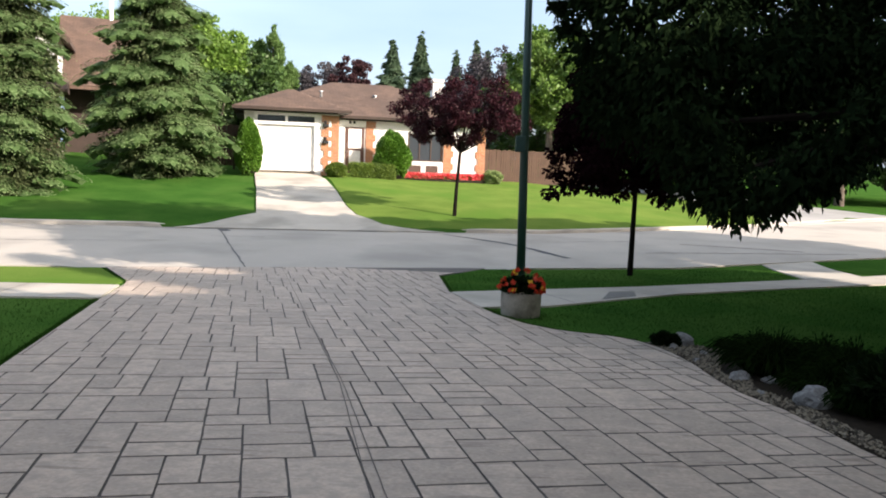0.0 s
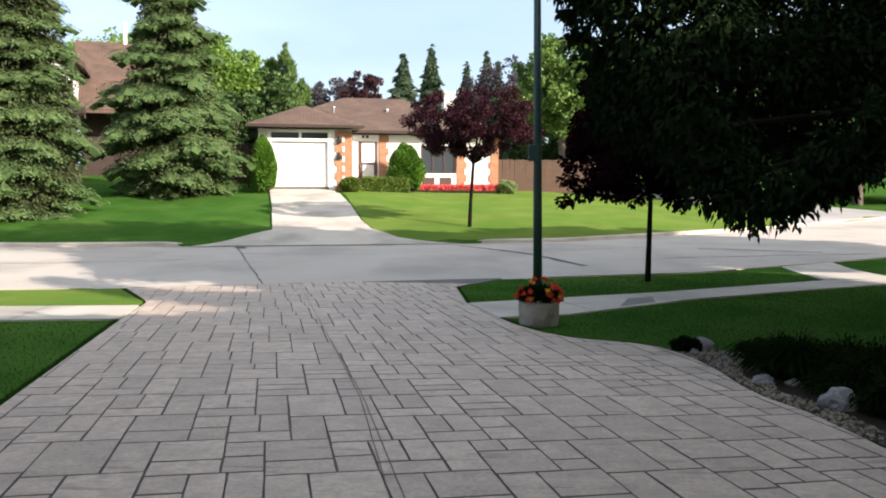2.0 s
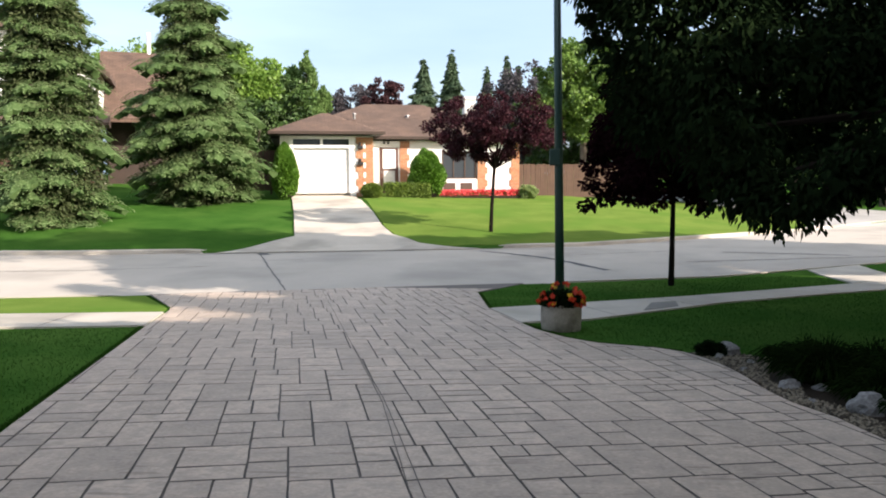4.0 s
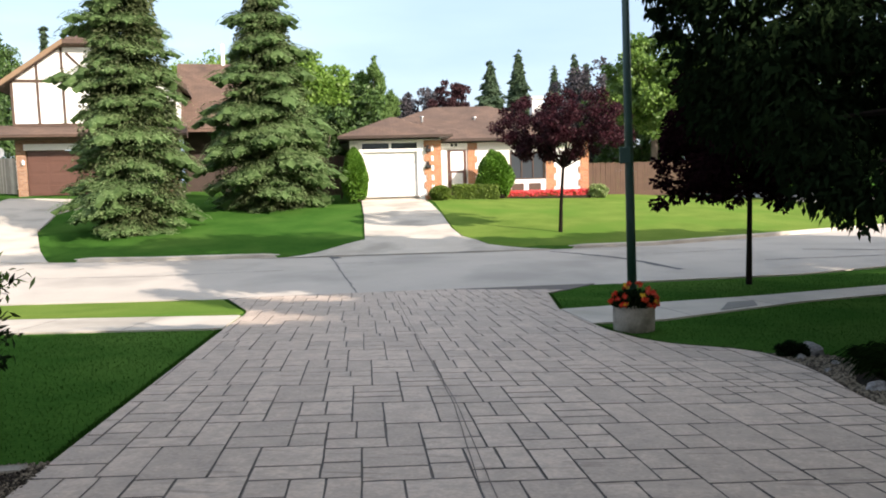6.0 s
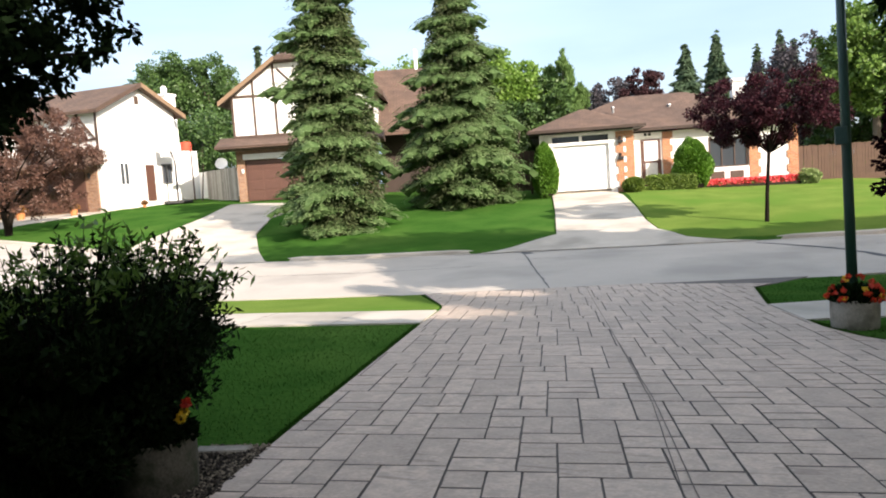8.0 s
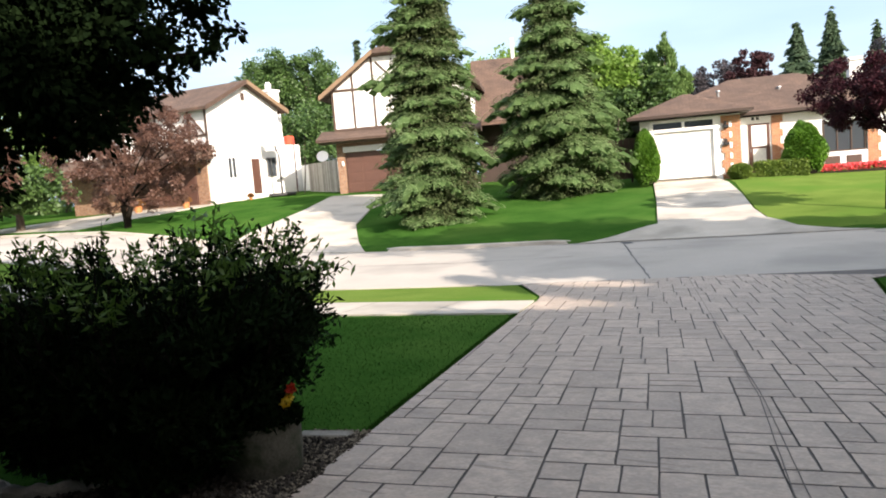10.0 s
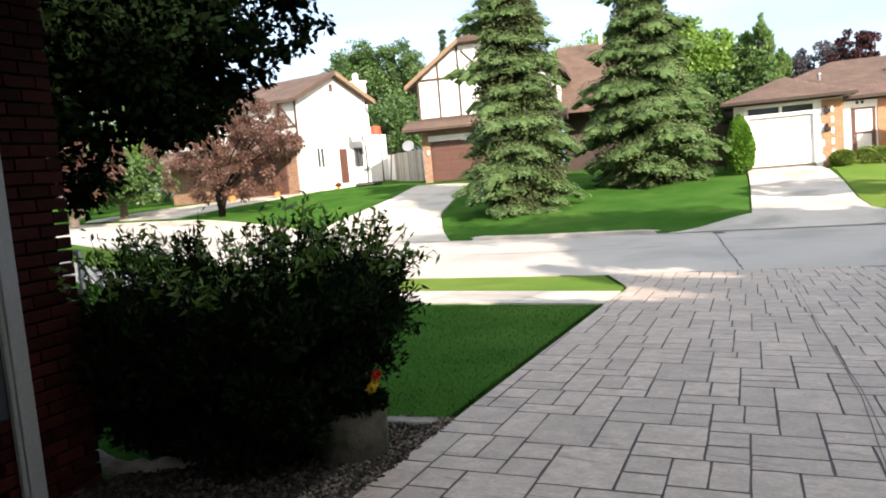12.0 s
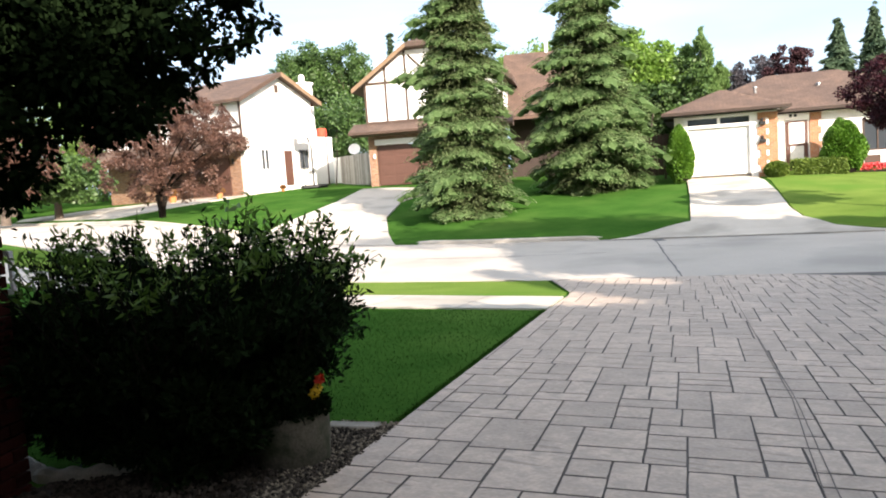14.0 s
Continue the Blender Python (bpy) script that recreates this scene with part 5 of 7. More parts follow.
round_shrub("round_cedar", W(6.3, 37.0, 0.24), 1.03, 2.38, 24000, (0.115, 0.05), M_CEDAR, 22, "rounded green cedar in front of the bungalow", "shrub", 0.10, "cone")


def hedge(base_u, v, length, depth, height, seed):
    rng = np.random.default_rng(seed)
    t = thing("hedge", Matrix.Translation(W(base_u, v, ground_z(base_u, v))) @ Matrix.Rotation(AX, 4, "Z"), "clipped low green hedge in front of the bungalow", "hedge")
    n = int(5200 * length)
    f = rng.integers(0, 5, n)
    a, b = rng.uniform(0, 1, n), rng.uniform(0, 1, n)
    pos = np.where((f < 2)[:, None], np.stack([a * length, rng.normal(0, 0.02, n), b * height], 1),
                   np.where((f < 4)[:, None], np.stack([a * length, b * depth, height + rng.normal(0, 0.03, n)], 1),
                            np.stack([np.where(a > 0.5, 0.0, length) + rng.normal(0, 0.02, n), b * depth, a * height], 1)))
    pos += rng.normal(0, 0.035, pos.shape)
    quads("foliage", leaf_corners(rng, pos, rng.normal(size=pos.shape) + np.array([0, -0.4, 0.5]), 0.10, 0.05), M_HEDGE, t)
    boxed("twigs", (0.12, length - 0.12, 0.12, depth - 0.1, 0.02, height - 0.12), M_SOIL, t, "solid dark core inside the leaves", 0.05)
    return t


round_shrub("clipped_bush", W(3.5, 35.5, ground_z(3.5, 35.5) - 0.03), 0.5, 0.72, 7000, (0.10, 0.05), M_HEDGE, 31, "clipped round green bush at the end of the hedge", "shrub", 0.04)
hedge(4.25, 36.0, 2.0, 0.8, 0.58, 32)


def flower_bed():
    rng = np.random.default_rng(41)
    t = thing("flower_bed", Matrix.Translation(W(6.3, 37.2, ground_z(6.3, 37.2))) @ Matrix.Rotation(AX, 4, "Z"), "long bed of coral red flowers along the bungalow", "flowers")
    n = 9000
    p = np.stack([rng.uniform(0, 5.4, n), rng.uniform(0, 0.8, n), rng.uniform(0.05, 0.3, n)], 1)
    quads("blossoms", leaf_corners(rng, p, rng.normal(size=(n, 3)), 0.11, 0.10), M_PINK, t)
    p = np.stack([rng.uniform(0, 5.4, 2500), rng.uniform(0, 0.85, 2500), rng.uniform(0.0, 0.2, 2500)], 1)
    quads("leaves", leaf_corners(rng, p, rng.normal(size=(2500, 3)) + np.array([0, 0, 1]), 0.11, 0.05), M_GREEN, t)
    boxed("soil", (-0.05, 5.45, -0.05, 0.95, -0.2, 0.02), M_SOIL, t)
    return t


flower_bed()
round_shrub("pale_shrub", W(11.45, 37.3, 0.2), 0.48, 0.66, 2500, (0.16, 0.07), leaf("pale_leaves", (0.16, 0.24, 0.08), (0.36, 0.44, 0.2)), 23, "pale variegated shrub at the bungalow's corner", "shrub", 0.2)

# purple maple opposite
rg = np.random.default_rng(51)
broadleaf("purple_maple", at(-0.75, 25.8), "young purple-leaved maple on the lawn opposite", clumps_of(rg, (0.05, 0, 3.45), (2.3, 2.0, 1.08), 150, 0.10, 0.34, 0.1) + [(0.3, 0, 4.5, 0.2), (-0.3, 0.1, 4.4, 0.22), (0.9, 0, 4.4, 0.2), (0.0, 0.1, 2.5, 0.3), (0.35, 0, 2.55, 0.3), (-0.4, 0, 2.6, 0.32), (0.7, 0.1, 2.7, 0.3), (1.6, 0, 3.9, 0.4), (1.3, 0.2, 4.4, 0.35)], 27000, (0.095, 0.05), M_PURPLE, 52, trunk=0.06, fork=2.2, lean=(0.12, 0), bark=M_TWIG, single=True)
# small maple on our grass strip, its shade put into the leaf colour
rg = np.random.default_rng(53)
broadleaf("purple_maple", at(-13.7, 15.7), "purple-leaved maple on the grass strip, shade put into its colour", clumps_of(rg, (-0.05, 0, 2.85), (1.55, 1.4, 1.35), 62, 0.25, 0.55, 0.05) + [(-1.35, 0, 1.75, 0.3), (-1.0, 0.1, 1.95, 0.35), (1.1, 0, 2.0, 0.35), (-1.65, 0.0, 1.55, 0.2), (-1.35, 0, 2.75, 0.32), (-1.5, 0.1, 2.35, 0.3), (-1.2, 0, 3.15, 0.34), (-1.1, 0, 2.5, 0.38), (-0.8, 0, 3.2, 0.4), (-1.6, 0, 2.0, 0.25)], 30000, (0.11, 0.065), M_PURPLE_SHADED, 54, trunk=0.05, fork=1.95, bark=M_TWIG, single=True)
# bronze plum by the white house
rg = np.random.default_rng(55)
broadleaf("bronze_plum", at(51.0, 37.5), "bronze-leaved plum tree by the curving drive", clumps_of(rg, (0.6, 0, 3.1), (3.6, 3.2, 2.5), 270, 0.14, 0.46, 0.1), 38000, (0.12, 0.06), M_PLUM, 56, trunk=0.12, fork=1.0, stems=2, bark=M_TWIG, single=True)

# feathery upright conifers beside the bungalow
def plume(base, height, radius, seed):
    rng = np.random.default_rng(seed)
    clumps = []
    for i in range(90):
        z = height * (0.06 + 0.92 * rng.uniform(0, 1) ** 0.9)
        r = radius * (1 - z / height) ** 0.7
        a, q = rng.uniform(0, 6.28), rng.uniform(0.2, 1) ** 0.5
        clumps.append((r * q * math.cos(a), r * q * math.sin(a), z, 0.16 * radius + 0.16 * r))
    clumps += [(rng.normal(0, 0.05), rng.normal(0, 0.05), height * (0.93 + 0.02 * k), 0.16) for k in range(5)]
    return broadleaf("conifer", base, "feathery soft green conifer behind the garage", clumps, 12000, (0.36, 0.085), M_CONIFER, seed, trunk=0.14, fork=height * 0.5, droop=-1.2, limbs=10)


for az, d, h, r, s in ((12.5, 52, 8.3, 1.7, 17), (13.5, 53, 7.5, 1.8, 18), (14.6, 55, 7.5, 2.0, 19), (11.3, 54, 6.3, 1.5, 20), (15.7, 56, 8.0, 1.9, 25)):
    plume(at(az, d, 0.9), h, r, s)
# trees behind the houses
BACK = [
    # heading, distance, height of the crown's middle, radii, clumps, leaves, material, seed
    (17.0, 51, 5.5, (2.7, 2.7, 2.8), 44, 16000, M_LIME, 61), (14.4, 56, 3.7, (2.6, 2.6, 3.2), 40, 12000, M_GREEN, 62),
    (13.6, 50, 3.2, (2.4, 2.0, 3.2), 30, 8000, M_DEEP, 59),
    (16.3, 48, 2.6, (2.6, 2.2, 2.8), 30, 8000, M_DEEP, 65), (22.0, 62, 6.6, (4.0, 4, 3.6), 44, 10000, M_LIME, 66), (25.6, 64, 6.6, (3.6, 3.6, 3.2), 40, 8000, M_LIME, 60),
    (9.2, 72, 5.6, (2.6, 2.6, 2.8), 34, 9000, M_MAUVE, 67), (6.8, 70, 5.9, (2.3, 2.2, 3.0), 30, 9000, M_PURPLE_FAR, 68),
    (-3.9, 58, 4.3, (3.4, 3, 3.9), 40, 9000, M_MAUVE, 69), (-1.2, 60, 3.9, (2.6, 2.6, 3.4), 34, 7000, M_MAUVE, 58), (-7.4, 46, 5.2, (2.9, 2.6, 2.7), 52, 18000, M_GREEN, 70), (-6.4, 52, 3.2, (3.6, 3, 3.2), 46, 14000, M_DEEP, 71),
    (-11.5, 48, 3.6, (3.8, 3.6, 3.9), 44, 12000, M_DEEP, 72), (-17, 56, 4.9, (5, 5, 5), 54, 11000, M_DEEP, 73), (-23, 62, 5.2, (6, 5, 5.4), 54, 11000, M_GREEN, 74), (-30, 66, 5.4, (6, 5, 5.6), 54, 10000, M_DEEP, 75), (-37, 60, 5.2, (6, 6, 5.4), 50, 9000, M_GREEN, 76),
    (-21.5, 58, 1.7, (4, 3, 2.2), 36, 6000, M_DEEP, 86), (-25.5, 60, 1.7, (4, 3, 2.4), 36, 6000, M_DEEP, 87), (-29.5, 58, 1.7, (4, 3, 2.4), 36, 6000, M_DEEP, 88), (-33.5, 56, 1.7, (4, 3, 2.4), 36, 6000, M_DEEP, 89),
    (40.6, 74, 8.2, (3.0, 3.0, 5.4), 60, 24000, M_DEEP, 77), (37.6, 72, 7.6, (2.5, 2.5, 5.2), 60, 22000, M_DEEP, 78), (38.8, 64, 3.6, (4.4, 3.4, 3.2), 44, 12000, M_DEEP, 79), (43.0, 76, 5.4, (3.0, 3.0, 4.0), 40, 10000, M_DEEP, 57),
    (60.0, 58, 5.0, (5, 5, 4.8), 48, 9000, M_GREEN, 81), (66, 54, 5.0, (5, 5, 4.8), 48, 9000, M_DEEP, 82), (54.5, 66, 5.0, (5, 5, 4.4), 44, 9000, M_GREEN, 83), (57.4, 47, 1.5, (3.0, 2.6, 1.4), 34, 7000, M_DEEP, 84), (60.5, 44, 2.6, (2.6, 2.6, 2.2), 34, 7000, M_PLUM, 85),
]
for az, d, zc, rad, n, leaves, mat, seed in BACK:
    rg = np.random.default_rng(seed)
    b = at(az, d, 0.6)
    broadleaf("background_tree", b, {"light_green_leaves": "light green leafy tree behind the houses", "green_leaves": "green leafy tree behind the houses", "dark_green_leaves": "dark green leafy tree behind the houses", "mauve_leaves": "dull purple-leaved tree behind the houses", "far_purple_leaves": "dark wine-red tree behind the houses", "bronze_leaves": "bronze-leaved small tree behind the lawn"}[mat.name],
              clumps_of(rg, (0, 0, zc + 0.4), rad, n * 3, 0.12 * min(rad), (0.42 if mat == M_DEEP and az > 30 else 0.28) * min(rad), 0.1), int(leaves * (1.15 if az > -12 else 0.6)), (0.25, 0.165) if az > -12 else (0.38, 0.25), mat, seed + 100, trunk=0.2, fork=max(0.8, zc - rad[2] * 0.5), limbs=10)

rg = np.random.default_rng(301)
broadleaf("street_tree", at(-26.8, 52), "dark leafy tree with a pale trunk on the far verge", clumps_of(rg, (0, 0, 5.6), (4.6, 4.4, 3.6), 120, 0.5, 1.1, 0.1), 14000, (0.28, 0.17), M_DEEP, 302, trunk=0.25, fork=2.6)
# ---- our own side: trees, beds, lamp post, planters, house corner ----
def big_leaf_tree(name, base, label, clumps, leaves, size, material, seed, trunk, fork, droop):
    """Fine leaves on the boughs that hang low, coarser ones high up in the crown."""
    low = [c for c in clumps if c[2] + base.z - c[3] < 4.6] or clumps
    high = [c for c in clumps if c not in low]
    t = broadleaf(name, base, label, low, leaves, size, material, seed, trunk=trunk, fork=fork, droop=droop, limbs=26, bark=M_TWIG, dense=leaves // 7)
    if high:
        rng = np.random.default_rng(seed + 1)
        n = int(0.40 * leaves * sum(c[3] ** 2.2 for c in high) / sum(c[3] ** 2.2 for c in clumps))
        p, d = crown_points(rng, high, n, 0.45)
        quads("upper_crown", leaf_corners(rng, p, d + rng.normal(0, 0.5, p.shape) + np.array([0, 0, -droop]), size[0] * 2.6, size[1] * 3.0), material, t)
    return t


rg = np.random.default_rng(91)
RT = at(-34.5, 10.0)
cl = clumps_of(rg, (0, 0, 6.7), (4.6, 4.6, 4.3), 190, 0.55, 1.1, 0.0)
OUTER = ((-8.6, 9.5, 3.5, .3), (-10, 9.4, 3.3, .42), (-11.5, 9.2, 2.9, .5), (-9.4, 9.5, 4.0, .45), (-13, 9.0, 2.6, .5), (-11, 9.3, 3.8, .5), (-14.5, 8.8, 2.2, .45), (-9.9, 9.4, 2.75, .35), (-10.3, 9.3, 2.35, .35), (-11.0, 9.2, 2.0, .35), (-11.6, 9.1, 2.4, .45), (-12.4, 9.0, 2.0, .45), (-8.7, 9.5, 3.0, .28), (-13.4, 8.9, 1.9, .45), (-6.7, 9.5, 3.75, .24), (-7.5, 9.5, 3.6, .3), (-8.0, 9.5, 3.3, .25))
for az, d, z, r in ((-12.0, 9.0, 3.5, .6), (-13.5, 8.8, 3.0, .6), (-15.5, 8.4, 2.4, .55), (-17, 8.0, 1.9, .5), (-18.5, 7.8, 1.5, .42), (-19.6, 7.7, 1.25, .38), (-21, 7.6, 1.15, .36), (-22.3, 7.6, 1.25, .38), (-24, 7.6, 1.4, .4), (-26, 7.7, 1.6, .42), (-28, 7.8, 1.85, .5), (-30, 8.0, 2.0, .5),
                    (-18, 8.6, 2.7, .6), (-22, 8.6, 2.5, .6), (-26, 8.8, 2.6, .6), (-30, 8.8, 2.6, .6), (-14, 9.2, 3.9, .7), (-12, 9.4, 4.3, .7), (-16.5, 9.2, 3.4, .7), (-20, 9.4, 3.4, .7), (-24, 9.4, 3.4, .7), (-28, 9.4, 3.4, .7), (-11, 9.6, 4.8, .6), (-9.8, 9.6, 5.0, .45),
                    (-15.8, 7.9, 1.55, .28), (-17.0, 7.9, 1.27, .24), (-18.3, 7.8, 1.2, .22), (-23.4, 7.7, 1.22, .24), (-24.6, 7.7, 1.3, .22), (-25.6, 7.7, 1.36, .22), (-26.6, 7.7, 1.5, .26)) + OUTER:
    p = at(az, d) - RT
    cl.append((p.x, p.y, z - RT.z, r))


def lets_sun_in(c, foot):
    """Crowns are thinned to put sun on the sidewalk's left end, strip and street."""
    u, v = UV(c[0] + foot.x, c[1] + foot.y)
    # boughs dropped for a fleck of sun on the lawn by the bed
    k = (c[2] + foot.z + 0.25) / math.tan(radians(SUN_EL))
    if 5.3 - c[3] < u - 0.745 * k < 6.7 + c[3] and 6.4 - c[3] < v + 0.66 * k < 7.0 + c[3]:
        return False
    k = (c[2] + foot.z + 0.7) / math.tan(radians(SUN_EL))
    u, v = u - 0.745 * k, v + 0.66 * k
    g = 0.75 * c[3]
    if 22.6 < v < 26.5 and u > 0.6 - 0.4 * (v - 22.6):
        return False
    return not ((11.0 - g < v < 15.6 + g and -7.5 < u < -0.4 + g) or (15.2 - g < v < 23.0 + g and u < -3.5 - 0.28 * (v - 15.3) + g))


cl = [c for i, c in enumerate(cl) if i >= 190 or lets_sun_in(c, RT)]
for az, z in ((-18.2, 2.9), (-19.5, 2.2), (-20.5, 2.7), (-21.5, 1.9), (-22.8, 2.3), (-24.0, 2.9), (-19.0, 1.8), (-23.5, 1.75), (-25.5, 2.2), (-17.2, 2.5)):
    p = at(az, 9.0) - RT
    cl.append((p.x, p.y, z - RT.z, 0.5))
# unseen boughs above the view, added to darken the lawn and the bed
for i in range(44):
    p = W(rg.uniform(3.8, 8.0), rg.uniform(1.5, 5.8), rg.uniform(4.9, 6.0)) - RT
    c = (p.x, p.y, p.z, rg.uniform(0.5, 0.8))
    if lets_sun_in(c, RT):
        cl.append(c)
# unseen high boughs, placed to shade the street and the kerb lawn opposite
for i in range(24):
    p = W(rg.uniform(5.0, 10.6), rg.uniform(8.3, 11.0), rg.uniform(9.4, 11.4)) - RT
    cl.append((p.x, p.y, p.z, rg.uniform(0.6, 1.0)))
for i in range(16):
    p = W(rg.uniform(9.4, 13.4), rg.uniform(9.8, 12.2), rg.uniform(9.6, 11.2)) - RT
    cl.append((p.x, p.y, p.z, rg.uniform(0.7, 1.0)))
# more unseen boughs, added to darken the lawn by the sidewalk
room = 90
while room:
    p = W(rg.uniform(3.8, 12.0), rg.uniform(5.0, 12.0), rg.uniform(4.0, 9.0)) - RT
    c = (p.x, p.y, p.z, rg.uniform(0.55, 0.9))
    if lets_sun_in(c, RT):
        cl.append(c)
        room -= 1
# and a broad unseen layer above, added against sky light on the lawn
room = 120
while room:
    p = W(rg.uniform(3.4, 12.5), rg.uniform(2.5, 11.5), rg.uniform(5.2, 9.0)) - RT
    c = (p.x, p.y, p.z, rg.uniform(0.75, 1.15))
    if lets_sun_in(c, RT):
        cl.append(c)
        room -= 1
# unseen boughs over the driveway's edge, added to darken the right lawn
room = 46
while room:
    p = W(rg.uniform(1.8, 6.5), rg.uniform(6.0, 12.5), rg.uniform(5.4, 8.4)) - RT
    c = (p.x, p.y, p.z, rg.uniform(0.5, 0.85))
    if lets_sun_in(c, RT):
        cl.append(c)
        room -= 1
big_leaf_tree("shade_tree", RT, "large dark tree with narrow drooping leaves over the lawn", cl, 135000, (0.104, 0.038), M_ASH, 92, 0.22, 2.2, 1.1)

rg = np.random.default_rng(93)
LT = at(65.5, 9.3)
cl = clumps_of(rg, (0, 0, 6.4), (3.8, 3.8, 3.2), 120, 0.45, 0.95, 0.0)
# its lower boughs: heading, height, size
for az, z, r in ((42.6, 3.55, .22), (44.0, 3.25, .38), (45.5, 3.15, .45), (47.5, 2.85, .45), (49.0, 2.6, .42), (50.5, 2.3, .42), (52.0, 2.1, .42), (53.5, 2.05, .4), (55.0, 2.2, .42), (56.5, 2.1, .4), (58.0, 1.95, .4), (59.3, 1.65, .34), (60.3, 1.45, .3), (61.5, 1.6, .34), (63, 1.7, .4), (65, 1.8, .4)):
    r *= rg.uniform(0.6, 0.95)
    for up in (0.0, 0.5, 1.1, 1.8):
        p = at(az + up * 1.6 + rg.uniform(-0.9, 0.9), 8.2 + rg.uniform(-0.3, 0.5)) - LT
        cl.append((p.x, p.y, z + up + (0.28 if az < 52 else 0.12) - LT.z, r * (1 + 0.35 * up)))
for i in range(44):
    p = at(rg.uniform(51, 68), rg.uniform(7.8, 9.2), rg.uniform(2.5, 5.2)) - LT
    cl.append((p.x, p.y, p.z, rg.uniform(0.4, 0.6)))
# unseen boughs far left, added to keep light off the brick wing
for i in range(20):
    p = at(rg.uniform(70, 100), rg.uniform(5.6, 8.5), rg.uniform(2.2, 5.0)) - LT
    cl.append((p.x, p.y, p.z, rg.uniform(0.5, 0.85)))
for az, z in ((51.6, 2.16), (53.2, 2.07), (50.3, 2.35), (52.2, 2.3), (53.8, 2.23), (51.3, 2.46), (49.0, 2.56), (47.4, 2.68), (45.7, 2.81), (44.2, 2.92), (42.5, 3.11), (43.7, 3.11), (54.3, 2.04), (54.8, 2.33), (53.2, 2.48)):
    p = at(az, 8.1 + rg.uniform(-0.2, 0.2), z) - LT
    cl.append((p.x, p.y, p.z, rg.uniform(0.13, 0.23)))
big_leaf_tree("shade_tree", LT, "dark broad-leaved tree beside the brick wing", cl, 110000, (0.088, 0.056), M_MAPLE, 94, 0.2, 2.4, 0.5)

# unseen trees right of the view, added to shade the driveway, lawn and street
for u, v, zc, rad, sd in ((15.0, 8.0, 7.8, 4.8, 95), (22.5, 10.0, 8.0, 4.9, 96), (7.6, -1.6, 5.6, 2.6, 97), (8.8, -5.2, 9.8, 4.4, 103), (11.9, 0.4, 4.5, 2.4, 98), (15.8, 2.4, 4.9, 3.0, 99)):
    rg = np.random.default_rng(sd)
    foot = W(u, v, ground_z(u, v))
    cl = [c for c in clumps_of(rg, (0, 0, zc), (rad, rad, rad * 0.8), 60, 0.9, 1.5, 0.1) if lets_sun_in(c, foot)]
    big_leaf_tree("shade_tree", foot, "large unseen leafy tree added to cast shade", cl, 9000, (0.42, 0.26), M_MAPLE, sd + 50, 0.25, 2.6, 0.5)


def lamp_post():
    b = at(-5.85, 13.2)
    t = thing("street_lamp", Matrix.Translation(b) @ Matrix.Rotation(radians(-1.1), 4, "Y"), "tall dark green steel lamp post behind the flower pot", "street lamp")
    part("base_plate", lathe(bmesh.new(), [(0.16, -0.1), (0.16, 0.03), (0.11, 0.06), (0.09, 0.12)], 16), M_POLE, t)
    part("pole", tube(bmesh.new(), [(0, 0, 0), (0, 0, 3.5), (0, 0, 7.6)], [0.078, 0.066, 0.048], 16), M_POLE, t, smooth_faces=True)
    boxed("meter_box", (-0.16, 0.02, -0.10, -0.045, 2.25, 2.52), M_POLE, t, "small dark green box on the pole", 0.012)
    part("arm", tube(bmesh.new(), [(0, 0, 7.5), (-0.1, 0.6, 7.9), (-0.15, 1.6, 8.05)], [0.04, 0.035, 0.03], 8), M_POLE, t)
    part("lamp_head", lathe(bmesh.new(), [(0.03, 0.14), (0.12, 0.1), (0.17, 0.0), (0.15, -0.04)], 16), M_STEEL, t).location = (-0.15, 1.8, 8.0)
    return t


lamp_post()


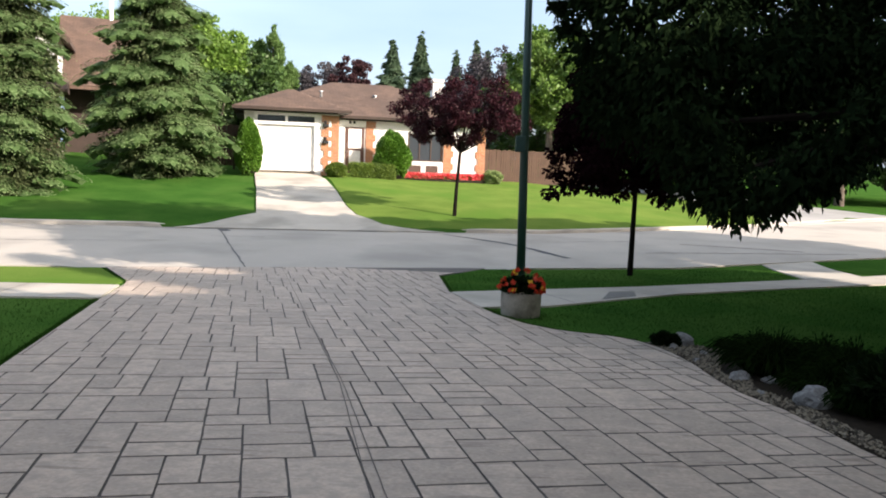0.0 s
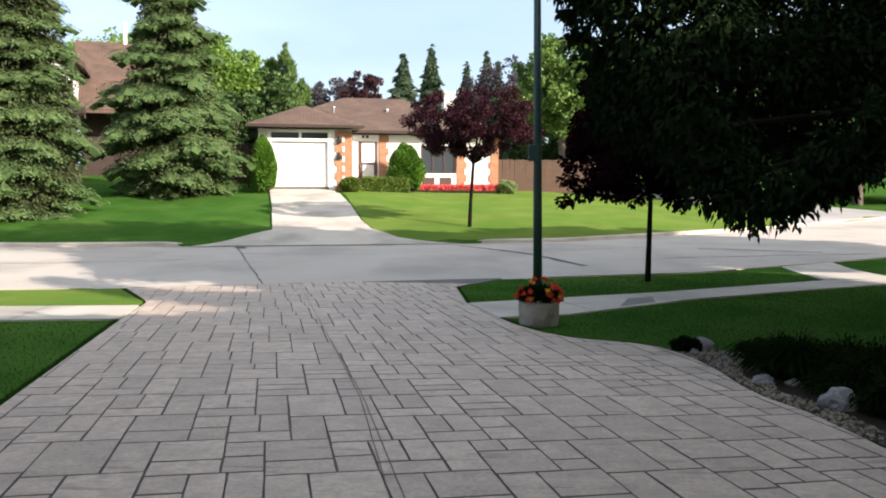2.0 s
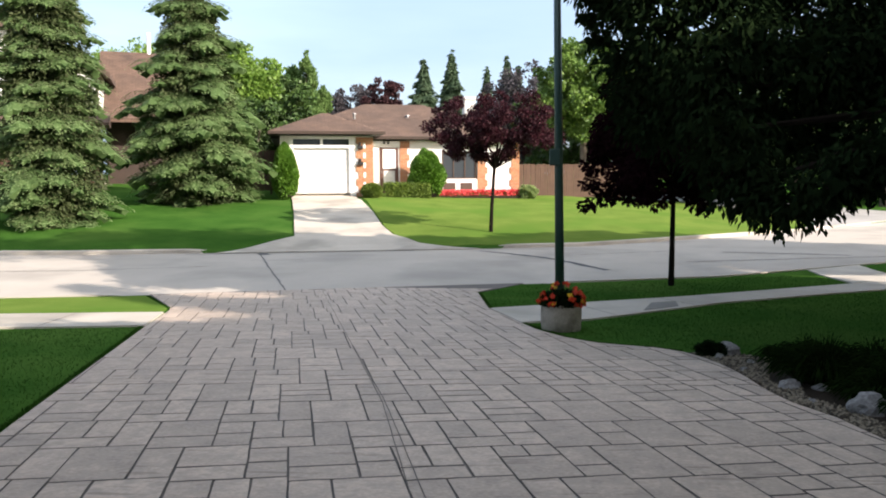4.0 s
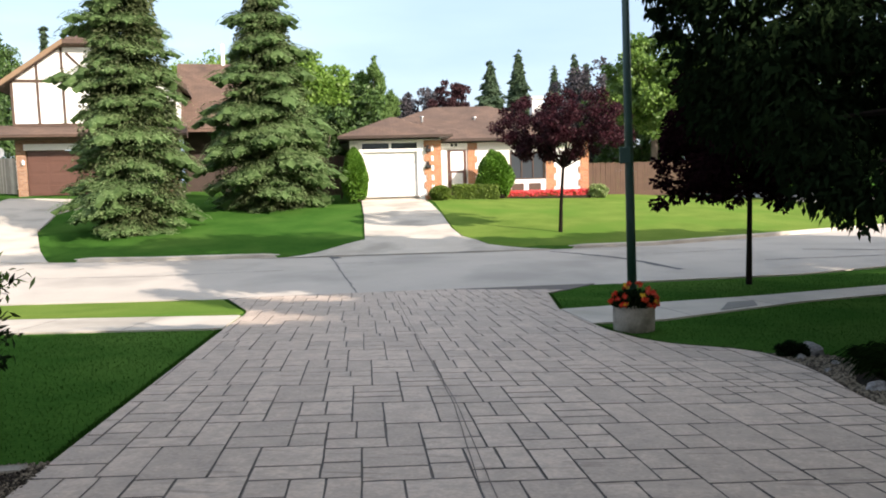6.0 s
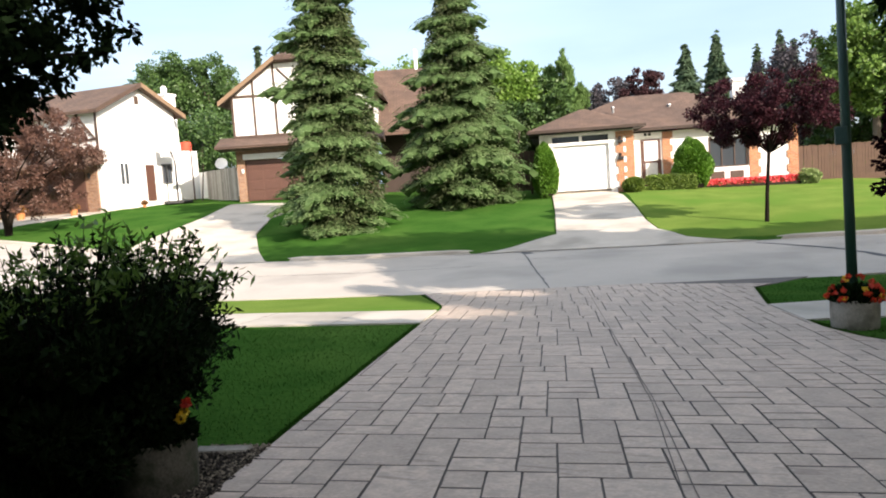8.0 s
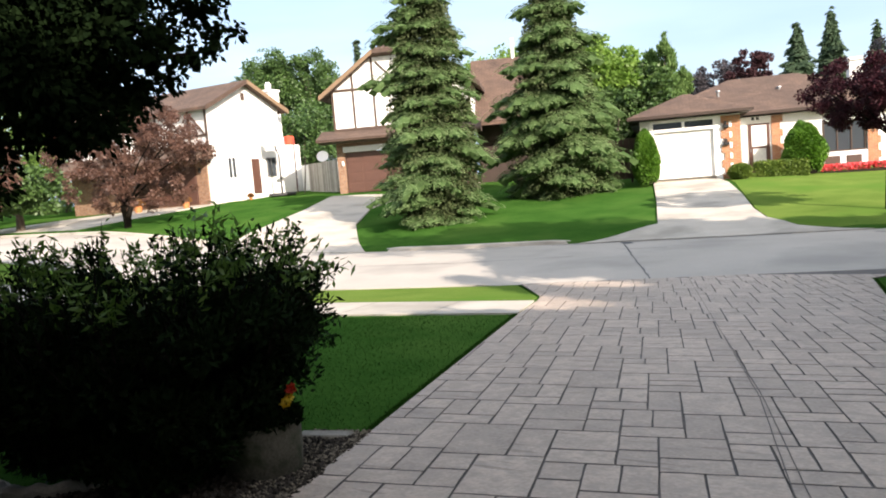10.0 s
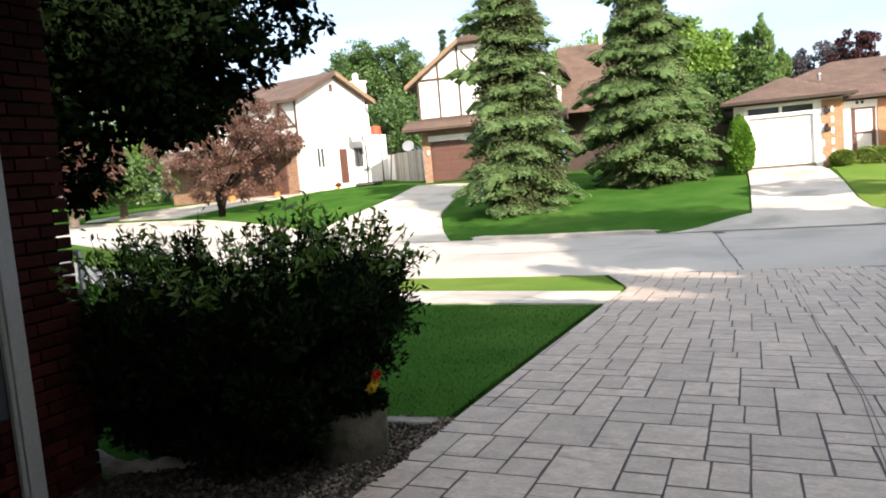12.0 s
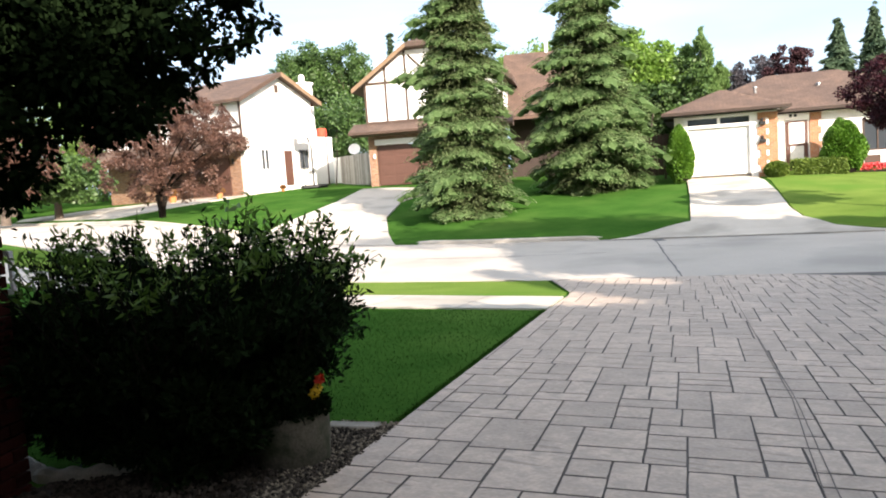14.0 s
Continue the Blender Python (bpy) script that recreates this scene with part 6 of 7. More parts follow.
def flower_pot(base, radius, height, seed, label, flowers, material, spread=1.05, blooms=()):
    rng = np.random.default_rng(seed)
    t = thing("flower_pot", Matrix.Translation(base), label, "planter")
    part("pot", lathe(bmesh.new(), [(radius * 0.90, -0.03), (radius * 0.97, 0.02), (radius, height * 0.5), (radius, height - 0.03), (radius * 0.97, height), (radius * 0.86, height), (radius * 0.84, height - 0.07)], 32), material, t, smooth_faces=True)
    part("soil", lathe(bmesh.new(), [(radius * 0.83, height - 0.2), (radius * 0.83, height - 0.04), (radius * 0.4, height - 0.02)], 24), M_SOIL, t)
    n = 1500
    d = unit(rng.normal(size=(n, 3)) * np.array([1, 1, 0.6]))
    d[:, 2] = np.abs(d[:, 2])
    p = d * np.array([radius * spread, radius * spread, radius * 0.75]) * (rng.uniform(0.3, 1, n) ** 0.5)[:, None] + np.array([0, 0, height - 0.02])
    quads("leaves", leaf_corners(rng, p, d + np.array([0, 0, 0.4]) + rng.normal(0, 0.4, (n, 3)), 0.075, 0.045), M_SHRUB, t)
    for k, (mat, count) in enumerate(flowers):
        out = []
        for i in range(count):
            q = unit(rng.normal(size=3) * np.array([1, 1, 0.7]))
            q[2] = abs(q[2])
            c = q * np.array([radius * 1.1, radius * 1.1, radius * 0.95]) + np.array([0, 0, height])
            m = 16
            nn = unit(rng.normal(size=(m, 3)))
            out.append(leaf_corners(rng, c + nn * 0.022, nn, 0.042, 0.036))
        quads("blossoms", np.concatenate(out), mat, t, "red blossoms" if mat == M_RED else "yellow blossoms")
    for off, mat in blooms:
        nn = unit(rng.normal(size=(26, 3)))
        quads("bloom", leaf_corners(rng, np.array(off) + nn * 0.022, nn, 0.036, 0.03), mat, t, "single red bloom" if mat == M_RED else "single yellow bloom")
        part("stalk", tube(bmesh.new(), [(off[0] * 0.5, off[1] * 0.5, height - 0.05), tuple(off)], [0.005, 0.004], 5), M_TWIG, t)
    return t


flower_pot(at(-5.95, 9.75), 0.255, 0.34, 101, "weathered concrete flower pot with red and yellow flowers", [(M_RED, 34), (M_YELLOW, 7)], M_POT)
flower_pot(at(43.6, 4.8), 0.24, 0.33, 102, "mossy concrete flower pot half under the shrub, darkened for its shade", [], M_MOSSY_SHADED, blooms=(((0.30, -0.04, 0.555), M_RED), ((0.27, -0.03, 0.50), M_YELLOW), ((0.23, -0.02, 0.46), M_YELLOW)))


def big_shrub():
    rng = np.random.default_rng(111)
    t = thing("shrub", Matrix.Translation(at(49.8, 5.15)), "large dense dark green shrub with glossy narrow leaves", "shrub")
    cl = []
    for i in range(135):
        a, r = rng.uniform(0, 6.28), rng.uniform(0, 1) ** 0.5
        zz = rng.uniform(0.22, 1.15)
        g = 0.74 + 0.3 * smooth(0.2, 0.95, zz)
        cl.append((0.90 * g * r * math.cos(a), 0.8 * g * r * math.sin(a), zz - 0.1 * r, rng.uniform(0.13, 0.23)))
    # a lower arm that reaches towards the brick wing, clear of the ground
    for i in range(54):
        s = rng.uniform(0.35, 1.0)
        cl.append((-0.656 * s + rng.normal(0, 0.22), -0.755 * s + rng.normal(0, 0.22), rng.uniform(0.28, 1.05), rng.uniform(0.13, 0.22)))
    p, d = crown_points(rng, cl, 42000, 0.5)
    keep = p[:, 2] > 0.06
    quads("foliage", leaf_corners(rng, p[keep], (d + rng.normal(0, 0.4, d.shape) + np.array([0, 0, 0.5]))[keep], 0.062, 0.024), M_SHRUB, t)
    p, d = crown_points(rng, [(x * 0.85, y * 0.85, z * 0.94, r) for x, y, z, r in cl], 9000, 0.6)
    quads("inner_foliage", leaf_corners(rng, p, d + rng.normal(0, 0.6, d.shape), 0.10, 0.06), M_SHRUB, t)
    # long young shoots above the clipped body
    out, dark, bm = [], [], bmesh.new()
    for i in range(430):
        a, r = rng.uniform(0, 6.28), rng.uniform(0.1, 1.0) ** 0.5
        b = np.array([0.94 * r * math.cos(a), 0.88 * r * math.sin(a), rng.uniform(0.92, 1.32) - 0.1 * r])
        w = unit(np.array([math.cos(a) * 0.4 * r, math.sin(a) * 0.4 * r, 1.0]) + rng.normal(0, 0.22, 3))
        if i % 5 == 0:
            # some lean far out over the pot and the lawn
            a = rng.uniform(0.1, 1.6)
            b = np.array([0.8 * math.cos(a), 0.76 * math.sin(a), rng.uniform(0.6, 1.15)])
            w = unit(np.array([math.cos(a), math.sin(a), 0.55]) + rng.normal(0, 0.2, 3))
        L = rng.uniform(0.12, 0.42) * (1.25 if i % 9 == 0 else 1.0)
        tube(bm, [tuple(b - w * 0.06), tuple(b + w * L)], [0.006, 0.002], 4, False)
        k = int(7 + L * 48)
        s = rng.uniform(0.05, 1.0, k)[:, None]
        pts = b + w * L * s
        c = leaf_corners(rng, pts + rng.normal(0, 0.026, (k, 3)), w * 0.3 + unit(rng.normal(size=(k, 3))), 0.068, 0.022)
        # high shoots get pale tips: the light on top put into their colour
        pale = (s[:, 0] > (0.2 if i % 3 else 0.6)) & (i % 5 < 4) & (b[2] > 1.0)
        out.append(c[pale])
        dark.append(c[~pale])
    quads("young_growth", np.concatenate(out), M_SHRUB_LIT, t, "young shoots, the light on top put into their colour")
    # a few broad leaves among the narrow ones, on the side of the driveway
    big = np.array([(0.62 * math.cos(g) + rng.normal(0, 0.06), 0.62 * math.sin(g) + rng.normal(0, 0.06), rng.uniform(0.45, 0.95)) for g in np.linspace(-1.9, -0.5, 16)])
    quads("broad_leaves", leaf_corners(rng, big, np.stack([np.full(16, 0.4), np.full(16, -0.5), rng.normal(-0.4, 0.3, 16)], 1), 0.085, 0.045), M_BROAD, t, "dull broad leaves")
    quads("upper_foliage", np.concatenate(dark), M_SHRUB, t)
    part("twig_mass", bm, M_TWIG, t)
    bm = bmesh.new()
    for i in range(12):
        a = i * 0.52
        tube(bm, [(0.1 * math.cos(a), 0.1 * math.sin(a), -0.1), (0.35 * math.cos(a), 0.3 * math.sin(a), 0.5), (0.5 * math.cos(a), 0.42 * math.sin(a), 0.85)], [0.025, 0.018, 0.008], 5, False)
    part("stems", bm, M_TWIG, t)
    return t


big_shrub()


# ---- gravel beds ----
def pebble_bed(name, outline, count, seed, label, material, size=(0.012, 0.04), strewn=None):
    """Soil with pebbles all over, or only in the strewn part of it."""
    rng = random.Random(seed)
    tagged(sheet(name, outline, M_SOIL, dz=0.012, step=0.5, thick=0.1), label, "gravel bed", kind="structure")
    us, vs = [p[0] for p in outline], [p[1] for p in outline]
    verts, faces = [], []
    while len(verts) < count * 6:
        u, v = rng.uniform(min(us), max(us)), rng.uniform(min(vs), max(vs))
        if not inside(strewn or outline, u, v):
            continue
        r = rng.uniform(*size)
        c = W(u, v, ground_z(u, v) + 0.014 + r * 0.3)
        a = rng.uniform(0, 3.14)
        k = len(verts)
        ax, ay = Vector((math.cos(a), math.sin(a), 0)) * r, Vector((-math.sin(a), math.cos(a), 0)) * r * rng.uniform(0.6, 0.95)
        verts += [c + ax, c + ay, c - ax * rng.uniform(0.7, 1.1), c - ay, c + Vector((0, 0, r * rng.uniform(0.5, 0.8))), c - Vector((0, 0, r * 0.5))]
        for i in range(4):
            j = (i + 1) % 4
            faces += [(k + i, k + j, k + 4), (k + j, k + i, k + 5)]
    me = bpy.data.meshes.new("pebbles")
    me.from_pydata(verts, [], faces)
    me.update()
    me.materials.append(material)
    tagged(new("pebbles", me), "loose pale and brown pebbles", "gravel", kind="stuff")


LEFT_BED = [(-2.0, 1.5), (-2.0, 4.9), (-2.55, 4.9), (-2.95, 4.3), (-3.29, 3.8), (-3.53, 3.64), (-3.69, 3.6), (-3.7, 1.5)]
RIGHT_BED = [(3.62, 2.5), (3.61, 3.8), (3.67, 4.2), (3.73, 4.7), (3.70, 5.15), (3.75, 5.55), (3.89, 6.1), (3.97, 6.6), (3.99, 7.0), (3.94, 7.3), (4.3, 7.25), (4.65, 6.7), (4.7, 6.0), (4.75, 5.2), (4.8, 4.2), (5.3, 2.5)]
pebble_bed("gravel_bed", LEFT_BED, 6500, 121, "gravel bed beside the driveway under the shrub", M_PEBBLE_SHADED, (0.008, 0.026))
PEBBLE_EDGE = [(3.63, 3.6), (3.67, 4.2), (3.73, 4.7), (3.70, 5.15), (3.75, 5.55), (3.89, 6.1), (3.97, 6.6), (3.99, 7.0), (3.98, 7.25), (4.3, 7.2), (4.55, 6.75), (4.17, 6.2), (3.93, 5.8), (4.1, 5.65), (3.9, 5.3), (3.95, 4.9), (3.87, 4.2), (3.78, 3.6)]
pebble_bed("gravel_bed", RIGHT_BED, 2600, 122, "dark soil bed with pebbles and rocks along the driveway", M_GRAVEL, (0.008, 0.026), PEBBLE_EDGE)
pebble_bed("gravel_strip", [(-2.03, 2.2), (-2.02, 5.0), (-2.5, 5.0), (-2.35, 4.2), (-2.3, 2.2)], 2600, 123, "pale gravel strip between driveway and shrub", M_GRAVEL, (0.008, 0.02))


def rock(u, v, size, seed, label="grey field stone in the gravel bed"):
    rng = random.Random(seed)
    bm = bmesh.new()
    bmesh.ops.create_icosphere(bm, subdivisions=3, radius=1.0)
    off = Vector((seed * 1.7, seed * 0.9, 0))
    for w in bm.verts:
        n = noise.noise(w.co * 1.1 + off) * 0.35 + noise.noise(w.co * 2.7 + off) * 0.16
        w.co *= 1 + n
        w.co = Vector((w.co.x * size[0], w.co.y * size[1], max(w.co.z, -0.5) * size[2]))
    ob = part("rock", bm, M_ROCK)
    ob.matrix_world = Matrix.Translation(W(u, v, ground_z(u, v) + size[2] * 0.35)) @ Matrix.Rotation(rng.uniform(0, 3), 4, "Z")
    return tagged(ob, label, "rock", "rocks by the driveway")


for u, v, s, k in ((4.3, 7.08, (0.12, 0.10, 0.10), 1), (4.04, 4.80, (0.14, 0.11, 0.11), 2), (3.98, 5.62, (0.11, 0.08, 0.06), 4), (4.18, 5.5, (0.07, 0.06, 0.045), 5), (4.02, 6.35, (0.05, 0.04, 0.03), 7), (4.25, 6.6, (0.06, 0.05, 0.035), 8), (4.12, 6.95, (0.07, 0.05, 0.04), 9), (3.85, 5.15, (0.05, 0.04, 0.03), 10)):
    rock(u, v, s, k)

# low dark plants in the right bed
def grass_clump(base, radius, height, seed):
    """Long arching blades from one foot."""
    rng = np.random.default_rng(seed)
    t = thing("grass_clump", Matrix.Translation(base), "dark clump of long arching grass in the gravel bed", "plant")
    out = []
    for i in range(1500):
        a, q, g = rng.uniform(0, 6.28), rng.uniform(0.0, 1) ** 0.6, rng.uniform(0.45, 1.1)
        p = np.array([math.cos(a), math.sin(a), 0]) * radius * 0.55 * rng.uniform(0, 1) * q
        way = np.array([math.cos(a) * q * radius * g, math.sin(a) * q * radius * g, height * 1.5 * g])
        pts = [p + way * s + np.array([0, 0, -height * g * (0.6 + 0.7 * q) * s * s]) for s in (0.0, 0.4, 0.75, 1.0)]
        for p0, p1 in zip(pts, pts[1:]):
            out.append(np.concatenate([p0, p1]))
    o = np.array(out)
    p0, p1 = o[:, :3], o[:, 3:]
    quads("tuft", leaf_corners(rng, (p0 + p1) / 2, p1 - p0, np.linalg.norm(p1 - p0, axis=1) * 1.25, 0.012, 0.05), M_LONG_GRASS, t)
    part("crown_base", lathe(bmesh.new(), [(radius * 0.3, -0.03), (radius * 0.28, 0.06), (radius * 0.1, 0.12)], 10), M_SOIL, t)
    return t


for u, v, r, h, k in ((4.4, 5.75, 0.44, 0.50, 131), (4.62, 6.3, 0.36, 0.36, 136), (4.72, 5.2, 0.46, 0.5, 132), (4.5, 4.35, 0.42, 0.5, 133), (4.12, 7.1, 0.13, 0.12, 134), (4.9, 3.4, 0.5, 0.7, 135), (4.22, 4.55, 0.2, 0.3, 138), (4.3, 5.0, 0.3, 0.32, 139), (4.9, 5.75, 0.4, 0.42, 137)):
    grass_clump(W(u, v, ground_z(u, v)), r, h, k) if k in (131, 136, 132, 137, 138, 139) else round_shrub("bed_plant", W(u, v, ground_z(u, v)), r, h, 2600, (0.085, 0.035), M_SHRUB, k, "low dark green plant in the gravel bed", "plant", 0.25)


def edging(points, seed):
    """A wavy cast concrete border."""
    bm = bmesh.new()
    prof = [(-0.05, -0.1), (-0.05, 0.05), (-0.02, 0.075), (0.02, 0.075), (0.05, 0.05), (0.05, -0.1)]
    rings, pts = [], []
    for (u0, v0), (u1, v1) in zip(points, points[1:]):
        for i in range(10):
            pts.append((u0 + (u1 - u0) * i / 10, v0 + (v1 - v0) * i / 10))
    pts.append(points[-1])
    for i, (u, v) in enumerate(pts):
        a, b = pts[max(0, i - 1)], pts[min(len(pts) - 1, i + 1)]
        d = Vector((b[0] - a[0], b[1] - a[1])).normalized()
        rings.append([bm.verts.new(W(u - d.y * p, v + d.x * p, ground_z(u, v) + q + 0.01 * math.sin(i))) for p, q in prof])
    for r0, r1 in zip(rings, rings[1:]):
        for k in range(len(prof) - 1):
            bm.faces.new((r0[k], r0[k + 1], r1[k + 1], r1[k]))
    return tagged(part("bed_edging", bm, M_POT), "weathered concrete edging round the gravel bed", "edging", kind="structure")


def flat_stone(u, v, length, depth, turn):
    bm = box(bmesh.new(), -length / 2, length / 2, -depth / 2, depth / 2, -0.04, 0.03, 0.012)
    for w in bm.verts:
        w.co += Vector((noise.noise(w.co * 9) * 0.02, noise.noise(w.co * 7) * 0.015, 0))
    ob = part("flat_stone", bm, M_POT)
    ob.matrix_world = Matrix.Translation(W(u, v, ground_z(u, v) + 0.008)) @ Matrix.Rotation(AX + turn, 4, "Z")
    return tagged(ob, "flat pale stone slab at the gravel's edge", "stone")


flat_stone(-2.32, 4.87, 0.40, 0.12, 0.05)
edging([(-2.6, 4.85), (-2.95, 4.3), (-3.29, 3.80), (-3.53, 3.64), (-3.77, 3.58), (-4.0, 3.70), (-4.6, 4.0)], 1)


# ---- our own house: brick wing, garage front behind the camera, roof ----
def wing():
    t = thing("house_wing", Matrix.Translation(W(-3.72, 3.44, 0)) @ Matrix.Rotation(AX, 4, "Z"), "dark red brick corner of the house in deep shade", "house")
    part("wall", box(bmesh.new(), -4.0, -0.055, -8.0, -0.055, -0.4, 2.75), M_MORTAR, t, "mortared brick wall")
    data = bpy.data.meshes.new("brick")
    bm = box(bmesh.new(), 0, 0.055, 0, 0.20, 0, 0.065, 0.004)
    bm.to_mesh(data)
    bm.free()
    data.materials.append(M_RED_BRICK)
    for i in range(38):
        for j in range(6):
            y = -0.20 - j * 0.21 - (0.105 if i % 2 else 0)
            if -0.82 > y:
                continue
            b = new("brick", data)
            b.parent = t
            b.matrix_local = Matrix.Translation((-0.055, y, -0.2 + i * 0.0765))
        if i % 2:
            b = new("brick", data)
            b.parent = t
            b.matrix_local = Matrix.Translation((-0.055, -0.10, -0.2 + i * 0.0765)) @ Matrix.Diagonal((1, 0.5, 1, 1))
    bm = bmesh.new()
    for i in range(38):
        z = -0.2 + i * 0.0765
        for j in range(30):
            y = -1.0 - j * 0.21 - (0.105 if i % 2 else 0)
            box(bm, -0.055, 0.0, y - 0.2, y, z, z + 0.065)
        for j in range(15):
            x = -0.055 - j * 0.21 - (0.105 if i % 2 else 0)
            box(bm, x - 0.2, x, -0.055, 0.0, z, z + 0.065)
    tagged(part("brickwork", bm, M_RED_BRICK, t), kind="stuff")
    bm = bmesh.new()
    box(bm, 0.002, 0.045, -0.56, -0.42, -0.15, 2.7, 0.008)
    box(bm, 0.045, 0.065, -0.54, -0.50, -0.15, 2.7, 0.004)
    part("window_trim", bm, M_GREY_PAINT, t, "greyed painted window trim")
    bm = bmesh.new()
    boxed("dark_pane", (0.004, 0.02, -1.8, -0.57, 0.4, 2.1), M_GLASS, t)
    # added white piece stands in for bright background between jutting bricks
    bm = bmesh.new()
    box(bm, -0.03, 0.035, 0.004, 0.03, 0.98, 1.01)
    box(bm, -0.03, 0.035, 0.004, 0.03, 1.20, 1.23)
    box(bm, 0.015, 0.035, 0.004, 0.03, 1.01, 1.20)
    part("hose_bracket", bm, M_WHITE, t, "white piece in place of bright gaps in the brick edge")
    return t


wing()


def garage_behind():
    t = thing("garage", Matrix.Translation(W(0, -1.6, 0)) @ Matrix.Rotation(AX, 4, "Z"), "brick garage front behind the viewer", "house")
    bm = bmesh.new()
    box(bm, -3.72, -2.2, -0.3, 0, -0.3, 2.75)
    box(bm, 3.4, 5.5, -0.3, 0, -0.3, 2.75)
    box(bm, -2.2, 3.4, -0.3, 0, 2.2, 2.75)
    part("wall", bm, M_RED_BRICK, t)
    garage_door(t, -2.2, 3.4, 0, 2.2, -0.2, M_WHITE, 4, 6)
    # unseen upper storey and roof, sized to shade the driveway and lawn
    part("upper_wall", box(bmesh.new(), -7.7, 5.5, -9.0, -0.3, 2.76, 6.2), M_STUCCO, t, "plain unseen upper storey, sized for its shade")
    hip_roof("roof", t, [(-8.3, 6.1, -9.6, 0.3)], 6.4, 0.6)
    # unseen roof, widened to darken the brick wing
    hip_roof("porch_roof", t, [(-7.9, -2.3, -1.5, 5.6)], 3.1, 0.4)
    return t


garage_behind()


def neighbour():
    """A plain unseen house, added to block low sky light on the right lawn."""
    t = thing("neighbour_house", Matrix.Translation(W(0, 0, 0)) @ Matrix.Rotation(AX, 4, "Z"), "plain unseen house added to block sky light", "house", kind="structure")
    part("wall", box(bmesh.new(), 11.0, 22.0, -10.0, 1.5, -0.4, 5.6), M_STUCCO, t)
    hip_roof("roof", t, [(10.4, 22.6, -10.6, 2.1)], 5.8, 0.4)
    return t


neighbour()


# ---- grass blades along the edges of the lawns close by ----
def blades(outline, count, seed, height=0.032, width=0.006):
    rng = np.random.default_rng(seed)
    us, vs = [p[0] for p in outline], [p[1] for p in outline]
    pts = []
    while len(pts) < count:
        u, v = rng.uniform(min(us), max(us)), rng.uniform(min(vs), max(vs))
        if inside(outline, u, v):
            pts.append(W(u, v, ground_z(u, v)))
    p = np.array(pts)
    n = len(p)
    up = np.stack([rng.normal(0, 0.45, n), rng.normal(0, 0.45, n), np.ones(n)], 1)
    c = leaf_corners(rng, p + unit(up) * height * 0.4, up, height, width, 0.1)
    return tagged(quads("grass", c, M_BLADE), "short mown grass blades", "grass", kind="stuff")


blades([(-2.06, 5.0), (-2.02, 10.9), (-5.4, 11.45), (-9, 12.3), (-9, 6.0), (-4.6, 4.1), (-3.8, 3.7), (-3.3, 3.9), (-2.65, 4.9)], 26000, 201)
blades([(2.97, 9.75), (3.1, 8.55), (3.56, 7.82), (3.95, 7.4), (4.3, 7.3), (4.68, 6.7), (4.8, 5.0), (9, 5), (11.5, 12.2), (9.1, 11.65), (6.6, 11.0), (3.9, 9.8)], 26000, 202)
blades([(3.3, 13.8), (2.95, 11.45), (6.4, 12.05), (10.5, 13.2), (11.2, 15.2), (9, 15.2), (4.6, 15.0)], 9000, 203)
# ragged grass along the driveway's edges
for line, sd in (([(-2.04, 5.0), (-2.03, 10.9)], 205), ([(2.97, 9.78), (3.11, 8.52), (3.29, 8.12), (3.56, 7.82), (3.76, 7.68), (3.95, 7.4)], 206), ([(3.32, 13.8), (2.93, 11.45)], 207), ([(-1.97, 12.85), (-2.7, 15.1)], 208)):
    out = []
    for (u0, v0), (u1, v1) in zip(line, line[1:]):
        out += [(u0 - 0.05, v0), (u1 - 0.05, v1), (u1 + 0.03, v1), (u0 + 0.03, v0)]
        blades(out[-4:], int(900 * math.hypot(u1 - u0, v1 - v0)), sd, 0.032, 0.008)
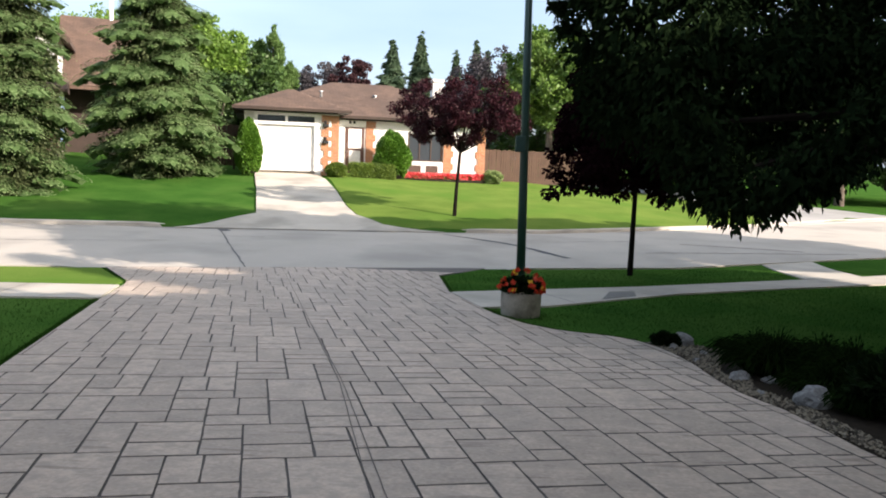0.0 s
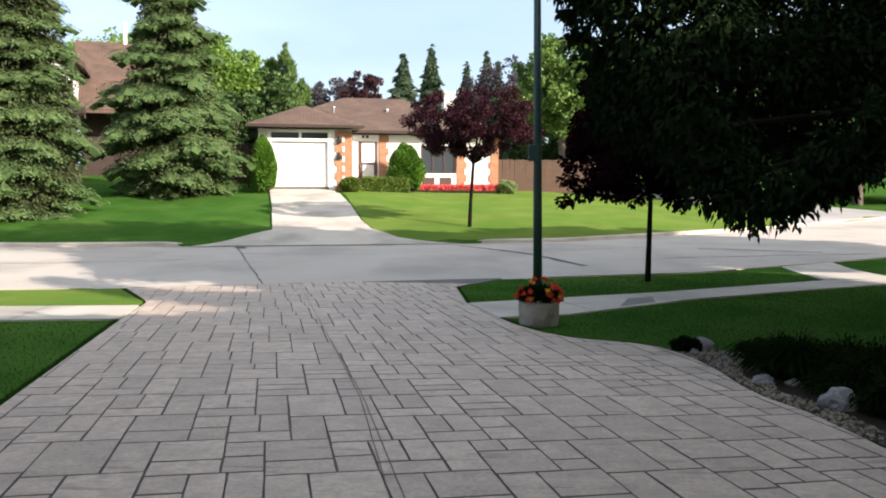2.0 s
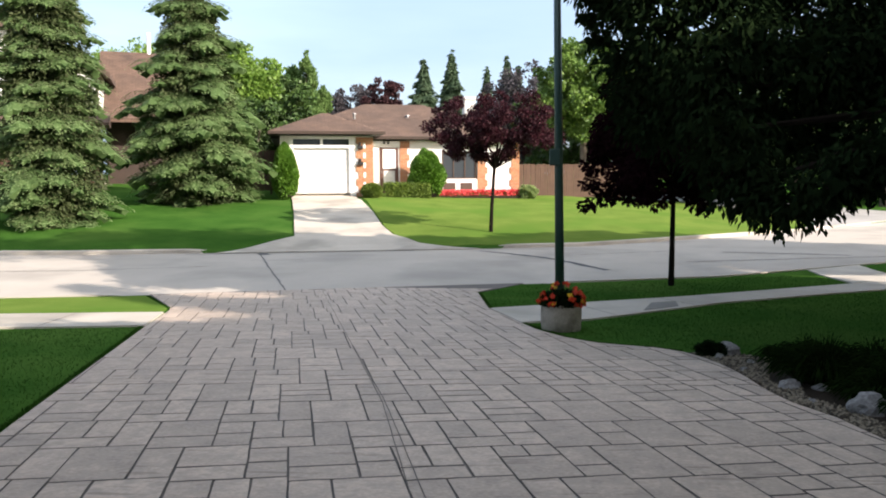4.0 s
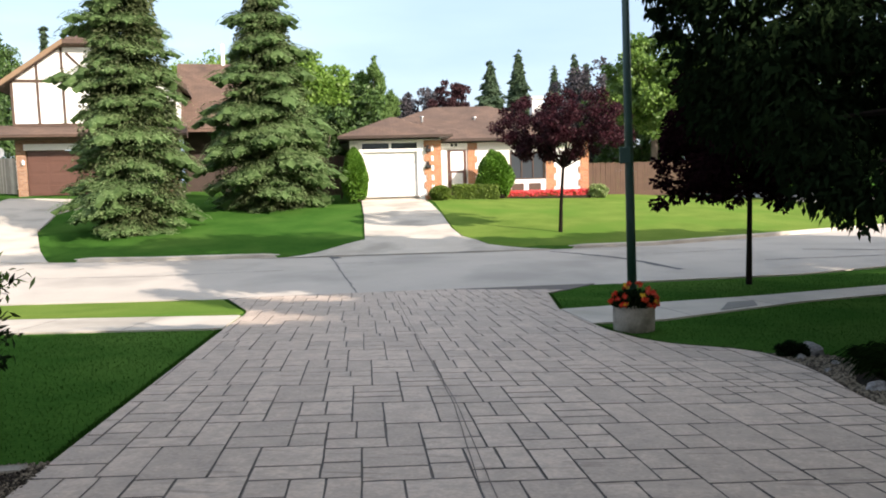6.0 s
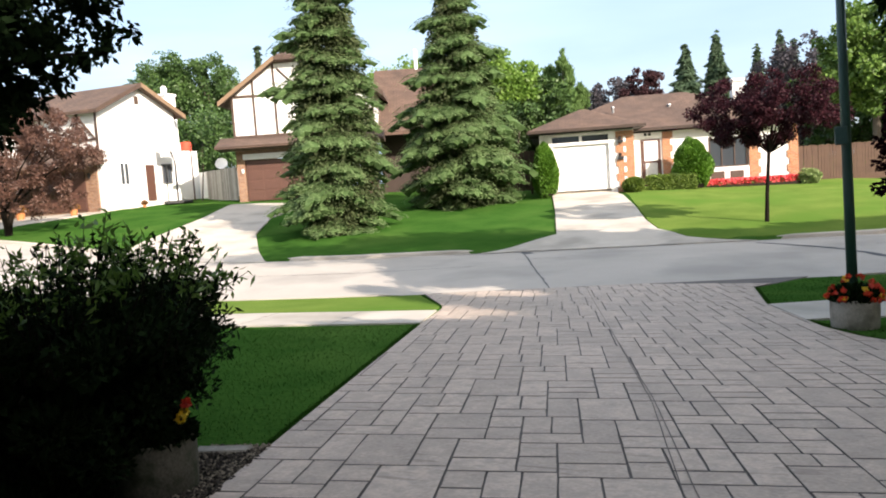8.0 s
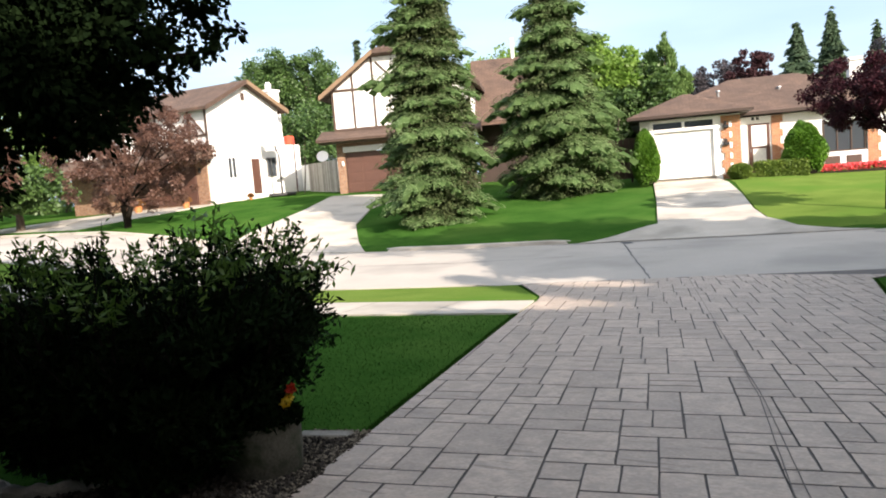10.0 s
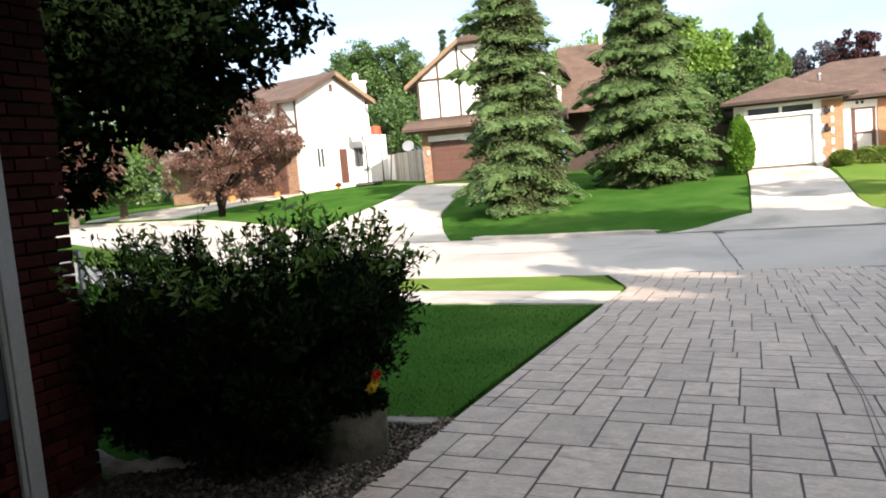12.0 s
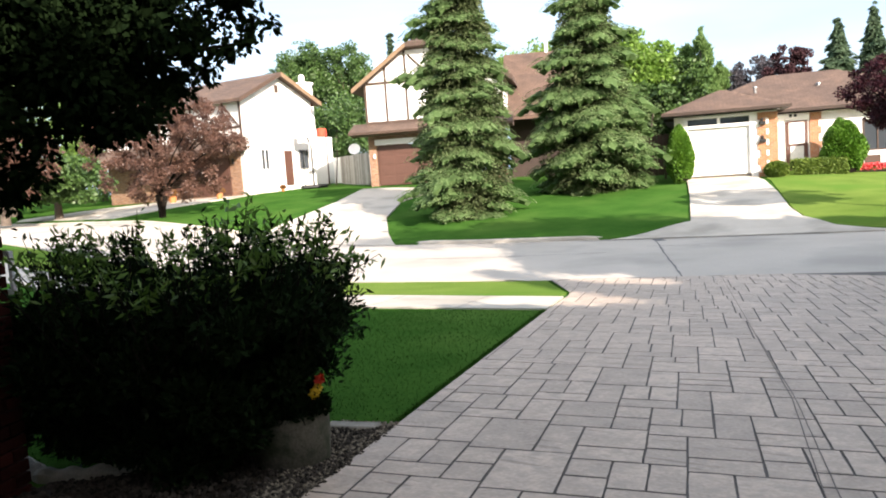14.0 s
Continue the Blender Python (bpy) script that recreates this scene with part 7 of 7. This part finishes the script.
# ---- stamped driveway: every stone of the pattern ----
def driveway_tiles():
    """An interlocking ashlar stamp: each course has a wide and a narrow block in turn, and steps down by a little at every second joint."""
    rng = random.Random(7)
    PERIOD, WIDE, STEP = 0.640, 0.4025, 0.078      # along the course; the wide block's share; the step from block to block
    RISE, BACK_SHIFT = 0.645, -0.2390              # from one course to the next
    LEAN = 0.021                                   # the courses lie a little askew to the driveway
    drive = bpy.data.objects["driveway"]
    # how a block is divided: parts of its width and height
    WIDE_CUTS = {"P": ((0, 0, 1, 1),), "S": ((0, 0, 1, 0.38), (0, 0.38, 1, 1)), "T": ((0, 0, 1, 0.34), (0, 0.34, 0.5, 1), (0.5, 0.34, 1, 1)),
                 "U": ((0, 0, 1, 0.32), (0, 0.32, 1, 0.6), (0, 0.6, 1, 1)), "V": ((0, 0, 1, 0.64), (0, 0.64, 0.5, 1), (0.5, 0.64, 1, 1))}
    SLIM_CUTS = {"P": ((0, 0, 1, 1),), "S": ((0, 0, 1, 0.5), (0, 0.5, 1, 1)), "T": ((0, 0, 1, 0.34), (0, 0.34, 1, 1))}
    # the blocks close to the house, course by course: wide and narrow in turn
    KNOWN = {-1: (-2, "PSTPPP"), 0: (-2, "PPSSSSTP"), 1: (-2, "TPSSTPSP"), 2: (-2, "SPTPTPPP"), 3: (-1, "TPPPUPSP")}
    meshes = {}

    def tile_mesh(w, d, lean, style, worn):
        """A stone of w by d metres with uneven, chipped edges."""
        key = (round(w, 3), round(d, 3), lean, style, worn)
        if key not in meshes:
            # further down the driveway the cross joints are worn almost shut
            g, h, slope = (0.0032, 0.0022, 0.7) if worn else (0.0034, 0.0048, 1.3)
            bm = bmesh.new()
            edge = []
            for k in range(4):
                for q in (0.0, 0.34, 0.7):
                    q += rng.uniform(-0.08, 0.08) if q else 0.0
                    e = rng.uniform(-0.0032, 0.0032)
                    edge.append(((g + (w - 2 * g) * q, h + e), (w - g + e, h + (d - 2 * h) * q), (w - g - (w - 2 * g) * q, d - h + e), (g + e, d - h - (d - 2 * h) * q))[k])
            ring = []
            for inset, z in ((0.0, -0.006), (0.0, 0.004), (0.0038, 0.010)):
                ring.append([])
                for x, y in edge:
                    x += inset if x < w * 0.25 else -inset if x > w * 0.75 else 0
                    y += inset * slope if y < d * 0.25 else -inset * slope if y > d * 0.75 else 0
                    ring[-1].append(bm.verts.new((x, y - lean * x, z - 0.051 * (y - lean * x))))
            for r0, r1 in zip(ring, ring[1:]):
                for k in range(12):
                    bm.faces.new((r0[k], r0[(k + 1) % 12], r1[(k + 1) % 12], r1[k])).material_index = 1
            bm.faces.new(ring[-1])
            bmesh.ops.recalc_face_normals(bm, faces=bm.faces)
            me = bpy.data.meshes.new("stone")
            bm.to_mesh(me)
            bm.free()
            me.materials.append(M_TILE)
            me.materials.append(M_JOINT)
            meshes[key] = me
        return meshes[key]

    left = sorted([(v, u) for u, v in DRIVE if u < 0])
    right = sorted([(v, u) for u, v in DRIVE if u > 0])

    def edge_l(v):
        return float(np.interp(v, [p[0] for p in left], [p[1] for p in left])) + 0.012

    def edge_r(v):
        return float(np.interp(v, [p[0] for p in right], [p[1] for p in right])) - 0.012

    far_v, far_f, far_m = [], [], []
    for c in range(-14, 19):
        first, letters = KNOWN.get(c, (0, ""))
        lean = round(LEAN * (4.243 + RISE * c), 3)
        for m in range(-9, 14):
            for slim in (0, 1):
                u0 = -0.067 + BACK_SHIFT * c + PERIOD * m + (WIDE if slim else 0)
                w0 = 4.243 + RISE * c - STEP * m
                bw, bd = (PERIOD - WIDE, RISE - STEP) if slim else (WIDE, RISE)
                k = 2 * (m - first) + slim
                style = letters[k] if 0 <= k < len(letters) else rng.choice("PPPSST" if slim else "PPPPSSTTTUV")
                for a0, b0, a1, b1 in (SLIM_CUTS if slim else WIDE_CUTS)[style]:
                    u, u1 = u0 + a0 * bw, u0 + a1 * bw
                    # the pattern draws in a little towards the lower side of the driveway
                    u, u1 = u * (1 - LEAN * u), u1 * (1 - LEAN * u1)
                    w = round((u1 - u) * 250) / 250
                    v, d = (w0 + b0 * bd) * (1 - LEAN * u), round((b1 - b0) * bd * (1 - LEAN * u) * 250) / 250
                    corners = [(u + a * w, v + b * d - a * w * lean) for a in (0, 1) for b in (0, 1)]
                    vs = [p[1] for p in corners]
                    if min(vs) > 15.1 or min(vs) < -3.9:
                        continue
                    ok = [edge_l(p[1]) <= p[0] <= edge_r(p[1]) for p in corners]
                    if not any(ok):
                        continue
                    me = tile_mesh(w, d, lean, rng.randrange(3), v > 7.0)
                    if all(ok) and 3.3 < v < 7.3:
                        ob = new("stone", me)
                        ob.parent = drive
                        ob.matrix_local = Matrix.Rotation(AX, 4, "Z") @ Matrix.Translation((u, v, ground_z(u, v) + 0.012))
                        continue
                    base = len(far_v)
                    for p in me.vertices:
                        b = min(v + p.co.y, 15.24)
                        a = min(max(u + p.co.x, edge_l(b)), edge_r(b))
                        far_v.append(W(a, b, ground_z(a, b) + 0.012 + p.co.z + 0.051 * p.co.y))
                    for f in me.polygons:
                        far_f.append([base + i for i in f.vertices])
                        far_m.append(f.material_index)
    me = bpy.data.meshes.new("stones")
    me.from_pydata(far_v, [], far_f)
    me.update()
    me.materials.append(M_TILE_FAR)
    me.materials.append(M_JOINT)
    me.polygons.foreach_set("material_index", np.array(far_m, dtype=np.int32))
    ob = tagged(new("stones", me), "stamped concrete stones towards the street", kind="stuff")
    ob.parent = drive

    # two saw-cut joints down the middle that draw together towards the street
    for near_u, bend, far_u, v1 in ((0.557, 0.645, 0.50, 15.1), (0.632, 0.668, 0.62, 8.6)):
        bm = bmesh.new()
        prev = None
        for k in range(60):
            v = 1.5 + (v1 - 1.5) * k / 59
            u = float(np.interp(v, (1.5, 3.7, 5.9, 9.0, 15.1), (near_u - 0.03, near_u, bend, 0.6 + 0.2 * (bend - 0.645), far_u))) + rng.uniform(-0.0015, 0.0015)
            z = ground_z(u, v) + 0.0265
            q = [bm.verts.new(W(u - 0.0034, v, z)), bm.verts.new(W(u + 0.0034, v, z))]
            if prev:
                bm.faces.new((prev[0], prev[1], q[1], q[0]))
            prev = q
        ob = part("control_joint", bm, M_JOINT)
        ob.parent = drive


driveway_tiles()
